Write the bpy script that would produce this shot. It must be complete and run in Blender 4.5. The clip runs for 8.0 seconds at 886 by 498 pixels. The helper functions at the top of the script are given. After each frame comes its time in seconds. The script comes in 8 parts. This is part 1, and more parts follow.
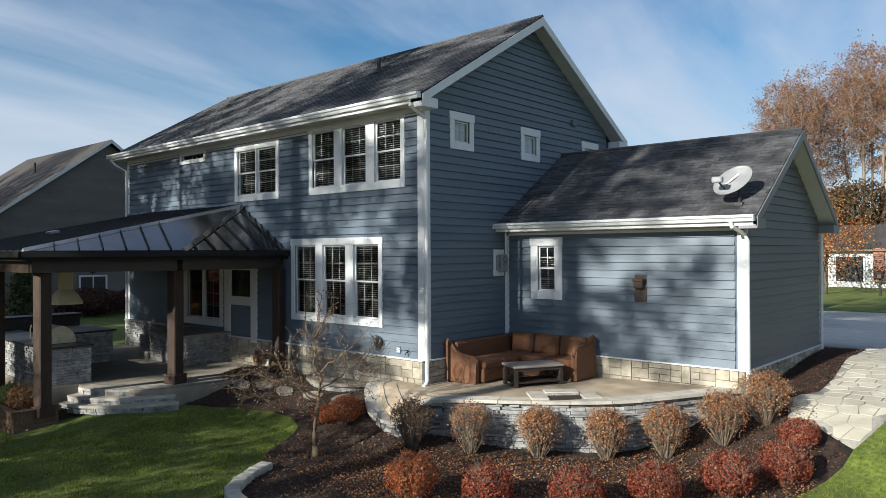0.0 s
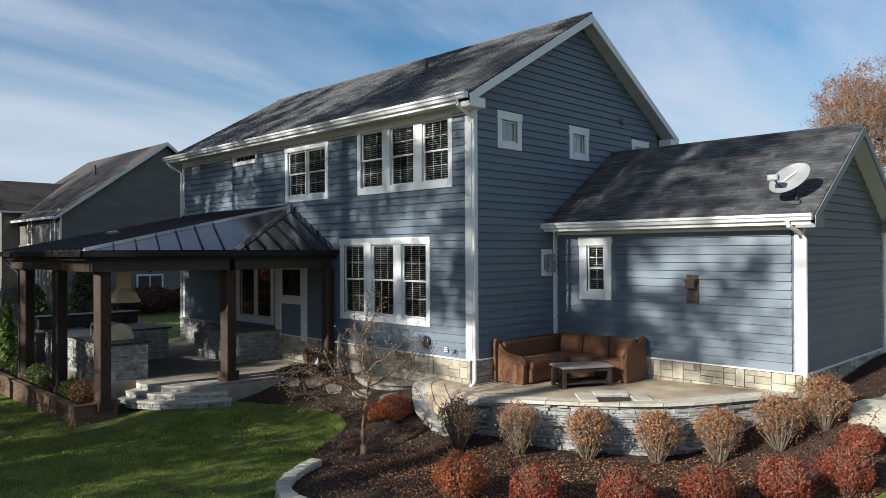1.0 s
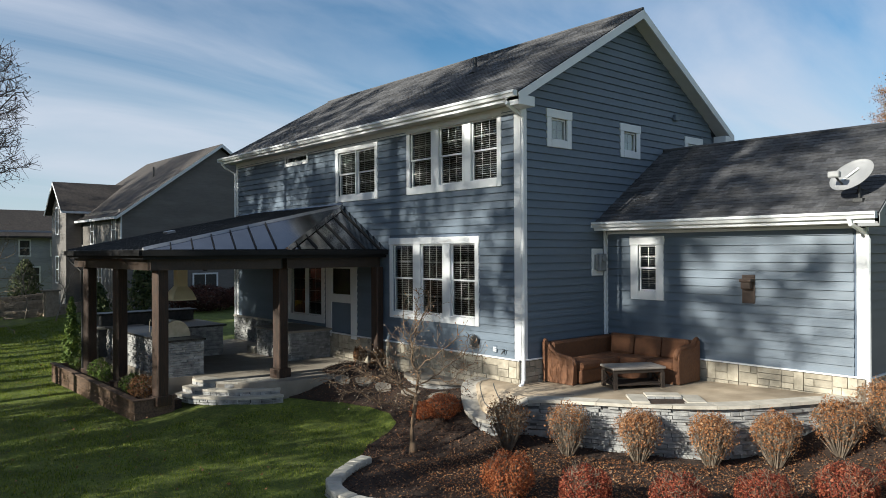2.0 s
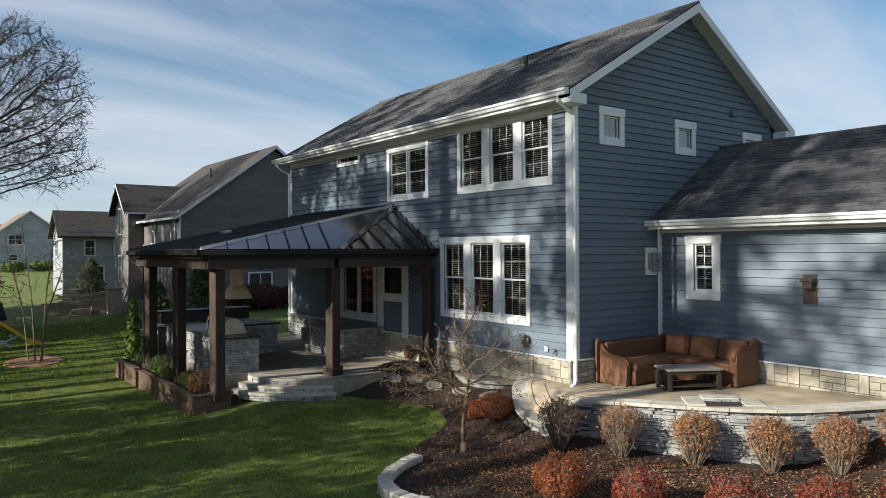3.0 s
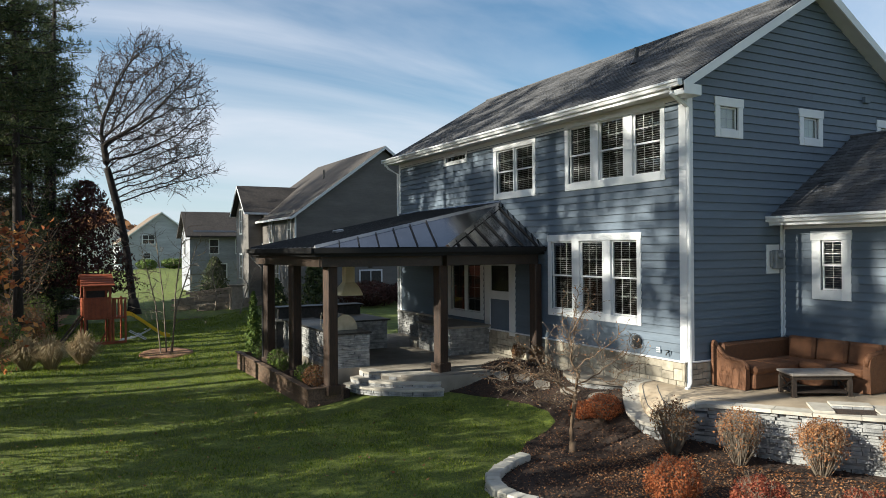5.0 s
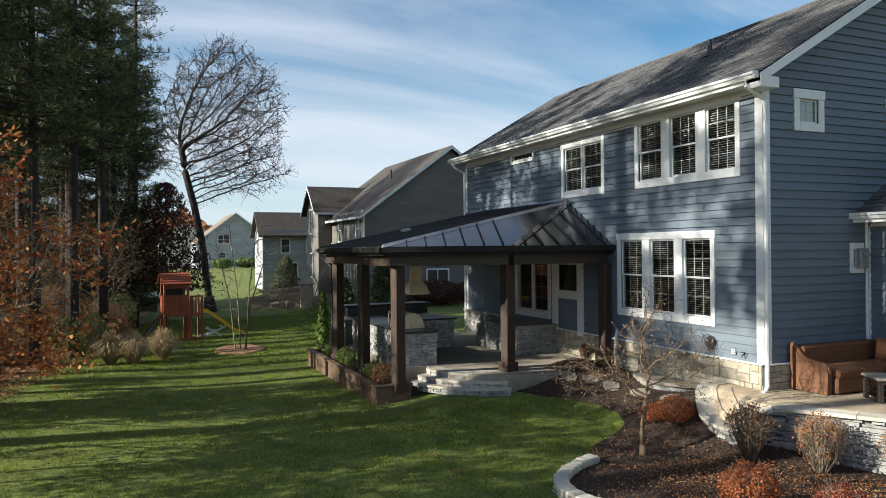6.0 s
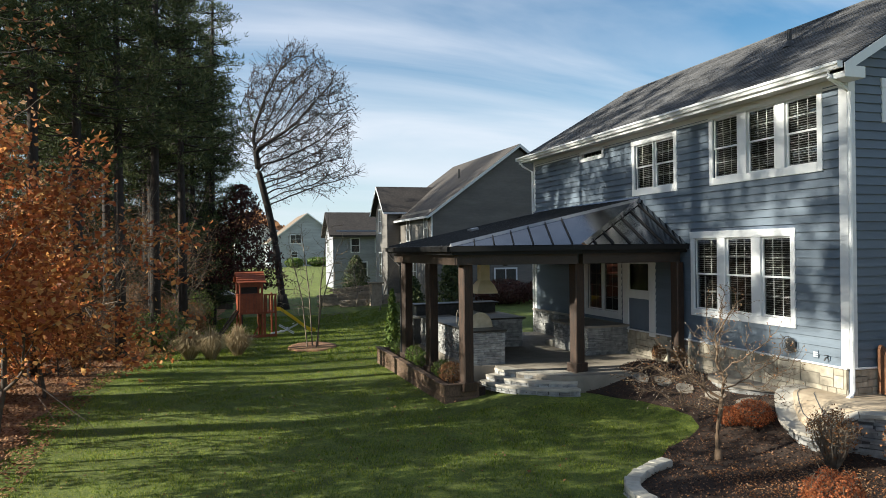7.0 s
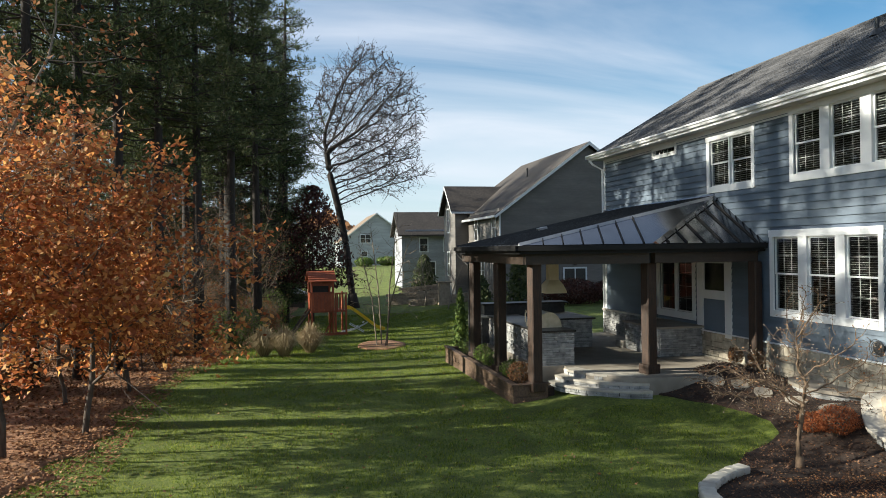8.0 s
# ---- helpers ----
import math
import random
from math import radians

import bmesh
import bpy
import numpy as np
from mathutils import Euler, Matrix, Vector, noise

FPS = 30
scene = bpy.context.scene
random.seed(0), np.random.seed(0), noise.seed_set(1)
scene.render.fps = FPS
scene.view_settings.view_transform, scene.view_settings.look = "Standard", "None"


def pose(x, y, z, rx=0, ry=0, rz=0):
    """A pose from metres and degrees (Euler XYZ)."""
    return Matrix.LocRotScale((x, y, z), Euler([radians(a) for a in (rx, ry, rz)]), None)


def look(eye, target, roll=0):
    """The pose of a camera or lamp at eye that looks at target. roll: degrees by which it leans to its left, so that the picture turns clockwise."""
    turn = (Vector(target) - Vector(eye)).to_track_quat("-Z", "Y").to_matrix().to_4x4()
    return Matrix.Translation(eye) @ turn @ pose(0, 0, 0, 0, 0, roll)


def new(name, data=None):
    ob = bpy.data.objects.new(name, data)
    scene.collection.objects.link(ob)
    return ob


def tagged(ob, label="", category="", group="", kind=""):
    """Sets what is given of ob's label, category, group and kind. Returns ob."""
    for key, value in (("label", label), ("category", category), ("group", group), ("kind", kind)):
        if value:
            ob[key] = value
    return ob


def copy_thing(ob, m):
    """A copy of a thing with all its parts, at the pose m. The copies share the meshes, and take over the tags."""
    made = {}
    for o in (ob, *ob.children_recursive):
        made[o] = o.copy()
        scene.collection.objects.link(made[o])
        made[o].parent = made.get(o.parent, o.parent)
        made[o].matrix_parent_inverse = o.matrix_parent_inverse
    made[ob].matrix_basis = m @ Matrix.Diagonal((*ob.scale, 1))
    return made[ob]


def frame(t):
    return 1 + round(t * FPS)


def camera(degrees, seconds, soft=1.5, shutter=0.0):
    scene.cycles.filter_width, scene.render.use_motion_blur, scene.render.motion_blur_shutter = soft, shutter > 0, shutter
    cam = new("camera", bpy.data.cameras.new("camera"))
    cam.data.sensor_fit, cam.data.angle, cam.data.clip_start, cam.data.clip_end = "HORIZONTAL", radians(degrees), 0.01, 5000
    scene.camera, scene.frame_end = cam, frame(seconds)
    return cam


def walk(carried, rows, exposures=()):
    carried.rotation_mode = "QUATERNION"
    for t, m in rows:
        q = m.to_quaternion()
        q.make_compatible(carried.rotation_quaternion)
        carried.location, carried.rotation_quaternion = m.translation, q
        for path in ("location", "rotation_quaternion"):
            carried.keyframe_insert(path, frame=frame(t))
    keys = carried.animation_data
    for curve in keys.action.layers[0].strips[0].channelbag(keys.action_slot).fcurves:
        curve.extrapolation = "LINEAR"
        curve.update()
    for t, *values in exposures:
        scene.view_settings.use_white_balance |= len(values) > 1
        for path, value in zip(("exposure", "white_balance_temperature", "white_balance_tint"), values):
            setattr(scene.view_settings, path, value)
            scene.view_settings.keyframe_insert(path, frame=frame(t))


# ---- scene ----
cam = camera(62.97, 8.0, soft=0.6)
EYE = (10.661, -11.462, 2.869)
ROWS = [  # seconds, yaw, pitch, roll
    (0, 41.45, 0.23, 0.30),
    (0.5, 43.22, 0.24, 0.28),
    (1, 45.21, 0.23, 0.28),
    (1.5, 47.11, 0.21, 0.26),
    (3, 53.09, 0.15, 0.31),
    (3.5, 55.03, 0.12, 0.33),
    (4, 57.07, 0.09, 0.35),
    (4.5, 59.13, 0.06, 0.40),
    (6, 66.83, 0.01, 0.56),
    (6.5, 69.35, -0.01, 0.61),
    (7, 72.20, -0.00, 0.69),
    (7.5, 74.82, 0.00, 0.74),
    (8, 77.59, 0.02, 0.77),
]
walk(cam, [(t, pose(*EYE, 90 + pitch, roll, yaw)) for t, yaw, pitch, roll in ROWS],
     exposures=[(0, 0.82, 6200, 6), (1.5, 0.84, 6280, 6), (3.5, 0.92, 6450, 6), (4.5, 1.02, 6480, 5), (6, 1.18, 6560, 5), (8, 1.25, 6570, 4.5)])

# ---- light ----
SUN_AZ, SUN_EL = 6.5, 23.0   # degrees: from -y turned towards -x, and above the horizon
sun_from = Vector((-math.sin(radians(SUN_AZ)) * math.cos(radians(SUN_EL)), -math.cos(radians(SUN_AZ)) * math.cos(radians(SUN_EL)), math.sin(radians(SUN_EL))))
sun = new("sun", bpy.data.lights.new("sun", "SUN"))
sun.data.energy, sun.data.angle, sun.data.color = 5.0, radians(0.55), (1.0, 0.94, 0.83)
sun.matrix_world = look(sun_from * 60, (0, 0, 0))

world = bpy.data.worlds.new("sky")
scene.world = world
world.use_nodes = True
wn, wl = world.node_tree.nodes, world.node_tree.links
wn.clear()
w_out, w_bg = wn.new("ShaderNodeOutputWorld"), wn.new("ShaderNodeBackground")
w_sky = wn.new("ShaderNodeTexSky")
w_sky.sky_type, w_sky.sun_disc = "NISHITA", False
w_sky.sun_elevation, w_sky.sun_rotation = radians(SUN_EL), radians(180 + SUN_AZ)
w_sky.air_density, w_sky.dust_density, w_sky.ozone_density = 1.0, 0.3, 3.0
# thin streaked cloud: noise laid on a flat layer high overhead
w_co = wn.new("ShaderNodeTexCoord")
w_sep = wn.new("ShaderNodeSeparateXYZ")
wl.new(w_co.outputs["Generated"], w_sep.inputs[0])


def wmath(op, a, b):
    n = wn.new("ShaderNodeMath")
    n.operation = op
    for k, v in enumerate((a, b)):
        if isinstance(v, (int, float)):
            n.inputs[k].default_value = v
        else:
            wl.new(v, n.inputs[k])
    return n.outputs[0]


w_z = wmath("MAXIMUM", w_sep.outputs["Z"], 0.0)
w_zz = wmath("ADD", w_z, 0.22)
w_px = wmath("DIVIDE", w_sep.outputs["X"], w_zz)
w_py = wmath("DIVIDE", w_sep.outputs["Y"], w_zz)
w_comb = wn.new("ShaderNodeCombineXYZ")
wl.new(w_px, w_comb.inputs[0]), wl.new(w_py, w_comb.inputs[1])
w_map = wn.new("ShaderNodeMapping")
w_map.inputs["Rotation"].default_value = (0, 0, radians(38))
w_map.inputs["Scale"].default_value = (1.7, 0.5, 1.0)
w_map.inputs["Location"].default_value = (1.35, 0.4, 0.0)
wl.new(w_comb.outputs[0], w_map.inputs[0])
w_noise = wn.new("ShaderNodeTexNoise")
w_noise.inputs["Scale"].default_value, w_noise.inputs["Detail"].default_value = 1.15, 7.0
w_noise.inputs["Roughness"].default_value, w_noise.inputs["Distortion"].default_value = 0.52, 0.5
wl.new(w_map.outputs[0], w_noise.inputs["Vector"])
w_ramp = wn.new("ShaderNodeValToRGB")
w_ramp.color_ramp.elements[0].position, w_ramp.color_ramp.elements[1].position = 0.36, 0.70
wl.new(w_noise.outputs["Fac"], w_ramp.inputs[0])
w_mix = wn.new("ShaderNodeMixRGB")
wl.new(wmath("MULTIPLY", w_ramp.outputs[0], 0.8), w_mix.inputs[0])
w_tint = wn.new("ShaderNodeMixRGB")
w_tint.blend_type = "MULTIPLY"
w_tint.inputs[0].default_value = 1.0
w_tint.inputs[2].default_value = (0.84, 1.13, 1.22, 1)
wl.new(w_sky.outputs[0], w_tint.inputs[1])
wl.new(w_tint.outputs[0], w_mix.inputs[1])
w_mix.inputs[2].default_value = (7.2, 7.5, 8.7, 1)
w_haze = wn.new("ShaderNodeMapRange")
w_haze.inputs["From Min"].default_value, w_haze.inputs["From Max"].default_value = 0.0, 0.27
w_haze.inputs["To Min"].default_value, w_haze.inputs["To Max"].default_value = 0.85, 0.0
wl.new(w_z, w_haze.inputs[0])
w_mix2 = wn.new("ShaderNodeMixRGB")
wl.new(w_haze.outputs[0], w_mix2.inputs[0])
wl.new(w_mix.outputs[0], w_mix2.inputs[1])
w_mix2.inputs[2].default_value = (6.6, 7.2, 8.2, 1)
wl.new(w_mix2.outputs[0], w_bg.inputs[0])
w_bg.inputs[1].default_value = 0.0525
wl.new(w_bg.outputs[0], w_out.inputs[0])


# ---- materials ----
def mat(name, c1, c2, scale=6.0, rough=0.7, bump=0.15, bscale=60.0, metal=0.0, rnd=0.0, big=0.18, stretch=(1, 1, 1), island=0.0, spec=0.5, rough_var=0.1, transl=0.0):
    """A surface with grain between two colours, larger patches, fine relief, and a change from piece to piece."""
    m = bpy.data.materials.new(name)
    m.use_nodes = True
    n, l = m.node_tree.nodes, m.node_tree.links
    b = n["Principled BSDF"]
    geo = n.new("ShaderNodeNewGeometry")
    mp = n.new("ShaderNodeMapping")
    mp.inputs["Scale"].default_value = stretch
    l.new(geo.outputs["Position"], mp.inputs[0])
    n1 = n.new("ShaderNodeTexNoise")
    n1.inputs["Scale"].default_value, n1.inputs["Detail"].default_value = scale, 5.0
    l.new(mp.outputs[0], n1.inputs["Vector"])
    r1 = n.new("ShaderNodeValToRGB")
    r1.color_ramp.elements[0].position, r1.color_ramp.elements[1].position = 0.3, 0.7
    r1.color_ramp.elements[0].color, r1.color_ramp.elements[1].color = (*c1, 1), (*c2, 1)
    l.new(n1.outputs["Fac"], r1.inputs[0])
    n2 = n.new("ShaderNodeTexNoise")
    n2.inputs["Scale"].default_value, n2.inputs["Detail"].default_value = scale * 0.13, 3.0
    l.new(mp.outputs[0], n2.inputs["Vector"])
    hsv = n.new("ShaderNodeHueSaturation")
    val = n.new("ShaderNodeMapRange")
    val.inputs["From Min"].default_value, val.inputs["From Max"].default_value = 0.3, 0.7
    val.inputs["To Min"].default_value, val.inputs["To Max"].default_value = 1.0 - big, 1.0 + big
    l.new(n2.outputs["Fac"], val.inputs[0])
    out = val.outputs[0]
    for amount, src in ((rnd, "object"), (island, "island")):
        if amount:
            if src == "object":
                o = n.new("ShaderNodeObjectInfo").outputs["Random"]
            else:
                o = geo.outputs["Random Per Island"]
            mr = n.new("ShaderNodeMapRange")
            mr.inputs["To Min"].default_value, mr.inputs["To Max"].default_value = 1 - amount, 1 + amount
            l.new(o, mr.inputs[0])
            mu = n.new("ShaderNodeMath")
            mu.operation = "MULTIPLY"
            l.new(out, mu.inputs[0]), l.new(mr.outputs[0], mu.inputs[1])
            out = mu.outputs[0]
    l.new(out, hsv.inputs["Value"])
    l.new(r1.outputs[0], hsv.inputs["Color"])
    l.new(hsv.outputs[0], b.inputs["Base Color"])
    b.inputs["Metallic"].default_value = metal
    b.inputs["Specular IOR Level"].default_value = spec
    rv = n.new("ShaderNodeMapRange")
    rv.inputs["To Min"].default_value, rv.inputs["To Max"].default_value = max(0.02, rough - rough_var), min(1, rough + rough_var)
    l.new(n1.outputs["Fac"], rv.inputs[0])
    l.new(rv.outputs[0], b.inputs["Roughness"])
    if bump:
        n3 = n.new("ShaderNodeTexNoise")
        n3.inputs["Scale"].default_value, n3.inputs["Detail"].default_value = bscale, 4.0
        l.new(mp.outputs[0], n3.inputs["Vector"])
        bp = n.new("ShaderNodeBump")
        bp.inputs["Strength"].default_value, bp.inputs["Distance"].default_value = bump, 0.02
        l.new(n3.outputs["Fac"], bp.inputs["Height"])
        l.new(bp.outputs[0], b.inputs["Normal"])
    if transl:
        t = n.new("ShaderNodeBsdfTranslucent")
        l.new(hsv.outputs[0], t.inputs[0])
        mx = n.new("ShaderNodeMixShader")
        mx.inputs[0].default_value = transl
        l.new(b.outputs[0], mx.inputs[1]), l.new(t.outputs[0], mx.inputs[2])
        l.new(mx.outputs[0], n["Material Output"].inputs[0])
    return m


def many(name, stops, rough=0.7, transl=0.0, per="island", noise_scale=3.0, spread=0.6):
    """A surface of many small pieces, each with a colour of its own from the stops."""
    m = bpy.data.materials.new(name)
    m.use_nodes = True
    n, l = m.node_tree.nodes, m.node_tree.links
    b = n["Principled BSDF"]
    geo = n.new("ShaderNodeNewGeometry")
    nz = n.new("ShaderNodeTexNoise")
    nz.inputs["Scale"].default_value = noise_scale
    l.new(geo.outputs["Position"], nz.inputs["Vector"])
    src = geo.outputs["Random Per Island"] if per == "island" else n.new("ShaderNodeObjectInfo").outputs["Random"]
    mx = n.new("ShaderNodeMix")
    mx.inputs[0].default_value = spread
    l.new(nz.outputs["Fac"], mx.inputs[2]), l.new(src, mx.inputs[3])
    r = n.new("ShaderNodeValToRGB")
    el = r.color_ramp.elements
    for k, c in enumerate(stops):
        p = 0.12 + 0.76 * k / max(1, len(stops) - 1)
        e = el[k] if k < 2 else el.new(p)
        e.position, e.color = p, (*c, 1)
    l.new(mx.outputs[0], r.inputs[0])
    l.new(r.outputs[0], b.inputs["Base Color"])
    b.inputs["Roughness"].default_value = rough
    b.inputs["Specular IOR Level"].default_value = 0.25
    if transl:
        t = n.new("ShaderNodeBsdfTranslucent")
        l.new(r.outputs[0], t.inputs[0])
        ms = n.new("ShaderNodeMixShader")
        ms.inputs[0].default_value = transl
        l.new(b.outputs[0], ms.inputs[1]), l.new(t.outputs[0], ms.inputs[2])
        l.new(ms.outputs[0], n["Material Output"].inputs[0])
    return m


M = {}
M["siding"] = mat("blue_siding", (0.099, 0.127, 0.161), (0.114, 0.145, 0.183), 3.0, 0.55, 0.08, 90, rnd=0.06, big=0.08, stretch=(1, 1, 6))
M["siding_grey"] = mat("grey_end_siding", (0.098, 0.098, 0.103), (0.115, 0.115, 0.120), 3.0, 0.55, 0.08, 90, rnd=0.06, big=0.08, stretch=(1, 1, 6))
M["grey_trim"] = mat("grey_trim_paint", (0.17, 0.175, 0.185), (0.20, 0.205, 0.215), 4.0, 0.5, 0.05, 80)
M["flash"] = mat("dull_metal_flashing", (0.30, 0.30, 0.31), (0.38, 0.38, 0.39), 4.0, 0.35, 0.03, 40, metal=0.6)
M["core"] = mat("sheathing", (0.10, 0.13, 0.18), (0.12, 0.15, 0.2), 3.0, 0.8)
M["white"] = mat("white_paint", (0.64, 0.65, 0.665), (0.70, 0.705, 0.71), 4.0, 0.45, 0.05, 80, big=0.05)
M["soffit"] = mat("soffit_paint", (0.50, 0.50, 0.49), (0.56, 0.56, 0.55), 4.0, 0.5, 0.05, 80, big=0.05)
M["shingle"] = mat("asphalt_shingle", (0.050, 0.050, 0.054), (0.100, 0.098, 0.102), 14.0, 0.9, 0.6, 220, island=0.42, big=0.22)
M["roofdeck"] = mat("roof_underlay", (0.03, 0.03, 0.035), (0.04, 0.04, 0.045), 8.0, 0.9)
M["metal_roof"] = mat("black_metal_roof", (0.20, 0.205, 0.225), (0.25, 0.255, 0.275), 3.0, 0.17, 0.02, 8, metal=1.0, rough_var=0.05)
M["membrane"] = mat("black_ribbed_roof", (0.018, 0.018, 0.02), (0.032, 0.032, 0.034), 9.0, 0.6, 0.3, 60)
M["timber"] = mat("dark_timber", (0.015, 0.0085, 0.005), (0.056, 0.027, 0.0145), 5.0, 0.6, 0.35, 40, stretch=(6, 6, 0.8), rnd=0.15)
M["beam"] = mat("dark_stained_beam", (0.020, 0.012, 0.008), (0.044, 0.026, 0.016), 5.0, 0.55, 0.25, 40, stretch=(1, 6, 6))
M["eave"] = mat("black_eave_metal", (0.007, 0.007, 0.008), (0.012, 0.011, 0.011), 5.0, 0.6, 0.1, 40, spec=0.25)
M["planter_wood"] = mat("planter_timber", (0.07, 0.042, 0.026), (0.15, 0.092, 0.058), 5.0, 0.75, 0.4, 50, stretch=(1, 5, 5), rnd=0.2)
M["stone_tan"] = mat("tan_limestone", (0.25, 0.22, 0.17), (0.42, 0.375, 0.30), 7.0, 0.85, 0.6, 45, rnd=0.3, big=0.2)
M["mortar"] = mat("mortar", (0.22, 0.205, 0.18), (0.30, 0.28, 0.245), 14.0, 0.95, 0.4, 90)
M["ledge"] = mat("grey_ledgestone", (0.17, 0.17, 0.172), (0.37, 0.365, 0.352), 6.0, 0.8, 0.6, 50, rnd=0.25, island=0.25, big=0.2)
M["ledge_core"] = mat("ledgestone_joint", (0.06, 0.06, 0.062), (0.10, 0.10, 0.10), 10.0, 0.95, 0.4, 60)
M["cap"] = mat("limestone_coping", (0.34, 0.31, 0.26), (0.48, 0.44, 0.38), 5.0, 0.8, 0.35, 60, rnd=0.1)
M["limestone"] = mat("white_limestone_block", (0.34, 0.32, 0.275), (0.52, 0.49, 0.425), 4.0, 0.85, 0.7, 25, rnd=0.12)
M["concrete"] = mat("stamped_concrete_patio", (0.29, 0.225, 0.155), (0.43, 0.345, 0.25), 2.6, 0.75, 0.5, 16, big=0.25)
# darker concrete: the shade over floor and stepping stones is in the colour
M["concrete_shaded"] = mat("shade_darkened_concrete", (0.20, 0.172, 0.138), (0.30, 0.262, 0.215), 2.6, 0.75, 0.35, 16, big=0.2)
M["walk"] = mat("stamped_flag_walk", (0.36, 0.325, 0.26), (0.48, 0.44, 0.36), 2.4, 0.8, 0.5, 14, rnd=0.1)
M["drive"] = mat("pale_concrete_drive", (0.42, 0.40, 0.36), (0.52, 0.50, 0.46), 3.0, 0.85, 0.2, 40)
M["asphalt"] = mat("asphalt", (0.045, 0.045, 0.048), (0.07, 0.07, 0.072), 12.0, 0.9, 0.3, 80)
M["grass"] = mat("lawn_soil_green", (0.045, 0.072, 0.008), (0.140, 0.165, 0.022), 16.0, 0.95, 1.0, 45, big=0.35)
M["mulch"] = mat("dark_mulch", (0.012, 0.0075, 0.005), (0.052, 0.027, 0.016), 22.0, 0.95, 1.0, 60, big=0.3)
M["litter_floor"] = mat("forest_leaf_litter", (0.17, 0.085, 0.045), (0.38, 0.20, 0.105), 14.0, 0.95, 0.9, 40, big=0.25)
M["sofa"] = mat("brown_wicker_sofa", (0.115, 0.046, 0.020), (0.175, 0.075, 0.033), 14.0, 0.62, 0.5, 130, big=0.1)
M["cushion"] = mat("brown_outdoor_cushion", (0.130, 0.052, 0.023), (0.185, 0.080, 0.036), 9.0, 0.85, 0.3, 160, big=0.1)
M["table"] = mat("weathered_table_wood", (0.026, 0.017, 0.012), (0.058, 0.040, 0.029), 5.0, 0.7, 0.3, 50, stretch=(1, 6, 6))
M["tabletop"] = mat("grey_table_top", (0.25, 0.215, 0.185), (0.36, 0.315, 0.28), 5.0, 0.6, 0.2, 50)
M["darkmetal"] = mat("dark_metal", (0.015, 0.015, 0.016), (0.03, 0.03, 0.03), 10, 0.45, 0.05, 60)
M["bronze"] = mat("bronze_lantern", (0.05, 0.032, 0.024), (0.085, 0.055, 0.040), 8, 0.5, 0.1, 60)
M["steel"] = mat("brushed_steel", (0.40, 0.36, 0.28), (0.52, 0.47, 0.38), 8, 0.35, 0.05, 60, metal=0.7)
M["hood"] = mat("cream_hood", (0.72, 0.62, 0.40), (0.80, 0.70, 0.48), 4, 0.5, 0.05, 60)
M["grey_box"] = mat("grey_meter_box", (0.22, 0.23, 0.24), (0.29, 0.30, 0.31), 8, 0.45, 0.1, 60)
M["dish"] = mat("dish_grey", (0.28, 0.28, 0.285), (0.34, 0.34, 0.345), 6, 0.5, 0.05, 60)
# indoor shade put into the colour: near-black for all inner surfaces
M["room"] = mat("room_shade_black", (0.02, 0.021, 0.022), (0.03, 0.03, 0.03), 4, 0.9, 0)
M["blind"] = mat("pale_blind", (0.27, 0.27, 0.255), (0.33, 0.33, 0.31), 8, 0.6, 0.05, 60)
M["curtain"] = mat("pale_curtain", (0.42, 0.44, 0.40), (0.52, 0.53, 0.48), 5, 0.9, 0.1, 40, stretch=(6, 6, 0.5))
M["grid"] = mat("window_grid_bar", (0.30, 0.30, 0.30), (0.36, 0.36, 0.35), 8, 0.6, 0.05, 60)
M["counter"] = mat("dark_granite", (0.020, 0.019, 0.019), (0.052, 0.049, 0.046), 40, 0.36, 0.05, 60, spec=0.3)
M["door_blue"] = mat("blue_panel", (0.10, 0.13, 0.175), (0.115, 0.15, 0.2), 4, 0.5, 0.05, 60)
M["bark"] = mat("grey_brown_bark", (0.055, 0.042, 0.033), (0.12, 0.095, 0.076), 7.0, 0.95, 0.9, 30, stretch=(3, 3, 0.6))
M["bark_dark"] = mat("dark_bark", (0.018, 0.014, 0.012), (0.045, 0.035, 0.03), 7.0, 0.95, 0.9, 30, stretch=(3, 3, 0.6))
M["bark_pale"] = mat("pale_bark", (0.17, 0.135, 0.10), (0.30, 0.25, 0.20), 7.0, 0.9, 0.6, 30, stretch=(2, 2, 0.6))
M["magnolia_bark"] = mat("magnolia_bark", (0.074, 0.048, 0.030), (0.165, 0.108, 0.066), 9.0, 0.9, 0.4, 60)
M["twig"] = mat("grey_twig", (0.11, 0.085, 0.063), (0.22, 0.175, 0.13), 9.0, 0.9, 0.3, 60)
M["needles"] = many("pine_needles", [(0.020, 0.034, 0.013), (0.045, 0.066, 0.024), (0.080, 0.10, 0.040), (0.14, 0.14, 0.06)], 0.6, 0.3)
M["cedar"] = many("arborvitae_green", [(0.032, 0.066, 0.014), (0.085, 0.135, 0.024), (0.17, 0.22, 0.04)], 0.6, 0.2)
M["oak"] = many("oak_autumn_leaves", [(0.15, 0.049, 0.024), (0.34, 0.106, 0.044), (0.51, 0.185, 0.068), (0.64, 0.31, 0.10), (0.74, 0.51, 0.22)], 0.6, 0.5)
M["thicket"] = many("thicket_leaves", [(0.022, 0.026, 0.012), (0.06, 0.046, 0.022), (0.12, 0.072, 0.034), (0.20, 0.11, 0.05)], 0.7, 0.2)
M["rust"] = many("rust_leaves", [(0.10, 0.045, 0.022), (0.19, 0.085, 0.035), (0.27, 0.135, 0.06), (0.34, 0.2, 0.10)], 0.7, 0.3)
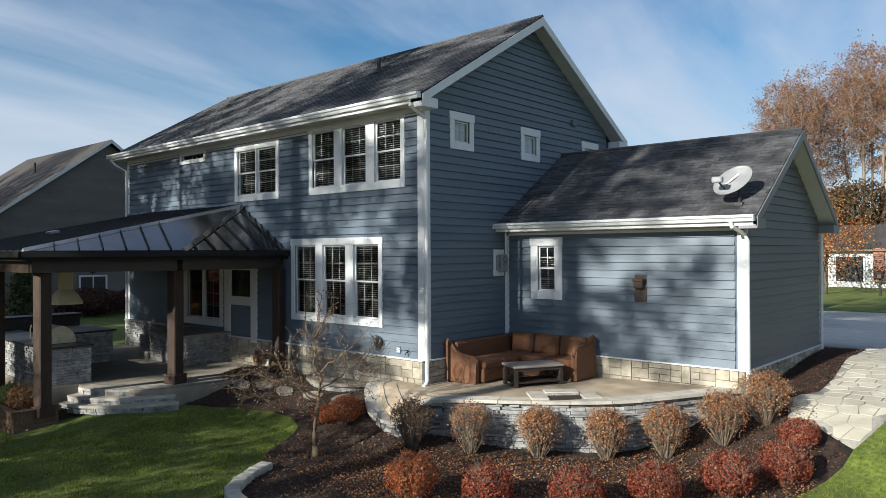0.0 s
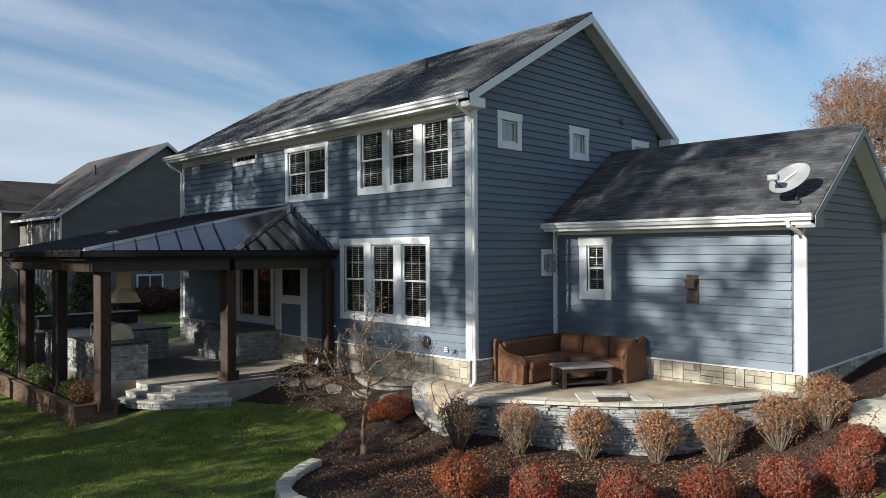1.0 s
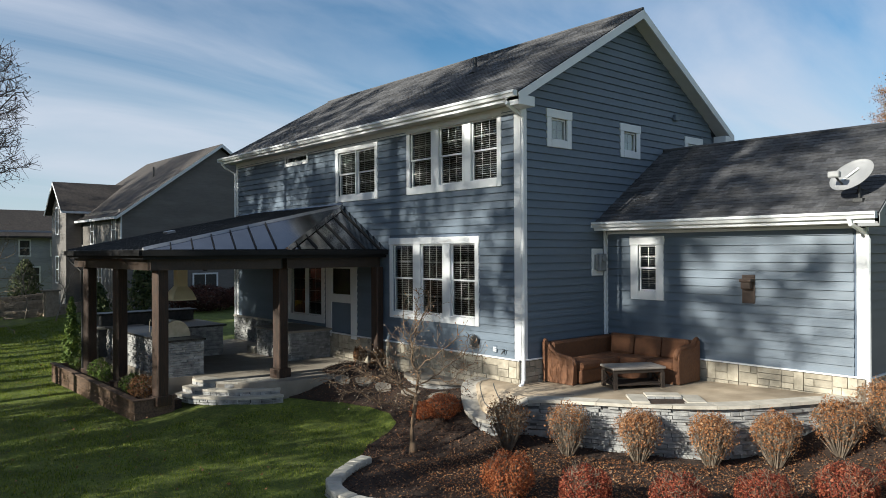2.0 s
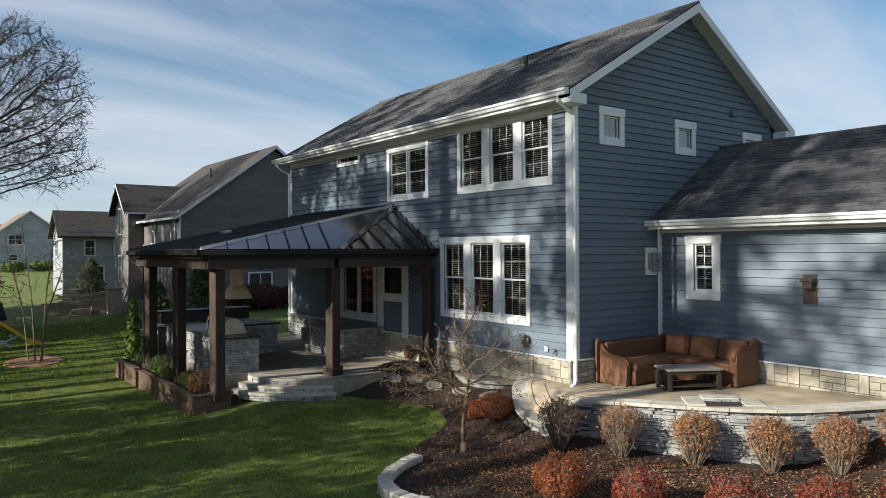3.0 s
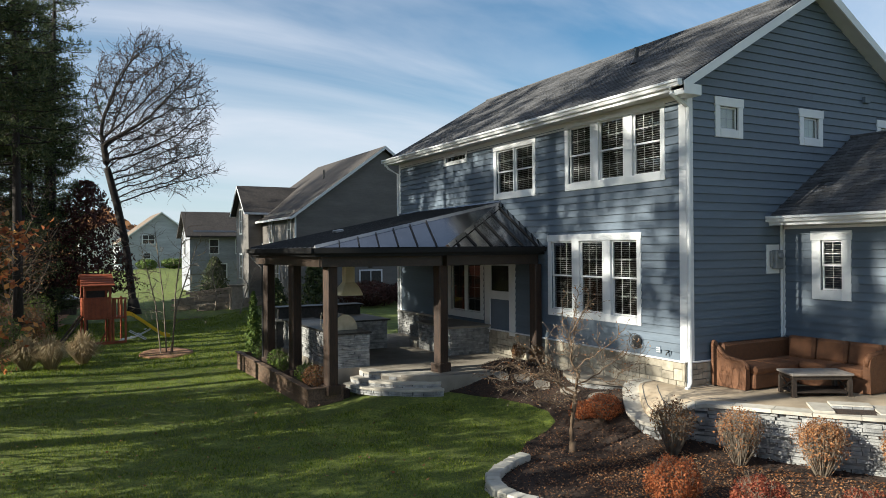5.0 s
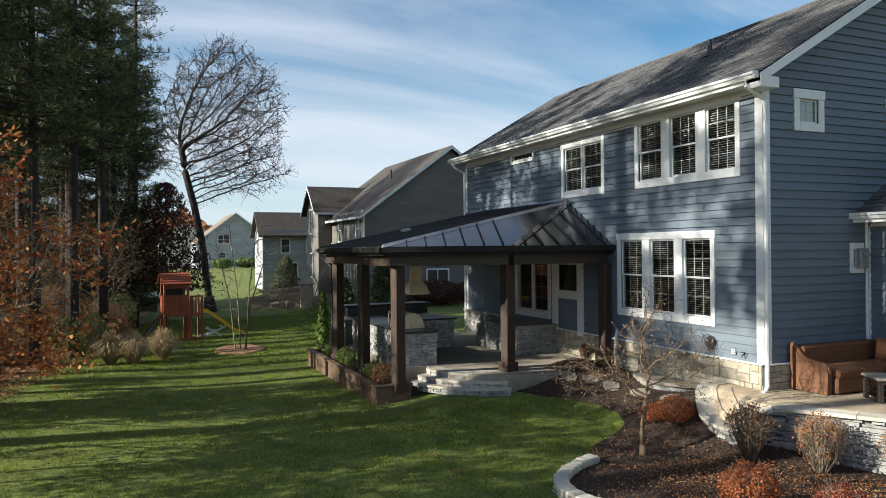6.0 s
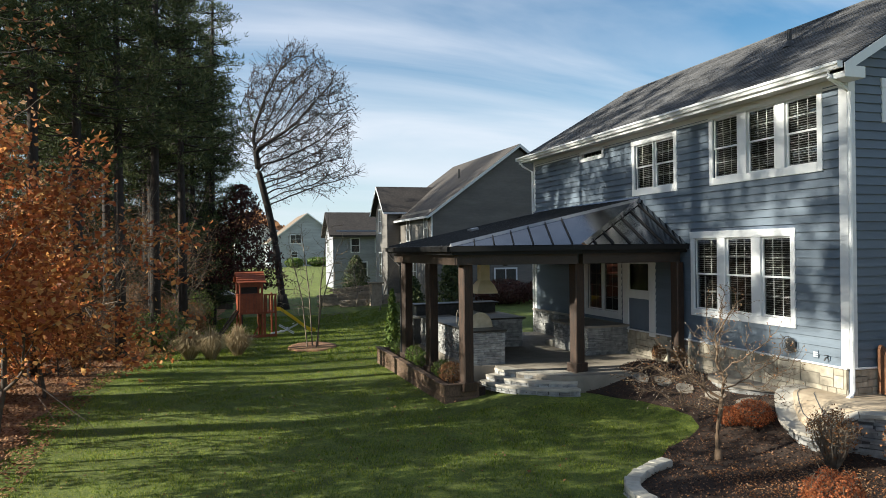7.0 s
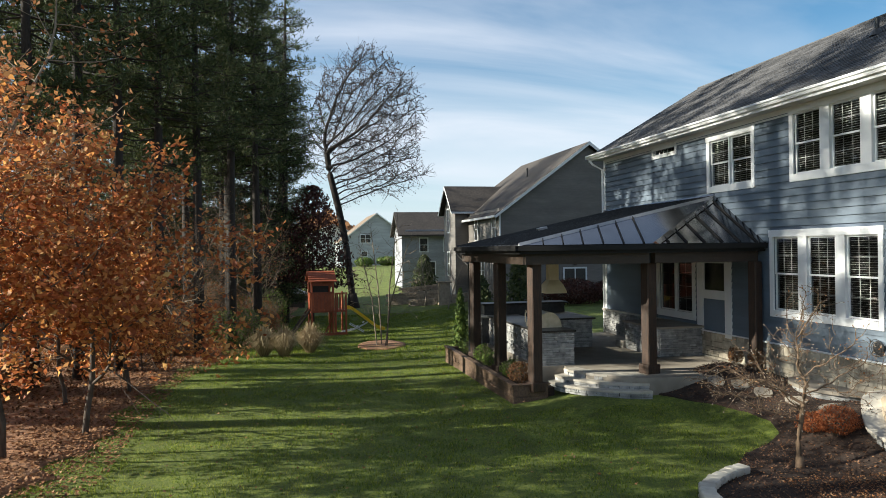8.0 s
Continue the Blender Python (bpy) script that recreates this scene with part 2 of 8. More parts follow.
M["tan_leaf"] = many("tan_orange_hedge_leaves", [(0.14, 0.055, 0.026), (0.30, 0.122, 0.050), (0.43, 0.215, 0.096), (0.55, 0.37, 0.22)], 0.7, 0.45)
M["red_leaf"] = many("red_barberry_leaves", [(0.06, 0.014, 0.011), (0.17, 0.034, 0.022), (0.33, 0.085, 0.045), (0.48, 0.20, 0.11)], 0.65, 0.4)
M["orange_leaf"] = many("orange_shrub_leaves", [(0.14, 0.036, 0.016), (0.33, 0.095, 0.035), (0.50, 0.20, 0.085)], 0.65, 0.4)
M["litter"] = many("fallen_leaves", [(0.06, 0.030, 0.018), (0.16, 0.070, 0.030), (0.26, 0.13, 0.06), (0.34, 0.21, 0.12)], 0.8, 0.1)
M["blade"] = many("grass_blades", [(0.030, 0.056, 0.005), (0.095, 0.150, 0.011), (0.195, 0.245, 0.023), (0.38, 0.37, 0.08)], 0.6, 0.42, noise_scale=1.1)
M["chip"] = many("mulch_chips", [(0.010, 0.006, 0.005), (0.034, 0.018, 0.012), (0.085, 0.044, 0.027), (0.24, 0.14, 0.09)], 0.9)
M["straw"] = many("pampas_straw", [(0.30, 0.22, 0.12), (0.44, 0.34, 0.20), (0.56, 0.45, 0.30)], 0.8, 0.3)
M["far_leaf"] = many("far_autumn_twigs", [(0.10, 0.048, 0.032), (0.20, 0.095, 0.055), (0.32, 0.15, 0.07), (0.42, 0.23, 0.11)], 0.8, 0.3, noise_scale=0.4)
M["purple_leaf"] = many("dark_red_conifer", [(0.024, 0.012, 0.010), (0.055, 0.020, 0.016), (0.10, 0.038, 0.026)], 0.7, 0.15)
M["brown_siding"] = mat("taupe_siding", (0.115, 0.104, 0.094), (0.142, 0.128, 0.116), 3.0, 0.6, 0.08, 60, rnd=0.05, stretch=(1, 1, 5))
M["grey_siding"] = mat("grey_siding", (0.25, 0.255, 0.28), (0.31, 0.315, 0.34), 3.0, 0.6, 0.08, 60, rnd=0.05, stretch=(1, 1, 5))
M["pale_grey"] = mat("pale_grey_siding", (0.34, 0.35, 0.37), (0.40, 0.41, 0.43), 3.0, 0.6, 0.08, 60, stretch=(1, 1, 5))
M["cream_siding"] = mat("cream_siding", (0.50, 0.49, 0.46), (0.58, 0.57, 0.53), 3.0, 0.6, 0.08, 60)
M["brown_roof"] = mat("brown_shingle", (0.032, 0.027, 0.025), (0.06, 0.05, 0.045), 6.0, 0.9, 0.5, 60, island=0.25)
M["tan_roof"] = mat("tan_shingle", (0.14, 0.10, 0.07), (0.2, 0.15, 0.11), 6.0, 0.9, 0.5, 60, island=0.25)
M["playwood"] = mat("red_cedar_playset", (0.24, 0.050, 0.018), (0.36, 0.085, 0.032), 6.0, 0.6, 0.2, 50, rnd=0.15)
M["yellow"] = mat("yellow_plastic", (0.75, 0.46, 0.02), (0.82, 0.52, 0.03), 4, 0.4, 0.02, 30)
M["brick"] = mat("red_brown_brick", (0.20, 0.085, 0.055), (0.30, 0.14, 0.095), 9.0, 0.85, 0.4, 60, island=0.25)
M["tan_block"] = mat("tan_retaining_block", (0.24, 0.18, 0.13), (0.36, 0.29, 0.22), 6, 0.85, 0.5, 40, rnd=0.2)


def glass_mat():
    m = bpy.data.materials.new("window_glass")
    m.use_nodes = True
    b = m.node_tree.nodes["Principled BSDF"]
    b.inputs["Base Color"].default_value = (0.92, 0.95, 0.95, 1)
    b.inputs["Transmission Weight"].default_value = 1.0
    b.inputs["Roughness"].default_value = 0.01
    b.inputs["IOR"].default_value = 1.5
    return m


M["glass"] = glass_mat()


# ---- builders ----
def mesh_of(name, verts, faces, material, smooth=False):
    me = bpy.data.meshes.new(name)
    me.from_pydata([tuple(v) for v in verts], [], [tuple(f) for f in faces])
    me.materials.append(material)
    if smooth:
        me.polygons.foreach_set("use_smooth", [True] * len(me.polygons))
    me.update()
    return me


def empty(name, m=None, label="", category="", group="", kind=""):
    ob = new(name)
    ob.empty_display_size = 0.2
    if m is not None:
        ob.matrix_basis = m
    return tagged(ob, label, category, group, kind)


class Build:
    """Collects shapes into one mesh."""

    def __init__(self):
        self.v, self.f = [], []

    def add(self, verts, faces):
        o = len(self.v)
        self.v += [tuple(p) for p in verts]
        self.f += [tuple(i + o for i in f) for f in faces]
        return self

    def box(self, x0, x1, y0, y1, z0, z1, bevel=0.0, m=None):
        if bevel <= 0:
            vs = [(x, y, z) for z in (z0, z1) for y in (y0, y1) for x in (x0, x1)]
            fs = [(0, 2, 3, 1), (4, 5, 7, 6), (0, 1, 5, 4), (2, 6, 7, 3), (0, 4, 6, 2), (1, 3, 7, 5)]
        else:
            b = min(bevel, 0.45 * min(x1 - x0, y1 - y0, z1 - z0))
            vs, fs = [], []
            for k, (z, i) in enumerate(((z0, b), (z0 + b, 0), (z1 - b, 0), (z1, b))):
                c = b
                ring = [(x0 + c, y0 + i), (x1 - c, y0 + i), (x1 - i, y0 + c), (x1 - i, y1 - c), (x1 - c, y1 - i), (x0 + c, y1 - i), (x0 + i, y1 - c), (x0 + i, y0 + c)]
                if i:
                    ring = [(x0 + c, y0 + c * 0.6), (x1 - c, y0 + c * 0.6), (x1 - c * 0.6, y0 + c), (x1 - c * 0.6, y1 - c), (x1 - c, y1 - c * 0.6), (x0 + c, y1 - c * 0.6), (x0 + c * 0.6, y1 - c), (x0 + c * 0.6, y0 + c)]
                vs += [(x, y, z) for x, y in ring]
            for k in range(3):
                for j in range(8):
                    a, c2 = k * 8 + j, k * 8 + (j + 1) % 8
                    fs.append((a, c2, c2 + 8, a + 8))
            fs += [tuple(range(7, -1, -1)), tuple(range(24, 32))]
        if m is not None:
            vs = [m @ Vector(p) for p in vs]
        return self.add(vs, fs)

    def prism(self, poly, z0, z1):
        """A flat outline (counter-clockwise from above) raised from z0 to z1; either may be a function of x, y."""
        n = len(poly)
        a = [(x, y, z0(x, y) if callable(z0) else z0) for x, y in poly]
        b = [(x, y, z1(x, y) if callable(z1) else z1) for x, y in poly]
        fs = [tuple(range(n - 1, -1, -1)), tuple(range(n, 2 * n))] + [(i, (i + 1) % n, (i + 1) % n + n, i + n) for i in range(n)]
        return self.add(a + b, fs)

    def tube(self, pts, radii, sides=6, cap=True):
        pts = [Vector(p) for p in pts]
        n = len(pts)
        vs, fs = [], []
        for i, p in enumerate(pts):
            d = (pts[min(i + 1, n - 1)] - pts[max(i - 1, 0)])
            d = d.normalized() if d.length > 1e-9 else Vector((0, 0, 1))
            a = d.orthogonal().normalized() if abs(d.z) > 0.99 else d.cross(Vector((0, 0, 1))).normalized()
            b = d.cross(a)
            r = radii[i] if hasattr(radii, "__len__") else radii
            for k in range(sides):
                t = 2 * math.pi * k / sides
                vs.append(p + (a * math.cos(t) + b * math.sin(t)) * r)
        for i in range(n - 1):
            for k in range(sides):
                k2 = (k + 1) % sides
                fs.append((i * sides + k, i * sides + k2, (i + 1) * sides + k2, (i + 1) * sides + k))
        if cap:
            fs += [tuple(range(sides - 1, -1, -1)), tuple(range((n - 1) * sides, n * sides))]
        return self.add(vs, fs)

    def lathe(self, prof, sides=20, m=None):
        vs, fs = [], []
        for r, z in prof:
            for k in range(sides):
                t = 2 * math.pi * k / sides
                vs.append((r * math.cos(t), r * math.sin(t), z))
        for i in range(len(prof) - 1):
            for k in range(sides):
                k2 = (k + 1) % sides
                fs.append((i * sides + k, i * sides + k2, (i + 1) * sides + k2, (i + 1) * sides + k))
        fs += [tuple(range(sides - 1, -1, -1)), tuple(range((len(prof) - 1) * sides, len(prof) * sides))]
        if m is not None:
            vs = [m @ Vector(p) for p in vs]
        return self.add(vs, fs)

    def mesh(self, name, material, smooth=False):
        return mesh_of(name, self.v, self.f, material, smooth)


def part(name, b, material, parent=None, label="", smooth=False):
    """Links a Build (or a mesh) as one object, under a thing or a part."""
    me = b if isinstance(b, bpy.types.Mesh) else b.mesh(name, material, smooth)
    ob = new(name, me)
    if parent is not None:
        ob.parent = parent
    if label:
        tagged(ob, label)
    return ob


def quads(name, centres, normals, sizes, material, aspect=1.0, rng=None, bend=0.0):
    """Many small loose leaves as one mesh: numpy centres (n,3), normals (n,3), sizes (n)."""
    rng = rng or np.random.default_rng(1)
    n = len(centres)
    nr = normals / (np.linalg.norm(normals, axis=1)[:, None] + 1e-9)
    rv = rng.normal(size=(n, 3))
    a = np.cross(nr, rv)
    a /= np.linalg.norm(a, axis=1)[:, None] + 1e-9
    b = np.cross(nr, a)
    s = sizes[:, None]
    v = np.empty((n, 4, 3))
    v[:, 0] = centres - a * s
    v[:, 1] = centres - b * s * aspect * 0.62
    v[:, 2] = centres + a * s
    v[:, 3] = centres + b * s * aspect * 0.62
    if bend:
        v[:, 2] += nr * s * bend
        v[:, 0] += nr * s * bend
    me = bpy.data.meshes.new(name)
    me.vertices.add(4 * n)
    me.vertices.foreach_set("co", v.reshape(-1).astype(np.float32))
    me.loops.add(4 * n)
    me.loops.foreach_set("vertex_index", np.arange(4 * n, dtype=np.int32))
    me.polygons.add(n)
    me.polygons.foreach_set("loop_start", np.arange(0, 4 * n, 4, dtype=np.int32))
    me.materials.append(material)
    me.update(calc_edges=True)
    return me


def smooth01(a, b, x):
    t = min(1.0, max(0.0, (x - a) / (b - a)))
    return t * t * (3 - 2 * t)


def mixed(a, b, t):
    return a + (b - a) * t


# ---- ground ----
def gz(x, y):
    """The ground's height."""
    low = -0.88 - 0.22 * smooth01(-8, -20, x) + 0.9 * smooth01(-45, -110, x)
    back = 0.58 * smooth01(-2.7, -0.4, y) * smooth01(-14, -12, x) + 0.55 * smooth01(-6, 3, y) * smooth01(-12, -16, x)
    side = (0.93 * smooth01(0.6, 3.6, y) + 0.27 * smooth01(3.2, 7.5, y)) * 1.0
    s = smooth01(0.0, 2.5, x)
    z = low + mixed(back, side, s)
    if x > 9:
        z = mixed(z, -0.75 + 1.15 * smooth01(-6, 9, y), smooth01(9, 14, x))
    z += 0.43 * math.exp(-((x + 5.1) / 1.5) ** 2 - ((y + 1.9) / 1.4) ** 2) + 0.24 * math.exp(-((x + 5.3) / 1.6) ** 2 - ((y + 4.3) / 1.1) ** 2)
    z += 0.26 * math.exp(-((x + 0.9) / 0.6) ** 2 - ((y + 1.1) / 0.6) ** 2)
    # a fold in the lawn, and the wood's edge
    z += 0.05 * noise.noise((x * 0.25, y * 0.25, 0.0)) - 0.10 * math.exp(-((y + 9.5) / 2.5) ** 2) * smooth01(2, -6, x) * smooth01(-30, -20, x)
    z += 0.25 * smooth01(-14, -20, y) * smooth01(40, 10, abs(x + 8))
    if y > 30:
        z += 9.0 * smooth01(55, 110, y)
    return z


def ground_sheet():
    def axis(fine0, fine1, step, far):
        a = list(np.arange(fine0, fine1 + 1e-6, step))
        lo, hi, s = fine0, fine1, step
        while lo > -far:
            s *= 1.25
            lo -= s
            a.insert(0, lo)
        s = step
        while hi < far:
            s *= 1.25
            hi += s
            a.append(hi)
        return a
    xs, ys = axis(-22, 14, 0.45, 1500), axis(-20, 14, 0.45, 1500)
    vs = [(x, y, gz(x, y)) for y in ys for x in xs]
    n = len(xs)
    fs = [(j * n + i, j * n + i + 1, (j + 1) * n + i + 1, (j + 1) * n + i) for j in range(len(ys) - 1) for i in range(n - 1)]
    ob = part("ground", mesh_of("ground", vs, fs, M["grass"], True), None)
    tagged(ob, "mown green lawn sloping gently away from the house", "lawn", kind="structure")


ground_sheet()

COURSE = 0.1735
SOFFIT = 6.02
STONE_TOP = 0.52


def cut(lo, hi, holes):
    """The stretches of lo..hi that no hole covers."""
    out = [(lo, hi)]
    for a, b in holes:
        nxt = []
        for p, q in out:
            if b <= p or a >= q:
                nxt.append((p, q))
            else:
                if a > p:
                    nxt.append((p, a))
                if b < q:
                    nxt.append((b, q))
        out = nxt
    return [(p, q) for p, q in out if q - p > 0.01]


def wall_core(b, length, z0, z1, holes, thick=0.16):
    """A flat wall along local x, its face at local y = 0, with its openings cut through."""
    us = sorted({0, length, *[h[0] for h in holes], *[h[1] for h in holes]})
    for u0, u1 in zip(us, us[1:]):
        mid = (u0 + u1) / 2
        for a, c in cut(z0, z1, [(h[2], h[3]) for h in holes if h[0] < mid < h[1]]):
            b.box(u0, u1, 0.0, thick, a, c)


def siding(wall, z0, z1, holes, left, right, material, course=COURSE, drop_name="plank"):
    """Lap boards, one by one; left(z) and right(z) give the ends of a course at a height."""
    z = z0
    while z < z1 - 0.02:
        t = min(z + course, z1)
        zm = (z + t) / 2
        for a, c in cut(left(zm), right(zm), [(h[0], h[1]) for h in holes if h[2] < zm < h[3]]):
            at, ct = max(a, left(t)) if abs(a - left(zm)) < 1e-6 else a, min(c, right(t)) if abs(c - right(zm)) < 1e-6 else c
            ab, cb = left(z) if abs(a - left(zm)) < 1e-6 else a, right(z) if abs(c - right(zm)) < 1e-6 else c
            if ct - at < 0.03:
                continue
            # long runs are made of boards butted end to end
            n = max(1, round((c - a) / 4.2))
            for k in range(n):
                f0, f1 = k / n, (k + 1) / n
                g = 0.0015 if k else 0.0
                e0, e1 = mixed(ab, cb, f0) + g, mixed(ab, cb, f1)
                h0, h1 = mixed(at, ct, f0) + g, mixed(at, ct, f1)
                o = 0.040
                vs = [(e0, -o, z + 0.004), (e1, -o, z + 0.004), (h1, -0.006, t + 0.012), (h0, -0.006, t + 0.012), (e0, 0, z), (e1, 0, z), (h1, 0, t + 0.012), (h0, 0, t + 0.012)]
                fs = [(0, 1, 2, 3), (5, 4, 7, 6), (4, 5, 1, 0), (3, 2, 6, 7), (4, 0, 3, 7), (1, 5, 6, 2)]
                part(drop_name, mesh_of(drop_name, vs, fs, material), None, wall)
        z = t


def window(parent, name, m, w, h, units, trim=0.13, head=0.17, mull=0.28, rail=True, cols=3, rows=2, blinds=True, sill_h=0.17, ears=0.02, label="", curtain=False):
    """A white-cased window, its lower left outer corner at m: casing, sashes with bars, panes, blinds. Returns the hole it needs."""
    win = part(name, Build().box(0, trim, -0.045, 0.0, 0, h - head, 0.006).box(w - trim, w, -0.045, 0.0, 0, h - head, 0.006)
               .box(-ears, w + ears, -0.055, 0.0, h - head, h, 0.008).box(trim, w - trim, -0.05, 0.0, 0, sill_h, 0.006), M["white"], parent, label)
    win.matrix_basis = m
    z0, z1 = sill_h, h - head
    uw = (w - 2 * trim - mull * (units - 1)) / units
    for k in range(units):
        x0 = trim + k * (uw + mull)
        x1 = x0 + uw
        if k:
            part("mullion", Build().box(x0 - mull, x0, -0.045, 0.06, z0, z1, 0.005), M["white"], win)
        zm = (z0 + z1) / 2 if rail else None
        for a, c, dy in (((z0, zm + 0.02, 0.03), (zm - 0.02, z1, 0.012)) if rail else ((z0, z1, 0.02),)):
            s = 0.038
            fr = Build().box(x0, x0 + s, dy, dy + 0.035, a, c).box(x1 - s, x1, dy, dy + 0.035, a, c).box(x0 + s, x1 - s, dy, dy + 0.035, a, a + s).box(x0 + s, x1 - s, dy, dy + 0.035, c - s, c)
            part("sash", fr, M["white"], win)
            grid = Build()
            for i in range(1, cols):
                u = x0 + s + (uw - 2 * s) * i / cols
                grid.box(u - 0.007, u + 0.007, dy + 0.0225, dy + 0.028, a + s, c - s)
            for i in range(1, rows):
                v = a + s + (c - a - 2 * s) * i / rows
                grid.box(x0 + s, x1 - s, dy + 0.023, dy + 0.0275, v - 0.007, v + 0.007)
            if grid.v:
                part("grid_bar", grid, M["grid"], win, "thin dull grid bars behind the pane")
            pane = part("pane", Build().box(x0 + s - 0.004, x1 - s + 0.004, dy + 0.017, dy + 0.021, a + s - 0.004, c - s + 0.004), M["glass"], win)
            pane.visible_shadow = False
        if curtain:
            part("curtain", Build().box(x0, x1, 0.085, 0.1, z0, z1), M["curtain"], win, "pale drawn curtain")
        if blinds:
            sl = Build()
            v = z0 + 0.05
            while v < z1 - 0.03:
                sl.add([(x0 + 0.02, 0.085, v + 0.016), (x1 - 0.02, 0.085, v + 0.016), (x1 - 0.02, 0.122, v + 0.010), (x0 + 0.02, 0.122, v + 0.010),
                        (x0 + 0.02, 0.085, v + 0.019), (x1 - 0.02, 0.085, v + 0.019), (x1 - 0.02, 0.122, v + 0.013), (x0 + 0.02, 0.122, v + 0.013)],
                       [(0, 3, 2, 1), (4, 5, 6, 7), (0, 1, 5, 4), (2, 3, 7, 6)])
                v += 0.05
            part("blind", sl, M["blind"], win, "pale slatted blind, half open")
    return win


def roof_slope(parent, x0, x1, ye, ze, yr, zr, tabs=True, tab_w=0.32, expo=0.145, clip=None, mat_deck=None, mat_tab=None, thick=0.16):
    """One slope between an eave line and a ridge line (both along x), with rows of shingle tabs."""
    mat_deck, mat_tab = mat_deck or M["roofdeck"], mat_tab or M["shingle"]
    s = 1 if yr > ye else -1
    vs = [(x0, ye, ze), (x1, ye, ze), (x1, yr, zr), (x0, yr, zr)]
    b = Build()
    top = vs
    bot = [(x, y, z - thick) for x, y, z in vs]
    fs = [(0, 1, 2, 3), (7, 6, 5, 4), (0, 4, 5, 1), (1, 5, 6, 2), (2, 6, 7, 3), (3, 7, 4, 0)]
    if s < 0:
        fs = [tuple(reversed(f)) for f in fs]
    b.add(top + bot, fs)
    roof = part("roof", b, mat_deck if tabs else mat_tab, parent)
    if tabs:
        rng = random.Random(int(abs(x0 * 31 + ye * 7)) + 3)
        run, rise = abs(yr - ye), zr - ze
        L = math.hypot(run, rise)
        d = Vector((0, s * run / L, rise / L))
        nrm = Vector((0, -s * rise / L, run / L))
        V, Fc = [], []
        k, pos = 0, -0.03
        while pos < L:
            x = x0 - rng.uniform(0, tab_w)
            while x < x1:
                w = tab_w * rng.uniform(0.55, 1.35)
                a, c = max(x, x0), min(x + w, x1)
                x += w
                if c - a < 0.02:
                    continue
                q = min(pos + expo, L)
                lift = 0.011 + rng.uniform(0, 0.007)
                P = Vector((0, ye, ze)) + d * pos
                Q = Vector((0, ye, ze)) + d * q
                o = len(V)
                V += [(a, *(P + nrm * lift)[1:]), (c, *(P + nrm * lift)[1:]), (c, *(Q + nrm * 0.004)[1:]), (a, *(Q + nrm * 0.004)[1:]), (a, *P[1:]), (c, *P[1:])]
                Fc += [(o, o + 1, o + 2, o + 3), (o + 4, o + 5, o + 1, o)] if s > 0 else [(o + 3, o + 2, o + 1, o), (o, o + 1, o + 5, o + 4)]
            pos += expo
            k += 1
        tb = part("shingle_layer", mesh_of("shingle_layer", V, Fc, mat_tab), None, roof)
        tagged(tb, "weathered dark grey asphalt shingles", kind="stuff")
    return roof


def stone_band(wall, length, z_low, z_top, material, seed, lens=(0.2, 0.52), depth=0.055, name="stone"):
    """A veneer of separate squared stones with recessed joints along local x."""
    rng = random.Random(seed)
    zlo = min(z_low(0), z_low(length / 2), z_low(length)) - 0.1
    part("joint_bed", Build().box(0, length, -0.022, 0.0, zlo, z_top), M["mortar"], wall)
    z = zlo
    while z < z_top - 0.03:
        t = min(z + rng.uniform(0.24, 0.31), z_top - 0.012)
        if z_top - t < 0.14:
            t = z_top - 0.012
        x = -rng.uniform(0, 0.25)
        while x < length:
            kind = rng.random()
            w = rng.uniform(0.13, 0.26) if kind < 0.25 else rng.uniform(*lens)
            cuts = [z, t] if kind < 0.25 else [z, z + (t - z) * rng.uniform(0.35, 0.65), t] if kind < 0.8 else [z, z + (t - z) * rng.uniform(0.28, 0.38), z + (t - z) * rng.uniform(0.6, 0.7), t]
            x0, x = x, x + w
            for z0, z1 in zip(cuts, cuts[1:]):
                mid = x0 + w * rng.uniform(0.35, 0.65)
                for a, c in ((x0, x0 + w),) if w < 0.32 or rng.random() < 0.5 else ((x0, mid), (mid, x0 + w)):
                    a, c = max(0, a), min(length, c)
                    if c - a < 0.05 or z1 < z_low((a + c) / 2) - 0.04:
                        continue
                    p = depth * rng.uniform(0.7, 1.1)
                    j = [rng.uniform(-0.006, 0.006) for _ in range(6)]
                    g = 0.008
                    vs = [(a + g + j[0], -p, z0 + g), (c - g + j[1], -p, z0 + g + j[2] * .5), (c - g + j[3], -p * 0.97, z1 - g), (a + g + j[4], -p, z1 - g + j[5] * .5),
                          (a + 0.002, -0.02, z0 + 0.002), (c - 0.002, -0.02, z0 + 0.002), (c - 0.002, -0.02, z1 - 0.002), (a + 0.002, -0.02, z1 - 0.002)]
                    part(name, mesh_of(name, vs, [(0, 1, 2, 3), (4, 5, 1, 0), (3, 2, 6, 7), (4, 0, 3, 7), (1, 5, 6, 2)], material), None, wall)
        z = t


# ---- the house: main block ----
LEN, DEEP = 13.83, 8.14
house = empty("house", pose(0, 0, 0), "two-storey blue-grey lap-sided house with white trim and dark shingles", "house")
RIDGE_Y, RIDGE_Z, EAVE_Y, EAVE_Z = DEEP / 2, 8.87, -0.46, 6.19
PITCH = (RIDGE_Z - EAVE_Z) / (RIDGE_Y - EAVE_Y)

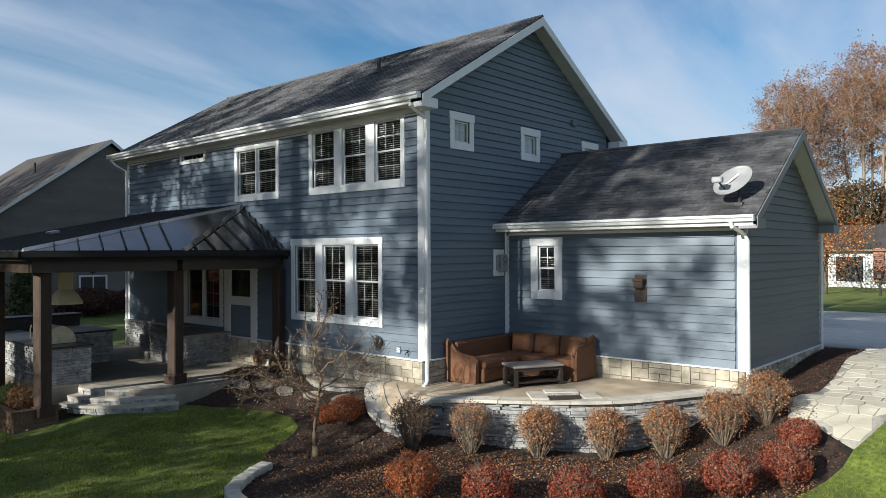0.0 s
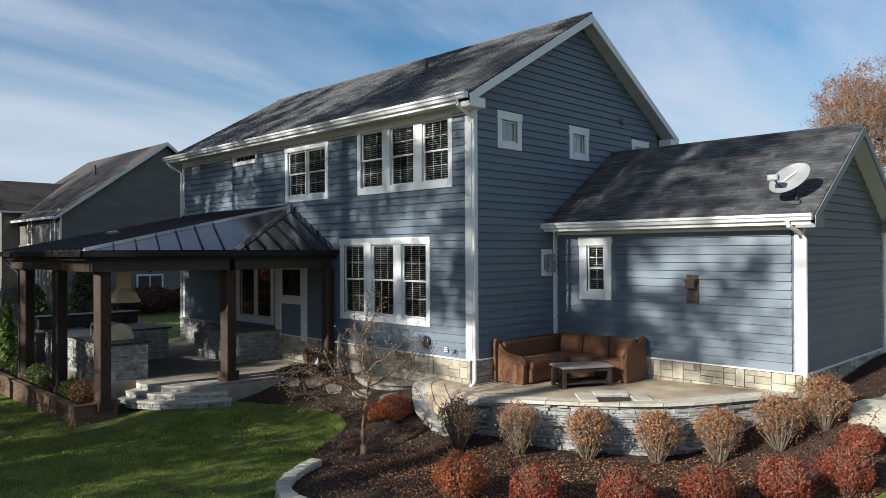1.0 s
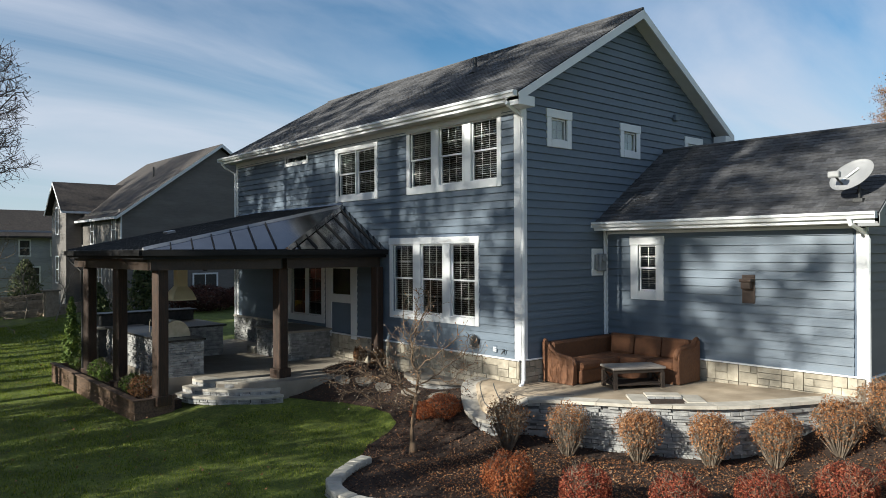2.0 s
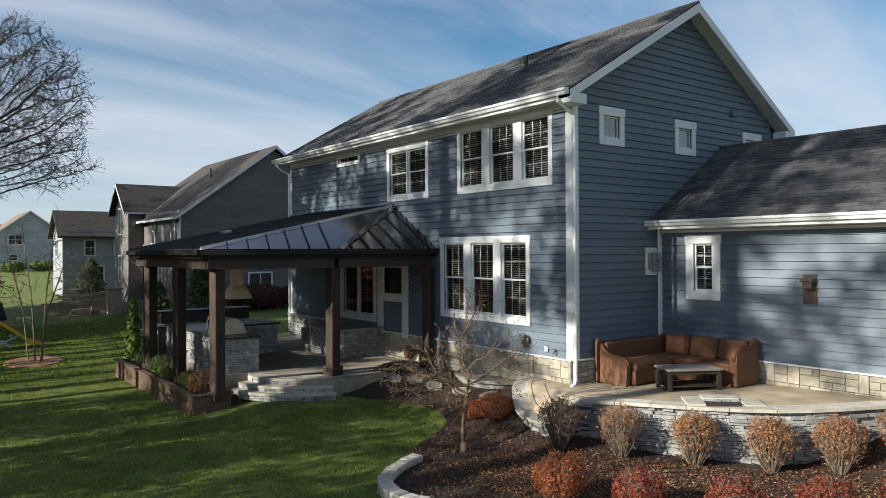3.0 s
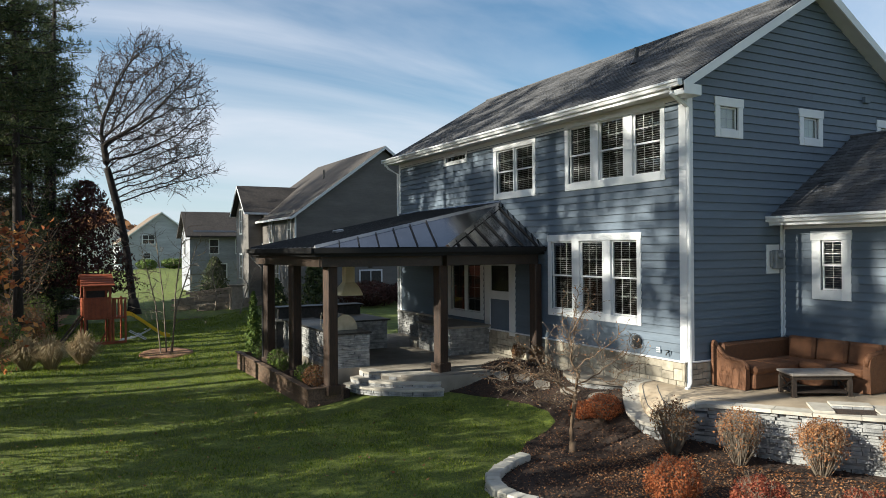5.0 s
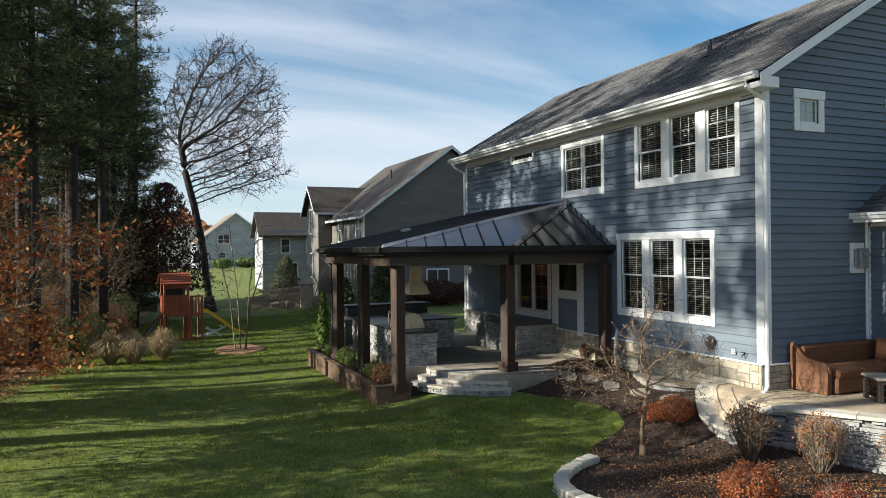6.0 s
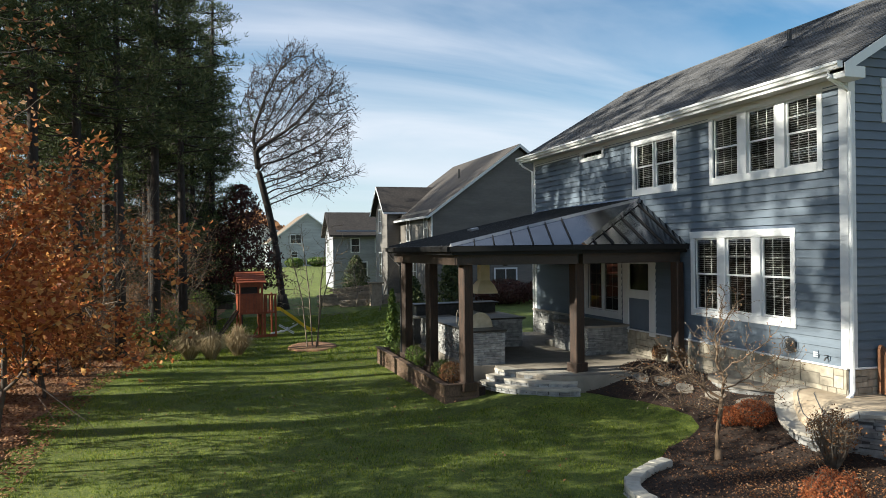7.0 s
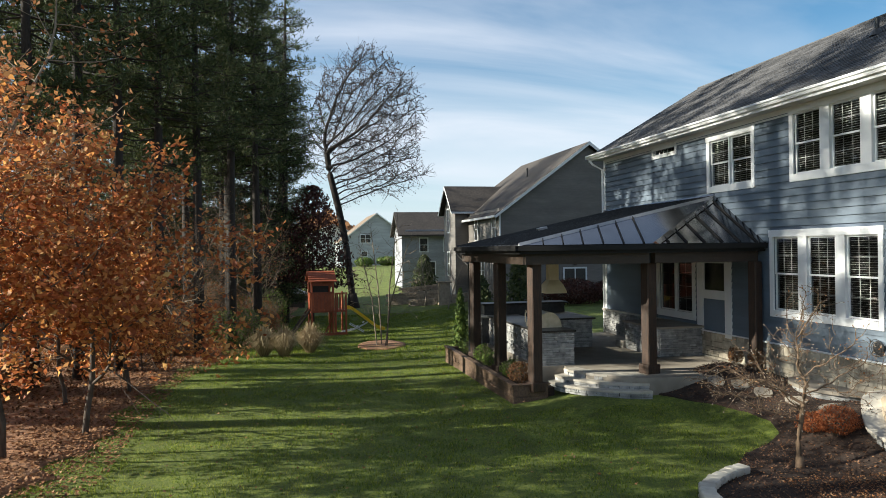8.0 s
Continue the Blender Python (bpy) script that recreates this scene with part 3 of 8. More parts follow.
# openings in wall coordinates: along the wall, and height
back_win = [  # x0, x1, z0, z1
    (-4.67, -1.28, 1.15, 3.22), (-3.93, -0.55, 4.31, 5.97), (-7.27, -5.2, 4.3, 5.88), (-10.33, -8.83, 5.6, 5.98),
    (-10.1, -7.9, 0.74, 2.92), (-7.82, -6.2, 0.41, 2.9)]
gable_win = [(0.83, 1.68, 5.2, 6.05), (3.58, 4.42, 5.19, 6.03), (6.56, 7.45, 5.19, 6.0)]
holes_b = [(x0 + LEN, x1 + LEN, z0, z1) for x0, x1, z0, z1 in back_win]
holes_core_b = [(a + 0.1, c - 0.1, z0 + 0.1, z1 - 0.1) for a, c, z0, z1 in holes_b]

b = Build()
wall_core(b, LEN, -0.9, SOFFIT + 0.05, holes_core_b)
wall_back = part("wall_back", b, M["core"], house)
wall_back.matrix_basis = pose(-LEN, 0, 0)
siding(wall_back, STONE_TOP, SOFFIT, holes_b, lambda z: 0.12, lambda z: LEN - 0.17, M["siding"])
stone_band(wall_back, LEN - 0.02, lambda u: min(-0.02, gz(u - LEN, -0.1)) if u > LEN - 7 else -0.3, STONE_TOP - 0.02, M["stone_tan"], 4)

b = Build()
holes_g = list(gable_win)
wall_core(b, DEEP, -0.6, SOFFIT + 0.05, [(a + 0.1, c - 0.1, z0 + 0.1, z1 - 0.1) for a, c, z0, z1 in holes_g])
b.add([(0, 0, SOFFIT + 0.05), (DEEP, 0, SOFFIT + 0.05), (DEEP / 2, 0, RIDGE_Z - 0.2), (0, 0.16, SOFFIT + 0.05), (DEEP, 0.16, SOFFIT + 0.05), (DEEP / 2, 0.16, RIDGE_Z - 0.2)], [(0, 1, 2), (5, 4, 3), (0, 2, 5, 3), (1, 4, 5, 2)])
wall_gable = part("wall_gable", b, M["core"], house)
wall_gable.matrix_basis = pose(0, 0, 0, 0, 0, 90)


def gable_l(z, eave=None):
    return 0.17 if z < 6.05 else max(0.17, (z - 6.25) / PITCH)


siding(wall_gable, STONE_TOP, 8.62, holes_g, gable_l, lambda z: DEEP - gable_l(z), M["siding"])
stone_band(wall_gable, 3.0, lambda u: -0.02, STONE_TOP - 0.02, M["stone_tan"], 9)
b = Build()
wall_core(b, LEN, -0.9, SOFFIT + 0.05, [])
w = part("wall_front", b, M["siding"], house)
w.matrix_basis = pose(0, DEEP, 0, 0, 0, 180)
b = Build()
wall_core(b, DEEP, -0.9, SOFFIT + 0.05, [])
b.add([(0, 0, SOFFIT + 0.05), (DEEP, 0, SOFFIT + 0.05), (DEEP / 2, 0, RIDGE_Z - 0.2), (0, 0.16, SOFFIT + 0.05), (DEEP, 0.16, SOFFIT + 0.05), (DEEP / 2, 0.16, RIDGE_Z - 0.2)], [(0, 1, 2), (5, 4, 3), (0, 2, 5, 3), (1, 4, 5, 2)])
w = part("wall_end", b, M["siding"], house)
w.matrix_basis = pose(-LEN, DEEP, 0, 0, 0, -90)

# floors and walls added inside, near-black for the rooms' shade, keep the rooms apart
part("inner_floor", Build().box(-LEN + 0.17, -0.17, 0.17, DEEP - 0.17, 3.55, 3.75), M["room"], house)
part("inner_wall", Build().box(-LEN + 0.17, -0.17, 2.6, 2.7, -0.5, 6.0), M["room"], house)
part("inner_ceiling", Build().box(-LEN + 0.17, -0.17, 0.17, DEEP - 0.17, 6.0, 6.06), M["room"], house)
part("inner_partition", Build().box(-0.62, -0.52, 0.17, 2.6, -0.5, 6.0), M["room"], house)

# corner boards, frieze, water table
trim = Build()
trim.box(-0.17, 0.024, -0.03, -0.024 + 0.024, STONE_TOP, SOFFIT, 0.004)
part("corner_board", trim, M["white"], house)
part("corner_board", Build().box(0.0, 0.03, 0.0, 0.17, STONE_TOP, SOFFIT, 0.004), M["white"], house)
part("corner_board", Build().box(-LEN - 0.02, -LEN + 0.12, -0.03, 0.0, STONE_TOP, SOFFIT, 0.004), M["white"], house)
part("frieze_board", Build().box(-LEN, 0.0, -0.035, -0.001, SOFFIT - 0.16, SOFFIT + 0.03), M["white"], house)
part("water_table", Build().box(-LEN, 0.0, -0.085, 0.0, STONE_TOP - 0.02, STONE_TOP + 0.012, 0.004), M["white"], house)
part("water_table", Build().box(0.0, 0.085, 0.0, 2.96, STONE_TOP - 0.02, STONE_TOP + 0.012, 0.004), M["white"], house)

# roof
roof_slope(house, -LEN - 0.36, 0.38, EAVE_Y, EAVE_Z, RIDGE_Y, RIDGE_Z)
roof_slope(house, -LEN - 0.36, 0.38, DEEP - EAVE_Y, EAVE_Z, RIDGE_Y, RIDGE_Z, tabs=False)
part("ridge_cap", Build().tube([(-LEN - 0.36, RIDGE_Y, RIDGE_Z + 0.0), (0.38, RIDGE_Y, RIDGE_Z + 0.0)], 0.05, 8), M["shingle"], house)
part("cross_roof", Build().add([(-9.1, RIDGE_Y + 0.3, 8.9), (-10.9, RIDGE_Y + 0.3, 8.55), (-7.2, RIDGE_Y + 0.3, 8.55), (-9.1, 10.5, 8.9), (-13.5, 10.5, 6.2), (-4.7, 10.5, 6.2)], [(0, 1, 4, 3), (0, 3, 5, 2), (0, 2, 1), (3, 4, 5)]), M["shingle"], house)


def rake(parent, x, yc, half, zr, pitch, eave_z, wdt=0.21, thick=0.035, name="rake_board", mt="white"):
    """The two sloping fascia boards of a gable, with boxed returns at the eaves."""
    for s in (-1, 1):
        ye = yc + s * half
        ze = zr - pitch * half
        b = Build()
        vs = []
        for xx in (x - thick, x):
            vs += [(xx, yc, zr - 0.02), (xx, ye, ze - 0.02), (xx, ye, ze - wdt), (xx, yc, zr - wdt - 0.03)]
        fs = [(0, 3, 2, 1), (4, 5, 6, 7), (0, 1, 5, 4), (1, 2, 6, 5), (2, 3, 7, 6)]
        if s > 0:
            fs = [tuple(reversed(f)) for f in fs]
        b.add(vs, fs)
        part(name, b, M[mt], parent)


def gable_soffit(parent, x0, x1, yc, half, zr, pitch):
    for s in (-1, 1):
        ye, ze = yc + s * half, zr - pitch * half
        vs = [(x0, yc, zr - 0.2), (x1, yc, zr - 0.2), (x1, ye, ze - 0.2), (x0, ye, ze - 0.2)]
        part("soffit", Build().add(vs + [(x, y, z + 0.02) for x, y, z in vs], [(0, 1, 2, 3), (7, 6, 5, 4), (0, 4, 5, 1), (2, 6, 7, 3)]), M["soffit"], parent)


half = RIDGE_Y - EAVE_Y
rake(house, 0.40, RIDGE_Y, half, RIDGE_Z, PITCH, EAVE_Z)
gable_soffit(house, 0.0, 0.37, RIDGE_Y, half - 0.05, RIDGE_Z, PITCH)
rake(house, -LEN - 0.36 + 0.035, RIDGE_Y, half, RIDGE_Z, PITCH, EAVE_Z)
for yy0, yy1 in ((-0.46, 0.03), (DEEP - 0.03, DEEP + 0.46)):
    part("eave_return", Build().box(0.02, 0.395, yy0, yy1, EAVE_Z - 0.27, EAVE_Z - 0.06, 0.006), M["white"], house)
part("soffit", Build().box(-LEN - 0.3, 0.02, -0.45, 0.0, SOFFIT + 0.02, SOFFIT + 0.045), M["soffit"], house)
part("fascia", Build().box(-LEN - 0.34, 0.02, -0.475, -0.45, SOFFIT - 0.01, EAVE_Z - 0.02), M["white"], house)


def gutter(parent, x0, x1, y, z, h=0.125, d=0.125):
    """A white K-style eaves gutter along x, open above."""
    prof = [(0.0, 0.0), (0.0, -h), (-d * 0.55, -h), (-d * 0.75, -h * 0.55), (-d, -h * 0.4), (-d, 0.0), (-d + 0.012, 0.0), (-d + 0.012, -h * 0.36), (-d * 0.7, -h * 0.5), (-d * 0.5, -h + 0.01), (-0.01, -h + 0.01), (-0.01, 0.0)]
    n = len(prof)
    vs = [(x0, y + a, z + c) for a, c in prof] + [(x1, y + a, z + c) for a, c in prof]
    fs = [(i, i + n, (i + 1) % n + n, (i + 1) % n) for i in range(n)]
    b = Build().add(vs, fs)
    b.box(x0 - 0.004, x0 + 0.004, y - d, y, z - h, z).box(x1 - 0.004, x1 + 0.004, y - d, y, z - h, z)
    return part("gutter", b, M["white"], parent, "white metal eaves gutter")


def downspout(parent, pts, r=0.042, mt="white", label="white metal downspout"):
    b = Build()
    b.tube(pts, r, 8)
    ob = part("downspout", b, M[mt], parent, label)
    return ob


gutter(house, -LEN - 0.36, 0.36, -0.475, EAVE_Z + 0.02)
downspout(house, [(0.1, -0.53, EAVE_Z - 0.1), (0.1, -0.53, EAVE_Z - 0.22), (0.11, -0.3, EAVE_Z - 0.34), (0.12, -0.07, EAVE_Z - 0.46), (0.12, -0.06, 5.2), (0.12, -0.06, 2.5), (0.12, -0.06, 0.12), (0.13, -0.12, 0.02), (0.14, -0.2, 0.0)])
downspout(house, [(-LEN - 0.2, -0.53, EAVE_Z - 0.1), (-LEN - 0.15, -0.4, EAVE_Z - 0.3), (-LEN - 0.06, -0.06, EAVE_Z - 0.5), (-LEN - 0.06, -0.06, 3.0), (-LEN - 0.06, -0.06, -0.3)], 0.04)

# windows of the main block
specs = [dict(units=3, label="white triple window with slatted blinds"), dict(units=3, label="white triple upper window with slatted blinds", head=0.1, mull=0.29),
         dict(units=2, mull=0.05, label="white double upper window with blinds"), dict(units=1, trim=0.1, head=0.02, sill_h=0.1, rail=False, cols=5, rows=1, blinds=False, label="small white transom window under the eaves"),
         dict(units=2, mull=0.05, rail=False, cols=2, rows=5, head=0.12, trim=0.18, sill_h=0.2, blinds=False, label="large white-framed patio window under the pavilion")]
for (x0, x1, z0, z1), kw in zip(back_win, specs):
    window(house, "window", pose(x0, -0.0, z0), x1 - x0, z1 - z0, **kw)
for (y0, y1, z0, z1) in gable_win:
    window(house, "window", pose(0, y0, z0, 0, 0, 90), y1 - y0, z1 - z0, units=1, trim=0.15, head=0.19, sill_h=0.17, rail=False, cols=2, rows=2, blinds=False, curtain=True, label="small square white window in the gable wall")
# side bay panel: white posts, small window over a blue panel
x0, x1, z0, z1 = back_win[5]
bay = part("bay_panel", Build().box(0, 0.3, -0.05, 0, 0, z1 - z0, 0.006).box(x1 - x0 - 0.3, x1 - x0, -0.05, 0, 0, z1 - z0, 0.006).box(0.3, x1 - x0 - 0.3, -0.05, 0, 1.0, 1.24, 0.005).box(0.3, x1 - x0 - 0.3, -0.05, 0, 2.2, z1 - z0, 0.005), M["white"], house, "white framed panel beside the patio window")
bay.matrix_basis = pose(x0, 0, z0)
part("panel", Build().box(0.3, x1 - x0 - 0.3, -0.02, 0.0, 0.0, 1.0), M["door_blue"], bay, "blue-grey lower panel")
part("panel_core", Build().box(0.1, x1 - x0 - 0.1, 0.0, 0.1, 0.1, 1.0), M["core"], bay)
part("pane", Build().box(0.3, x1 - x0 - 0.3, -0.012, -0.006, 1.24, 2.2), M["glass"], bay).visible_shadow = False
part("sash", Build().box(0.3, 0.34, -0.03, -0.004, 1.24, 2.2).box(x1 - x0 - 0.34, x1 - x0 - 0.3, -0.03, -0.004, 1.24, 2.2).box(0.34, x1 - x0 - 0.34, -0.03, -0.004, 1.98, 2.02), M["white"], bay)
# roof vent pipe
part("vent_pipe", Build().tube([(-3.82, 2.3, 7.7), (-3.82, 2.3, 8.22)], 0.055, 12).lathe([(0.17, 0.0), (0.1, 0.12), (0.06, 0.16)], 14, pose(-3.82, 2.3, 7.78)), M["darkmetal"], house, "dark roof vent pipe")

# ---- the garage wing ----
G0, G1, GX = 2.97, 8.1, 5.76
garage = empty("garage_wing", pose(0, 0, 0), "single-storey blue-grey sided garage wing with white trim", "garage")
GRY, GRZ, GEY, GEZ = (G0 + G1) / 2, 5.49, G0 - 0.46, 3.52
GP = (GRZ - GEZ) / (GRY - GEY)
GS = 3.36
gwin = (0.75, 1.62, 1.74, 3.2)
b = Build()
wall_core(b, GX, -0.6, GS + 0.03, [(gwin[0] + 0.08, gwin[1] - 0.08, gwin[2] + 0.08, gwin[3] - 0.08)])
wg = part("wall_patio_side", b, M["core"], garage)
wg.matrix_basis = pose(0, G0, 0)
siding(wg, STONE_TOP + 0.02, GS, [gwin], lambda z: 0.1, lambda z: GX - 0.2, M["siding"])
stone_band(wg, GX, lambda u: 0.0, STONE_TOP, M["stone_tan"], 21)
b = Build()
GW = G1 - G0
wall_core(b, GW, -0.6, GS + 0.03, [])
b.add([(0, 0, GS + 0.03), (GW, 0, GS + 0.03), (GW / 2, 0, GRZ - 0.2), (0, 0.16, GS + 0.03), (GW, 0.16, GS + 0.03), (GW / 2, 0.16, GRZ - 0.2)], [(0, 1, 2), (5, 4, 3), (0, 2, 5, 3), (1, 4, 5, 2)])
we = part("wall_end_gable", b, M["core"], garage)
we.matrix_basis = pose(GX, G0, 0, 0, 0, 90)


def ggl(z):
    return 0.0 if z < GS else max(0.0, (z - GS - 0.22) / GP)


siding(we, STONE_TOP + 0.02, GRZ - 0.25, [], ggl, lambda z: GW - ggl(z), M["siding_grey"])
stone_band(we, GW, lambda u: 0.12 + 0.05 * u, STONE_TOP, M["stone_tan"], 33)
part("wall_front", Build().box(0, GX, G1 - 0.16, G1, -0.5, GS), M["siding"], garage)
# ceiling and wall added inside, near-black so the garage window reads as shaded
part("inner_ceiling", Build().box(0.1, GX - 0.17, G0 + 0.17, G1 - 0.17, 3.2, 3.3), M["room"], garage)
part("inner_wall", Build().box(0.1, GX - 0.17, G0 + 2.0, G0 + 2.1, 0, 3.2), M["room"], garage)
roof_slope(garage, 0.0, 6.12, GEY, GEZ, GRY, GRZ)
roof_slope(garage, 0.0, 6.12, G1 + 0.46, GEZ, GRY, GRZ, tabs=False)
part("ridge_cap", Build().tube([(0.0, GRY, GRZ + 0.01), (6.12, GRY, GRZ + 0.01)], 0.045, 8), M["shingle"], garage)
rake(garage, 6.14, GRY, GRY - GEY, GRZ, GP, GEZ, wdt=0.19, mt="grey_trim")
gable_soffit(garage, GX, 6.11, GRY, GRY - GEY - 0.05, GRZ, GP)
for yy0, yy1 in ((GEY, G0 + 0.03), (G1 - 0.03, G1 + 0.46)):
    part("eave_return", Build().box(GX + 0.02, 6.135, yy0, yy1, GEZ - 0.24, GEZ - 0.05, 0.006), M["grey_trim"], garage)
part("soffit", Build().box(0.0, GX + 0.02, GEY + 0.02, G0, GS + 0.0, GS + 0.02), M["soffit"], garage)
part("fascia", Build().box(0.0, GX + 0.3, GEY - 0.002, GEY + 0.02, GS - 0.02, GEZ - 0.02), M["white"], garage)
part("frieze_board", Build().box(0.0, GX, G0 - 0.035, G0 - 0.001, GS - 0.1, GS), M["white"], garage)
gutter(garage, 0.03, 6.1, GEY - 0.002, GEZ + 0.02)
part("corner_board", Build().box(GX - 0.15, GX + 0.02, G0 - 0.035, G0, STONE_TOP, GS, 0.004), M["white"], garage)
part("corner_board", Build().box(GX, GX + 0.03, G0, G0 + 0.05, STONE_TOP, GS, 0.004), M["white"], garage)
part("corner_board", Build().box(0.03, 0.1, G0 - 0.035, G0, STONE_TOP, GS, 0.004), M["white"], garage)
part("water_table", Build().box(0.0, GX + 0.08, G0 - 0.085, G0, STONE_TOP - 0.005, STONE_TOP + 0.025, 0.004), M["white"], garage)
part("water_table", Build().box(GX, GX + 0.085, G0, G1, STONE_TOP - 0.005, STONE_TOP + 0.025, 0.004), M["white"], garage)
downspout(garage, [(GX - 0.1, GEY - 0.06, GEZ - 0.1), (GX - 0.08, GEY - 0.04, GEZ - 0.2), (GX + 0.03, G0 - 0.12, GEZ - 0.34), (GX + 0.06, G0 - 0.07, GEZ - 0.46), (GX + 0.06, G0 - 0.07, 1.8), (GX + 0.06, G0 - 0.07, 0.2), (GX + 0.07, G0 - 0.12, 0.12)])
downspout(garage, [(0.05, G0 - 0.08, GS), (0.05, G0 - 0.08, 1.8), (0.05, G0 - 0.08, 0.1)], 0.03)
downspout(garage, [(GX + 0.06, G1 + 0.1, GEZ - 0.2), (GX + 0.06, G1 + 0.06, 1.8), (GX + 0.06, G1 + 0.06, 0.42)])
window(garage, "window", pose(gwin[0], G0, gwin[2]), gwin[1] - gwin[0], gwin[3] - gwin[2], units=1, trim=0.2, head=0.2, sill_h=0.2, cols=2, rows=2, label="narrow white sash window with blinds")


# ---- patio ----
def patio_z(x, y):
    return 0.027 * max(0.0, x) - 0.40 * smooth01(-0.45, -1.8, y) * smooth01(1.4, 0.9, x)


rim = [(-1.25, -0.06), (-1.2, -0.5), (-0.95, -0.86), (-0.55, -1.2), (-0.1, -1.52), (0.38, -1.72), (0.8, -1.76), (1.1, -1.56), (1.35, -1.2), (1.7, -0.93), (2.2, -0.68), (2.7, -0.44), (3.25, -0.15), (3.75, 0.18), (4.2, 0.55), (4.55, 0.98), (4.85, 1.5), (5.1, 2.0), (5.4, 2.5), (5.72, 2.93)]


def patio():
    inner = []
    for i, (x, y) in enumerate(rim):
        a, c = rim[max(i - 1, 0)], rim[min(i + 1, len(rim) - 1)]
        t = Vector((c[0] - a[0], c[1] - a[1])).normalized()
        inner.append((x - t.y * 0.3, y + t.x * 0.3))
    poly = inner[1:] + [(5.74, 2.96), (0.0, 2.96), (0.0, -0.0), (-0.95, -0.0)]
    bm = bmesh.new()
    bm.faces.new([bm.verts.new((x, y, 0)) for x, y in poly])
    for ax, lo, hi in ((0, -1.2, 5.8), (1, -1.6, 3.0)):
        v = lo
        while v < hi:
            co, no = [0, 0, 0], [0, 0, 0]
            co[ax], no[ax] = v, 1
            bmesh.ops.bisect_plane(bm, geom=bm.verts[:] + bm.edges[:] + bm.faces[:], plane_co=co, plane_no=no)
            v += 0.2
    for v in bm.verts:
        v.co.z = patio_z(v.co.x, v.co.y)
    ext = bmesh.ops.extrude_edge_only(bm, edges=[e for e in bm.edges if e.is_boundary])
    for v in ext["geom"]:
        if isinstance(v, bmesh.types.BMVert):
            v.co.z -= 0.12
    bmesh.ops.recalc_face_normals(bm, faces=bm.faces[:])
    me = bpy.data.meshes.new("patio")
    bm.to_mesh(me)
    bm.free()
    me.materials.append(M["concrete"])
    slab = part("patio", me, None)
    tagged(slab, "tan stamped concrete patio in the corner of the house", "patio", kind="structure")
    # the retaining wall under the rim: courses of thin ledge stones, coped with pale slabs
    wall = empty("retaining_wall", None, "curved grey ledgestone retaining wall with pale coping", "retaining wall", kind="structure")
    seg = []
    for i in range(len(rim) - 1):
        p, q = Vector(rim[i]), Vector(rim[i + 1])
        seg.append((p, q))
    outs = []
    for i, (x, y) in enumerate(rim):
        a, c = rim[max(i - 1, 0)], rim[min(i + 1, len(rim) - 1)]
        t = Vector((c[0] - a[0], c[1] - a[1])).normalized()
        outs.append((Vector((x, y)), Vector((t.y, -t.x))))
    core = Build()
    for i in range(len(rim) - 1):
        (p, n), (q, n2) = outs[i], outs[i + 1]
        zp, zq = patio_z(*p), patio_z(*q)
        a, c = p - n * 0.09, q - n2 * 0.09
        d, e = p - n * 0.3, q - n2 * 0.3
        core.add([(a.x, a.y, -1.1), (c.x, c.y, -1.1), (e.x, e.y, -1.1), (d.x, d.y, -1.1), (a.x, a.y, zp - 0.05), (c.x, c.y, zq - 0.05), (e.x, e.y, zq - 0.05), (d.x, d.y, zp - 0.05)],
                 [(0, 1, 5, 4), (1, 2, 6, 5), (2, 3, 7, 6), (3, 0, 4, 7), (4, 5, 6, 7)])
    part("wall_core", core, M["ledge_core"], wall)
    rng = random.Random(5)
    cum = [0.0]
    for p, q in seg:
        cum.append(cum[-1] + (q - p).length)

    def at(s):
        s = min(max(s, 0.0), cum[-1] - 1e-6)
        i = max(k for k in range(len(seg)) if cum[k] <= s)
        f = (s - cum[i]) / (cum[i + 1] - cum[i])
        return outs[i][0].lerp(outs[i + 1][0], f), outs[i][1].lerp(outs[i + 1][1], f).normalized()

    depth = 0.06
    while depth < 0.95:
        hgt = rng.uniform(0.035, 0.075)
        s = rng.uniform(-0.2, 0.0)
        while s < cum[-1]:
            w = rng.uniform(0.12, 0.52)
            a, c = max(0.3, s), min(cum[-1], s + w)
            s += w
            if c - a < 0.06:
                continue
            (p, n), (q, n2) = at(a + 0.006), at(c - 0.006)
            zt = (patio_z(*p) + patio_z(*q)) / 2 - depth
            if zt < gz(p.x, p.y) - 0.12:
                continue
            o = rng.uniform(-0.075, -0.005)
            r = hgt - 0.008
            P, Q, P2, Q2 = p + n * o, q + n2 * (o + rng.uniform(-0.012, 0.012)), p - n * 0.1, q - n2 * 0.1
            j = rng.uniform(-0.006, 0.006)
            vs = [(P.x, P.y, zt - r), (Q.x, Q.y, zt - r + j), (Q.x, Q.y, zt + j * 0.5), (P.x, P.y, zt), (P2.x, P2.y, zt - r), (Q2.x, Q2.y, zt - r), (Q2.x, Q2.y, zt), (P2.x, P2.y, zt)]
            part("stone", mesh_of("stone", vs, [(0, 1, 2, 3), (4, 5, 1, 0), (3, 2, 6, 7), (4, 0, 3, 7), (1, 5, 6, 2)], M["ledge"]), None, wall)
        depth += hgt
    # stamped border lines that run round inside the rim
    for off, s0, s1 in ((0.37, 0.2, cum[-1] - 0.3), (0.66, 0.5, 4.4)):
        jt, k = Build(), 60
        pts = []
        for i in range(k + 1):
            p, n = at(mixed(s0, s1, i / k))
            pts.append((p - n * off, p - n * (off + 0.016)))
        vs = [(q.x, q.y, patio_z(q.x, q.y) + 0.004) for pair in pts for q in pair]
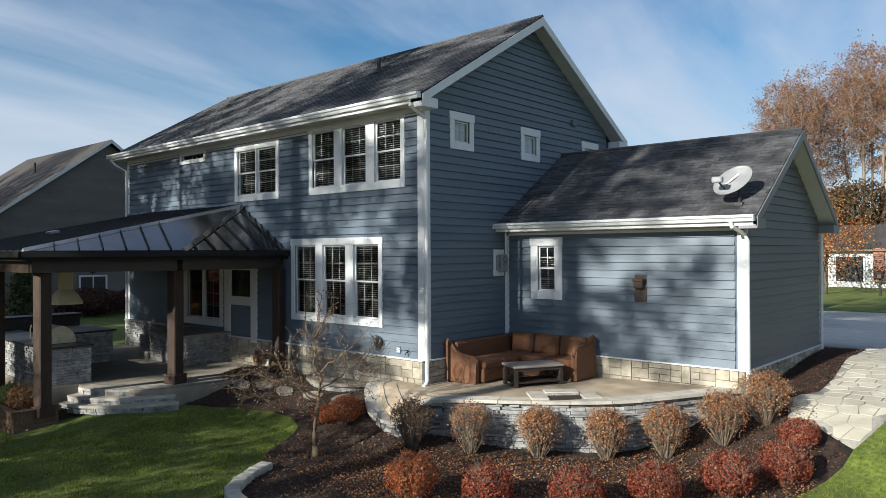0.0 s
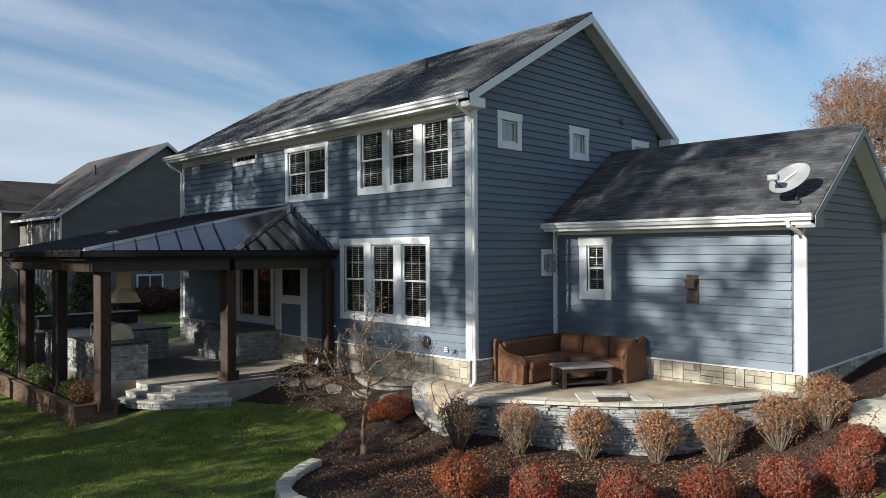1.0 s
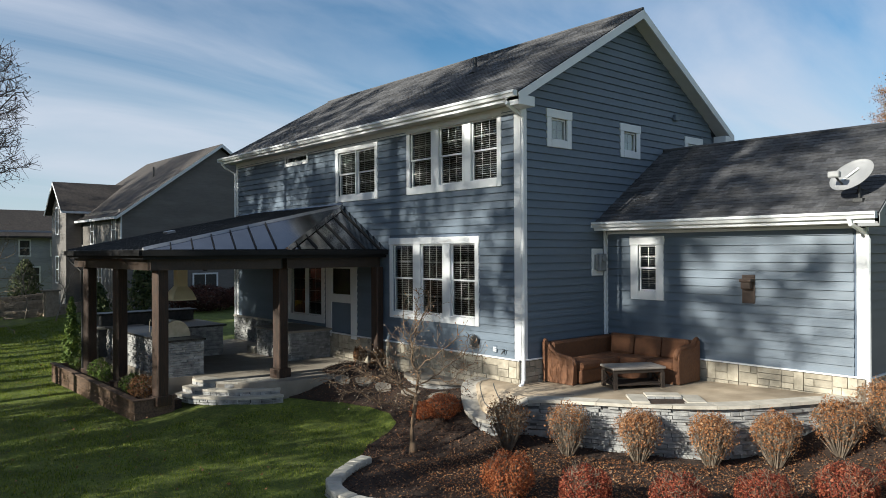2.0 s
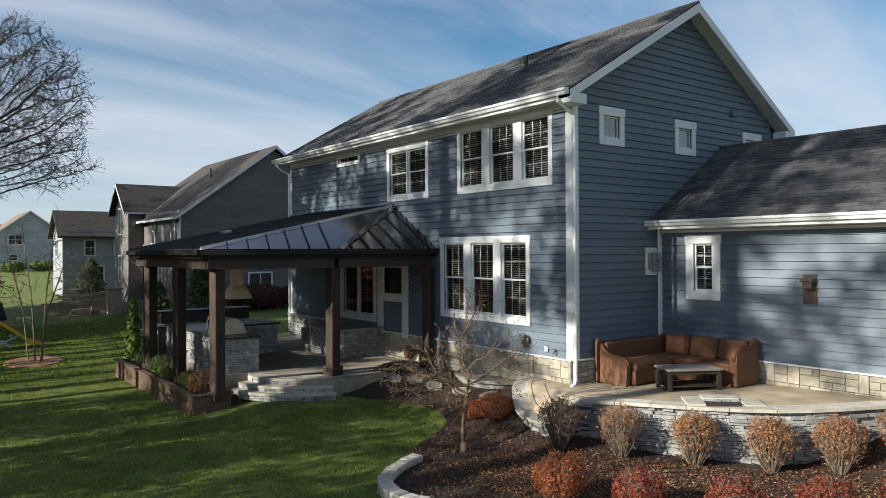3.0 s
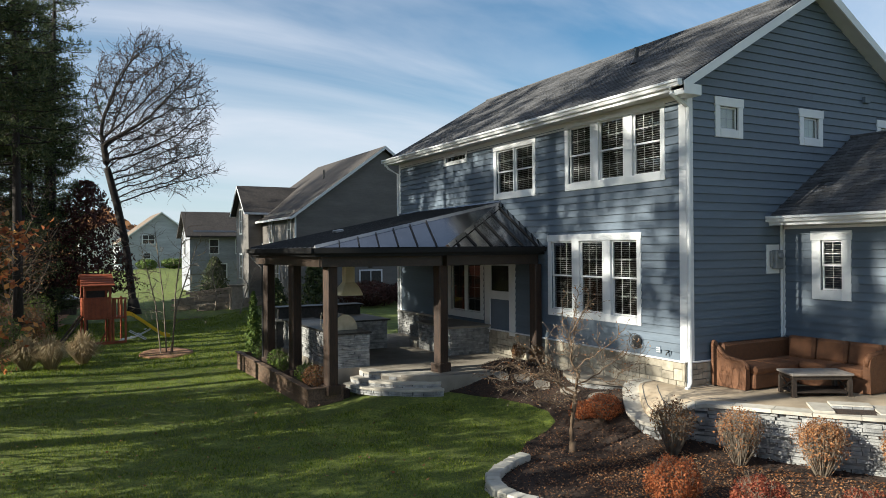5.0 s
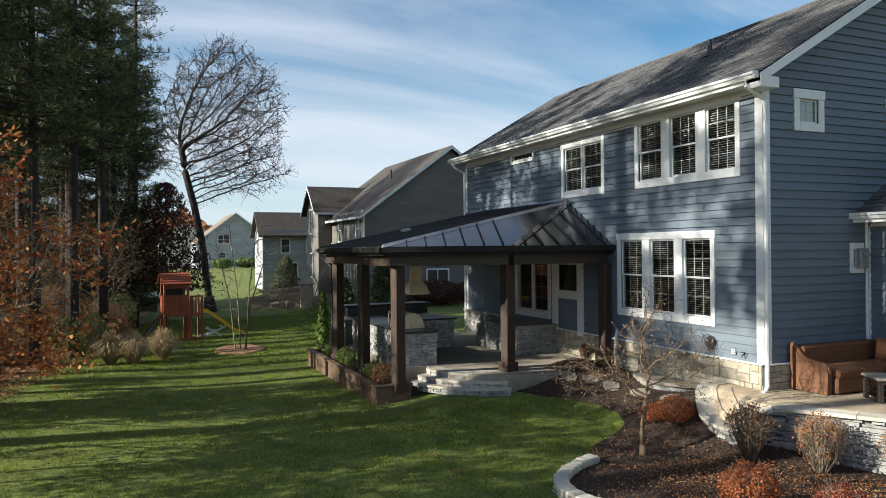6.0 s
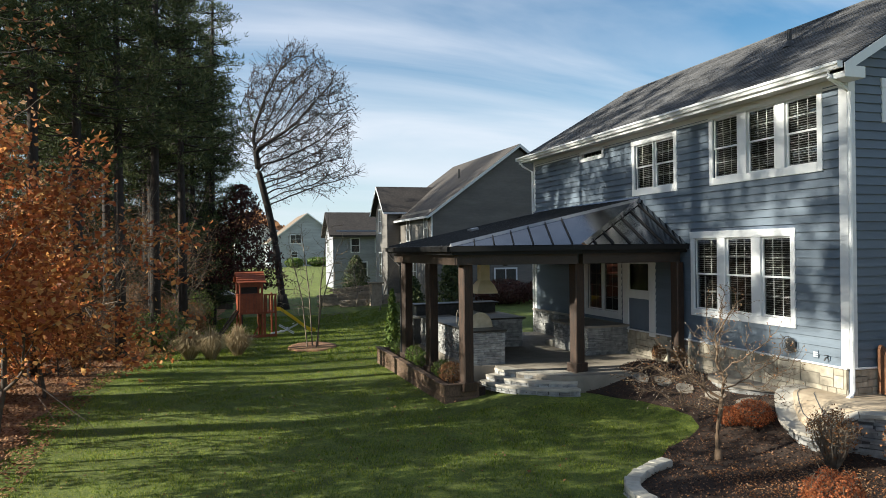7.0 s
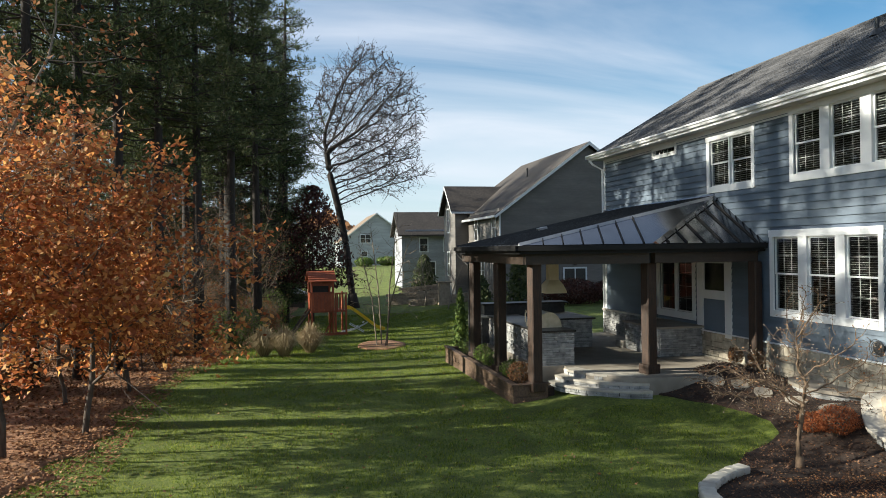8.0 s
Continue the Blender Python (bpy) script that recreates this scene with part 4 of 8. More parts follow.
        vs += [(x, y, z - 0.012) for x, y, z in vs]
        m = 2 * (k + 1)
        fs = [(2 * i, 2 * i + 2, 2 * i + 3, 2 * i + 1) for i in range(k)] + [(2 * i + m, 2 * i + 2 + m, 2 * i + 2, 2 * i) for i in range(k)]
        part("border_joint", jt.add(vs, fs), M["ledge_core"], slab)
    s = 0.0
    while s < cum[-1] - 0.05:
        w = min(rng.uniform(0.55, 0.8), cum[-1] - s)
        k = 4
        lo, li = [], []
        for i in range(k + 1):
            p, n = at(s + 0.005 + (w - 0.01) * i / k)
            lo.append((p + n * 0.035, patio_z(*p) + 0.012))
            li.append((p - n * 0.33, patio_z(*p) + 0.012))
        vs = [(p.x, p.y, z) for p, z in lo] + [(p.x, p.y, z) for p, z in li]
        vs += [(x, y, z - 0.06) for x, y, z in vs]
        m = k + 1
        fs = [(i, i + 1, m + i + 1, m + i) for i in range(k)] + [(2 * m + i, 2 * m + i + 1, i + 1, i) for i in range(k)] + [(m + i, m + i + 1, 3 * m + i + 1, 3 * m + i) for i in range(k)] + [(2 * m, 0, m, 3 * m), (k, 2 * m + k, 3 * m + k, m + k)]
        part("coping_slab", mesh_of("coping_slab", vs, fs, M["cap"]), None, wall)
        s += w


patio()

# ---- pavilion ----
zf = -0.2
pav = empty("pavilion", pose(0, 0, 0), "dark timber patio pavilion with black metal roof joined to the house", "pavilion")
A, Bc, C, D, T, E = Vector((-4.82, 0, 2.93)), Vector((-4.82, -2.96, 2.94)), Vector((-5.77, -6.0, 2.94)), Vector((-12.15, -6.0, 2.94)), Vector((-6.92, -0.02, 4.18)), Vector((-13.9, -0.02, 4.13))


def plate(pts, thick=0.05, down=True):
    n = (pts[1] - pts[0]).cross(pts[2] - pts[0]).normalized()
    lo = [p - n * thick for p in pts]
    k = len(pts)
    return [tuple(p) for p in pts] + [tuple(p) for p in lo], [tuple(range(k)), tuple(range(2 * k - 1, k - 1, -1))] + [(i, i + k, (i + 1) % k + k, (i + 1) % k) for i in range(k)]


for pts, name, mt in (([A, T, Bc], "side_roof", "metal_roof"), ([Bc, T, C], "corner_roof", "metal_roof"), ([C, T, E, D], "long_roof", "membrane")):
    r = part(name, Build().add(*plate([p.copy() for p in pts])), M[mt], pav)
    # standing seams, square to the eave
    eave = (pts[0], pts[-1]) if name != "long_roof" else (C, D)
    if name == "side_roof":
        eave = (A, Bc)
    if name == "corner_roof":
        eave = (Bc, C)
    n = (pts[1] - pts[0]).cross(pts[2] - pts[0]).normalized()
    e = (eave[1] - eave[0]).normalized()
    up = n.cross(e)
    if up.z < 0:
        up = -up
    L = (eave[1] - eave[0]).length
    s = 0.25
    rows = []
    while s < L:
        base = eave[0] + e * s
        # length up to the outline of the face
        best = 0.0
        d = 0.02
        poly = pts
        def inside(p):
            sg = []
            for i in range(len(poly)):
                a, c = poly[i], poly[(i + 1) % len(poly)]
                sg.append((c - a).cross(p - a).dot(n))
            return all(v > -1e-6 for v in sg) or all(v < 1e-6 for v in sg)
        while d < 8 and inside(base + up * d):
            best = d
            d += 0.04
        if best > 0.15:
            w = e * 0.012
            p0, p1 = base, base + up * best
            hgt = n * 0.042
            vs = [p0 - w, p0 + w, p1 + w, p1 - w, p0 - w + hgt, p0 + w + hgt, p1 + w + hgt, p1 - w + hgt]
            part("seam", mesh_of("seam", vs, [(0, 4, 5, 1), (4, 7, 6, 5), (0, 3, 7, 4), (1, 5, 6, 2), (3, 2, 6, 7)], M["eave" if name != "long_roof" else "membrane"]), None, r)
        s += 0.47 if name != "long_roof" else 0.4
for p, q, nm in ((Bc, T, "hip_cap"), (C, T, "hip_cap")):
    d = (q - p).normalized()
    sd = d.cross(Vector((0, 0, 1))).normalized()
    w = 0.06 if p == C else 0.11
    vs = [p + sd * w - Vector((0, 0, 0.02)), p + Vector((0, 0, 0.055)), p - sd * w - Vector((0, 0, 0.02)), q + sd * w - Vector((0, 0, 0.02)), q + Vector((0, 0, 0.055)), q - sd * w - Vector((0, 0, 0.02))]
    part(nm, Build().add(vs, [(0, 3, 4, 1), (1, 4, 5, 2), (0, 1, 2), (5, 4, 3)]), M["flash" if p == C else "metal_roof"], pav)
part("wall_flashing", Build().tube([E + Vector((0, 0, 0.04)), T + Vector((0, 0, 0.05))], 0.045, 6), M["metal_roof"], pav)
box_up = Vector((0, -0.2031, 0.9791))
vm = Matrix.Translation((-10.03, -3.84, 3.40)) @ box_up.to_track_quat("Z", "Y").to_matrix().to_4x4()
part("roof_vent", Build().box(-0.16, 0.16, -0.13, 0.13, -0.02, 0.09, 0.02, vm), M["flash"], pav, "small metal roof vent")
# fascia, gutter and beams under the eaves
ring = [A, Bc, C, D, E + Vector((0, 0, -1.19))]
for p, q in zip(ring, ring[1:]):
    d = (q - p).normalized()
    sd = Vector((-d.y, d.x, 0)).normalized()
    if sd.dot(Vector((-8, -2, 0)) - p) < 0:
        sd = -sd

    def bar(o0, o1, z0, z1, name, mt, ext=0.0):
        a, c = p - d * ext, q + d * ext
        vs = [a + sd * o0, c + sd * o0, c + sd * o1, a + sd * o1]
        vs = [(v.x, v.y, z0) for v in vs] + [(v.x, v.y, z1) for v in vs]
        part(name, Build().add(vs, [(0, 3, 2, 1), (4, 5, 6, 7), (0, 1, 5, 4), (1, 2, 6, 5), (2, 3, 7, 6), (3, 0, 4, 7)]), M[mt], pav)
    bar(-0.09, 0.02, 2.80, 2.925, "eave_gutter", "eave", 0.02)
    bar(0.03, 0.07, 2.72, 2.89, "fascia_board", "eave")
    bar(0.20, 0.42, 2.47, 2.735, "beam", "beam", -0.1)
    bar(0.07, 0.42, 2.74, 2.76, "soffit", "eave")
part("ceiling_boards", Build().prism([(-5.3, -0.05), (-13.7, -0.05), (-12.3, -5.6), (-6.1, -5.6), (-5.3, -2.9)], 2.765, 2.80), M["beam"], pav)


def post(x, y, zb, zt=2.47, w=0.27):
    p = part("post", Build().box(-w / 2, w / 2, -w / 2, w / 2, 0, zt - zb, 0.02), M["timber"], pav, "knotty brown timber post")
    p.matrix_basis = pose(x, y, zb, 0, 0, 12)
    part("post_base", Build().box(-w / 2 - 0.05, w / 2 + 0.05, -w / 2 - 0.05, w / 2 + 0.05, 0, 0.22, 0.015), M["timber"], p)


post(-5.42, -2.83, zf)
post(-4.98, -0.22, zf - 0.15, w=0.24)
post(-6.12, -5.5, -0.62)
post(-8.85, -5.55, -0.62)
post(-11.55, -5.55, -0.62)
downspout(pav, [(-12.2, -6.0, 2.8), (-12.1, -5.9, 2.6), (-11.85, -5.7, 2.35), (-11.82, -5.68, 1.2), (-11.82, -5.68, -0.55)], 0.035, "darkmetal", "dark metal downspout")


# ---- beds, paths and drive ----
def in_poly(px, py, poly):
    px, py = np.asarray(px), np.asarray(py)
    r = np.zeros(px.shape, bool)
    n = len(poly)
    for i in range(n):
        x1, y1 = poly[i]
        x2, y2 = poly[(i + 1) % n]
        c = ((y1 > py) != (y2 > py)) & (px < (x2 - x1) * (py - y1) / (y2 - y1 + 1e-12) + x1)
        r ^= c
    return r


def draped(name, poly, lift, material, step=0.3):
    """A thin sheet over the ground inside an outline, its rim turned down into the soil."""
    bm = bmesh.new()
    vs = [bm.verts.new((x, y, 0)) for x, y in poly]
    bm.faces.new(vs)
    x0, x1 = min(p[0] for p in poly), max(p[0] for p in poly)
    y0, y1 = min(p[1] for p in poly), max(p[1] for p in poly)
    for ax, lo, hi in ((0, x0, x1), (1, y0, y1)):
        v = lo + step
        while v < hi:
            co, no = [0, 0, 0], [0, 0, 0]
            co[ax], no[ax] = v, 1
            bmesh.ops.bisect_plane(bm, geom=bm.verts[:] + bm.edges[:] + bm.faces[:], plane_co=co, plane_no=no)
            v += step
    rimv = {v for e in bm.edges if e.is_boundary for v in e.verts}
    for v in bm.verts:
        v.co.z = gz(v.co.x, v.co.y) + lift + (0 if v in rimv else 0.02 * noise.noise((v.co.x * 2, v.co.y * 2, 3.0)))
    ext = bmesh.ops.extrude_edge_only(bm, edges=[e for e in bm.edges if e.is_boundary])
    for v in ext["geom"]:
        if isinstance(v, bmesh.types.BMVert):
            v.co.z -= 0.15
    bmesh.ops.recalc_face_normals(bm, faces=bm.faces[:])
    me = bpy.data.meshes.new(name)
    bm.to_mesh(me)
    bm.free()
    me.materials.append(material)
    me.polygons.foreach_set("use_smooth", [True] * len(me.polygons))
    return new(name, me)


bed = [(-6.3, -0.1), (-5.6, -1.5), (-5.5, -3.3), (-4.89, -3.02), (-4.23, -2.62), (-3.67, -2.18), (-2.96, -1.9), (-2.27, -1.86), (-1.66, -2.1), (-1.32, -2.62), (-0.8, -3.45), (-0.3, -3.95), (0.1, -4.25), (0.42, -4.8), (0.75, -5.15), (1.5, -5.45), (2.4, -5.2), (3.6, -4.62), (4.8, -4.0), (5.9, -3.3), (6.8, -2.2), (7.15, -0.9), (7.33, 0.27), (7.54, 0.99), (7.74, 1.55), (7.80, 1.98), (7.41, 2.24), (7.08, 2.46), (6.64, 2.52), (6.45, 3.2), (6.3, 3.6), (5.8, 3.6), (5.7, 2.9), (4.2, 1.0), (1.0, -0.6), (-0.9, -0.1)]
strip = [(5.78, 3.5), (6.3, 3.5), (6.5, 3.3), (6.8, 4.0), (6.79, 5.13), (6.6, 7.23), (6.67, 8.86), (5.78, 8.75)]
tagged(draped("mulch_bed", bed, 0.03, M["mulch"]), "dark wood mulch bed with fallen leaves below the patio", "mulch bed", kind="structure")
tagged(draped("mulch_strip", strip, 0.035, M["mulch"]), "dark mulch strip beside the garage wall", "mulch bed", kind="structure")
walk_poly = [(7.81, 2.03), (7.97, 2.42), (8.12, 2.89), (8.3, 4.6), (8.4, 8.0), (8.4, 9.6), (6.66, 9.6), (6.67, 8.86), (6.59, 7.23), (6.78, 5.13), (6.8, 4.0), (6.45, 3.22), (6.64, 2.53), (7.08, 2.48), (7.41, 2.25)]
walkway = tagged(draped("walkway", walk_poly, 0.045, M["mortar"]), "pale flagstone garden walkway", "walkway", kind="structure")
drive = draped("driveway", [(-14, 9.2), (8.4, 9.2), (8.6, 14), (9.5, 22), (4.0, 21.5), (-14, 20.5)], 0.03, M["drive"], 1.0)
tagged(drive, "pale concrete driveway beyond the garage", "driveway", kind="structure")
road = draped("road", [(-60, 24.5), (40, 27.5), (40, 33.5), (-60, 30.5)], 0.03, M["asphalt"], 4.0)
tagged(road, "dark asphalt street", "road", kind="structure")


def cells(x0, x1, y0, y1, pitch, seed, gap):
    """Irregular stones that fit each other: each point's own field among its neighbours, less the joint."""
    rg = random.Random(seed)
    nx, ny = int((x1 - x0) / pitch) + 1, int((y1 - y0) / pitch) + 1
    pts = {(i, j): (x0 + (i + rg.uniform(0.12, 0.88)) * pitch, y0 + (j + rg.uniform(0.12, 0.88)) * pitch) for i in range(nx) for j in range(ny)}
    for (i, j), (cx, cy) in pts.items():
        poly = [(cx - pitch, cy - pitch), (cx + pitch, cy - pitch), (cx + pitch, cy + pitch), (cx - pitch, cy + pitch)]
        for di in (-2, -1, 0, 1, 2):
            for dj in (-2, -1, 0, 1, 2):
                o = pts.get((i + di, j + dj))
                if o is None or (di == 0 and dj == 0):
                    continue
                dx, dy = o[0] - cx, o[1] - cy
                L = math.hypot(dx, dy)
                dx, dy = dx / L, dy / L
                lim = L / 2 - gap / 2
                outp = []
                for k in range(len(poly)):
                    a, c = poly[k], poly[(k + 1) % len(poly)]
                    da, dc = (a[0] - cx) * dx + (a[1] - cy) * dy - lim, (c[0] - cx) * dx + (c[1] - cy) * dy - lim
                    if da <= 0:
                        outp.append(a)
                    if da * dc < 0:
                        f = da / (da - dc)
                        outp.append((mixed(a[0], c[0], f), mixed(a[1], c[1], f)))
                poly = outp
                if len(poly) < 3:
                    break
            if len(poly) < 3:
                break
        if len(poly) >= 3:
            yield cx, cy, poly


for cx, cy, ring in cells(6.2, 8.5, 1.8, 9.7, 0.36, 17, 0.022):
    if all(in_poly([x], [y], walk_poly)[0] for x, y in [(cx, cy)]):
        ring = [(x, y) for x, y in ring]
        while not all(in_poly([x], [y], walk_poly)[0] for x, y in ring) and math.hypot(ring[0][0] - cx, ring[0][1] - cy) > 0.05:
            ring = [(x, y) if in_poly([x], [y], walk_poly)[0] else (cx + (x - cx) * 0.9, cy + (y - cy) * 0.9) for x, y in ring]
        part("flagstone", Build().prism(ring, lambda x, y: gz(x, y) + 0.03, lambda x, y: gz(x, y) + 0.056), M["walk"], walkway)

# block border of the bed
border = empty("bed_border", None, "curved row of white limestone edging blocks", "garden edging", kind="structure")
line = [(0.12, -4.12), (0.3, -4.5), (0.5, -4.86), (0.76, -5.18), (1.08, -5.4), (1.5, -5.5), (1.95, -5.44), (2.4, -5.24), (2.85, -5.0), (3.3, -4.78), (3.8, -4.55), (4.3, -4.3), (4.8, -4.05)]
rng = random.Random(8)
for lvl in range(2):
    for (x0, y0), (x1, y1) in zip(line, line[1:]):
        d = math.hypot(x1 - x0, y1 - y0)
        a = math.degrees(math.atan2(y1 - y0, x1 - x0))
        z = gz(x0, y0) - 0.1 + lvl * 0.13
        split = rng.uniform(0.4, 0.6)
        for f0, f1 in ((0.0, split), (split, 1.0)) if lvl else ((-0.2, split - 0.2), (split - 0.2, 0.8)):
            w, f = d * (f1 - f0) / 2 + 0.008, (f0 + f1) / 2
            o = part("block", Build().box(-w + 0.008, w - 0.008, -0.12 - rng.uniform(0, 0.035), 0.11, 0, 0.125, 0.028), M["limestone"], border)
            o.matrix_basis = pose(mixed(x0, x1, f), mixed(y0, y1, f), z + rng.uniform(-0.006, 0.006), rng.uniform(-2, 2), rng.uniform(-2, 2), a + rng.uniform(-5, 5))

# stepping stones and the round landing by the wall
for k, (x, y, w, h) in enumerate(((-4.42, -1.68, 0.33, 0.24), (-3.95, -1.38, 0.33, 0.24), (-3.35, -1.22, 0.34, 0.25), (-2.5, -1.05, 0.36, 0.27), (-1.6, -1.0, 0.36, 0.27))):
    rng = random.Random(k)
    ring = [(x + 0.8 * w * rng.uniform(0.85, 1.1) * math.cos(6.283 * a / 9), y + 0.7 * h * rng.uniform(0.85, 1.1) * math.sin(6.283 * a / 9)) for a in range(9)]
    tagged(part("stepping_stone", Build().prism(ring, lambda a, c: gz(a, c) - 0.05, lambda a, c: gz(a, c) + 0.055), M["concrete_shaded"], None), "flat pale stepping stone in the mulch", "stepping stone", group="stepping stones")
ring = [(-2.6 + 1.08 * math.cos(a), -0.08 - 0.72 * math.sin(a)) for a in np.linspace(math.pi, 0, 15)]
z = -0.12
landing = tagged(part("round_landing", Build().prism(ring, z - 0.07, z), M["concrete_shaded"], None), "low half-round stone landing against the house wall", "stone landing")
part("riser", Build().prism([(-2.6 + 1.0 * math.cos(a), -0.08 - 0.64 * math.sin(a)) for a in np.linspace(math.pi, 0, 15)], -0.55, z - 0.07), M["ledge"], landing)

# ---- pavilion floor, steps and stonework ----
deck_poly = [(-13.6, -0.09), (-13.6, -5.1), (-7.1, -5.0), (-7.0, -4.4), (-6.4, -4.5), (-5.8, -4.3), (-5.3, -3.85), (-4.9, -3.42), (-4.78, -3.0), (-4.68, -2.1), (-4.6, -1.22), (-5.5, -0.88), (-6.3, -0.09)]
tagged(part("deck_floor", Build().prism(deck_poly, -1.0, zf), M["concrete_shaded"], None), "grey-brown concrete pavilion floor, its colour darkened for the shade", "patio floor", kind="structure")


def ledge_face(parent, p, q, z0, z1, seed, h=(0.035, 0.075), w=(0.12, 0.4), out=0.05, name="stone", joined=False):
    """Thin stacked stones on an upright face from p to q (the face looks to the right of p->q)."""
    rng = random.Random(seed)
    p, q = Vector(p), Vector(q)
    L = (q - p).length
    d = (q - p) / L
    n = Vector((d.y, -d.x))
    core = Build()
    a, c = p - n * 0.02, q - n * 0.02
    e, g = p - n * 0.06, q - n * 0.06
    core.add([(a.x, a.y, z0), (c.x, c.y, z0), (c.x, c.y, z1), (a.x, a.y, z1), (e.x, e.y, z0), (g.x, g.y, z0), (g.x, g.y, z1), (e.x, e.y, z1)], [(0, 1, 2, 3), (3, 2, 6, 7), (5, 4, 7, 6)])
    part("joint_bed", core, M["ledge_core"], parent)
    z = z0
    allb = Build()
    while z < z1 - 0.01:
        t = min(z + rng.uniform(*h), z1)
        if z1 - t < 0.025:
            t = z1
        s = -rng.uniform(0, 0.2)
        while s < L:
            ww = rng.uniform(*w)
            s0, s1 = max(0, s), min(L, s + ww)
            s += ww
            if s1 - s0 < 0.03:
                continue
            o = out * rng.uniform(0.25, 1.0)
            A1, B1 = p + d * (s0 + 0.004) + n * o, p + d * (s1 - 0.004) + n * (o + rng.uniform(-0.01, 0.01))
            A0, B0 = p + d * (s0 + 0.004) - n * 0.03, p + d * (s1 - 0.004) - n * 0.03
            zz0, zz1 = z + 0.004, t - 0.003 + rng.uniform(-0.003, 0.0)
            allb.add([(A1.x, A1.y, zz0), (B1.x, B1.y, zz0), (B1.x, B1.y, zz1), (A1.x, A1.y, zz1), (A0.x, A0.y, zz0), (B0.x, B0.y, zz0), (B0.x, B0.y, zz1), (A0.x, A0.y, zz1)],
                     [(0, 1, 2, 3), (4, 5, 1, 0), (3, 2, 6, 7), (4, 0, 3, 7), (1, 5, 6, 2)])
        z = t
    tagged(part("ledgestone_face", allb, M["ledge"], parent), "stacked grey ledgestone veneer", kind="stuff")


steps = empty("garden_steps", None, "curved grey stone steps up to the pavilion", "steps")
for k, (sc, zt) in enumerate(((0.0, zf + 0.012), (0.26, zf - 0.13), (0.46, zf - 0.265))):
    cx, cy = -6.9, -2.9
    ring = []
    for a in np.linspace(-84, -8, 12):
        r = 1.72 + sc
        ring.append((cx + r * 1.02 * math.cos(radians(a)) + 0.12, cy + r * 0.98 * math.sin(radians(a))))
    inner_r = [(cx + (r - 0.42) * math.cos(radians(a)), cy + (r - 0.42) * math.sin(radians(a))) for a in np.linspace(-8, -84, 12)]
    tread = part("tread", Build().prism(ring + inner_r, zt - 0.055, zt), M["cap"], steps, "pale stone tread")
    for i in range(len(ring) - 1):
        (xa, ya), (xb, yb) = ring[i], ring[i + 1]
        f = 0.985
        ledge_face(tread, (cx + (xa - cx) * f, cy + (ya - cy) * f), (cx + (xb - cx) * f, cy + (yb - cy) * f), zt - 0.19, zt - 0.055, k * 40 + i, out=0.025)

# raised stone landing under the patio window
land = empty("raised_landing", None, "stacked grey ledgestone landing below the patio window", "stone landing")
part("body", Build().box(-9.6, -7.62, -1.3, -0.03, -0.6, 0.58), M["ledge_core"], land)
part("slab", Build().box(-9.7, -7.5, -1.42, -0.02, 0.58, 0.64, 0.012), M["concrete_shaded"], land)
ledge_face(land, (-7.6, -1.34), (-7.6, -0.05), -0.4, 0.58, 71)
ledge_face(land, (-9.6, -1.34), (-7.6, -1.34), -0.4, 0.58, 72)
ledge_face(land, (-9.62, -0.05), (-9.62, -1.3), -0.2, 0.58, 73)
part("low_step", Build().box(-10.2, -9.7, -1.4, -0.12, zf, zf + 0.2, 0.015), M["cap"], land)
veneer = empty("stone_wainscot", None, "stacked grey ledgestone wainscot along the shaded house wall", "stone wall")
ledge_face(veneer, (-13.75, -0.13), (-9.7, -0.13), zf, 0.6, 74)
part("coping_slab", Build().box(-13.78, -9.72, -0.2, -0.07, 0.6, 0.65, 0.01), M["cap"], veneer)

# ---- outdoor kitchen ----
kit = empty("kitchen_island", None, "outdoor kitchen island of grey ledgestone with dark granite top", "kitchen island")
part("body", Build().box(-11.9, -7.2, -4.95, -4.1, -0.75, 0.66), M["ledge_core"], kit)
ledge_face(kit, (-7.17, -4.98), (-7.17, -4.05), -0.72, 0.66, 81)
ledge_face(kit, (-11.9, -4.98), (-7.2, -4.98), -0.72, 0.66, 82)
ledge_face(kit, (-7.2, -4.07), (-11.9, -4.07), -0.2, 0.66, 83)
part("worktop", Build().box(-11.95, -7.1, -5.05, -4.0, 0.66, 0.71, 0.012), M["counter"], kit, "dark polished granite worktop")
low = empty("kitchen_counter", None, "low ledgestone counter with dark granite top", "counter")
part("body", Build().box(-12.3, -10.2, -3.3, -2.2, -0.2, 0.66), M["ledge_core"], low)
ledge_face(low, (-10.17, -3.3), (-10.17, -2.2), -0.2, 0.66, 84)
part("worktop", Build().box(-12.35, -10.1, -3.4, -2.1, 0.66, 0.71, 0.012), M["counter"], low)
raised = empty("kitchen_bar", None, "raised dark stone bar behind the grill", "counter")
part("body", Build().box(-12.9, -12.4, -5.0, -2.2, -0.2, 1.0), M["ledge_core"], raised)
part("worktop", Build().box(-13.0, -12.3, -5.1, -2.1, 1.0, 1.05, 0.012), M["counter"], raised)
pier = empty("stone_pier", None, "grey ledgestone pier at the pavilion's outer end", "stone pier")
part("body", Build().box(-12.6, -11.95, -5.2, -4.4, -0.75, 0.62), M["ledge_core"], pier)
ledge_face(pier, (-12.6, -5.23), (-11.95, -5.23), -0.72, 0.62, 85)
part("coping_slab", Build().box(-12.65, -11.9, -5.28, -4.35, 0.62, 0.67, 0.01), M["cap"], pier)
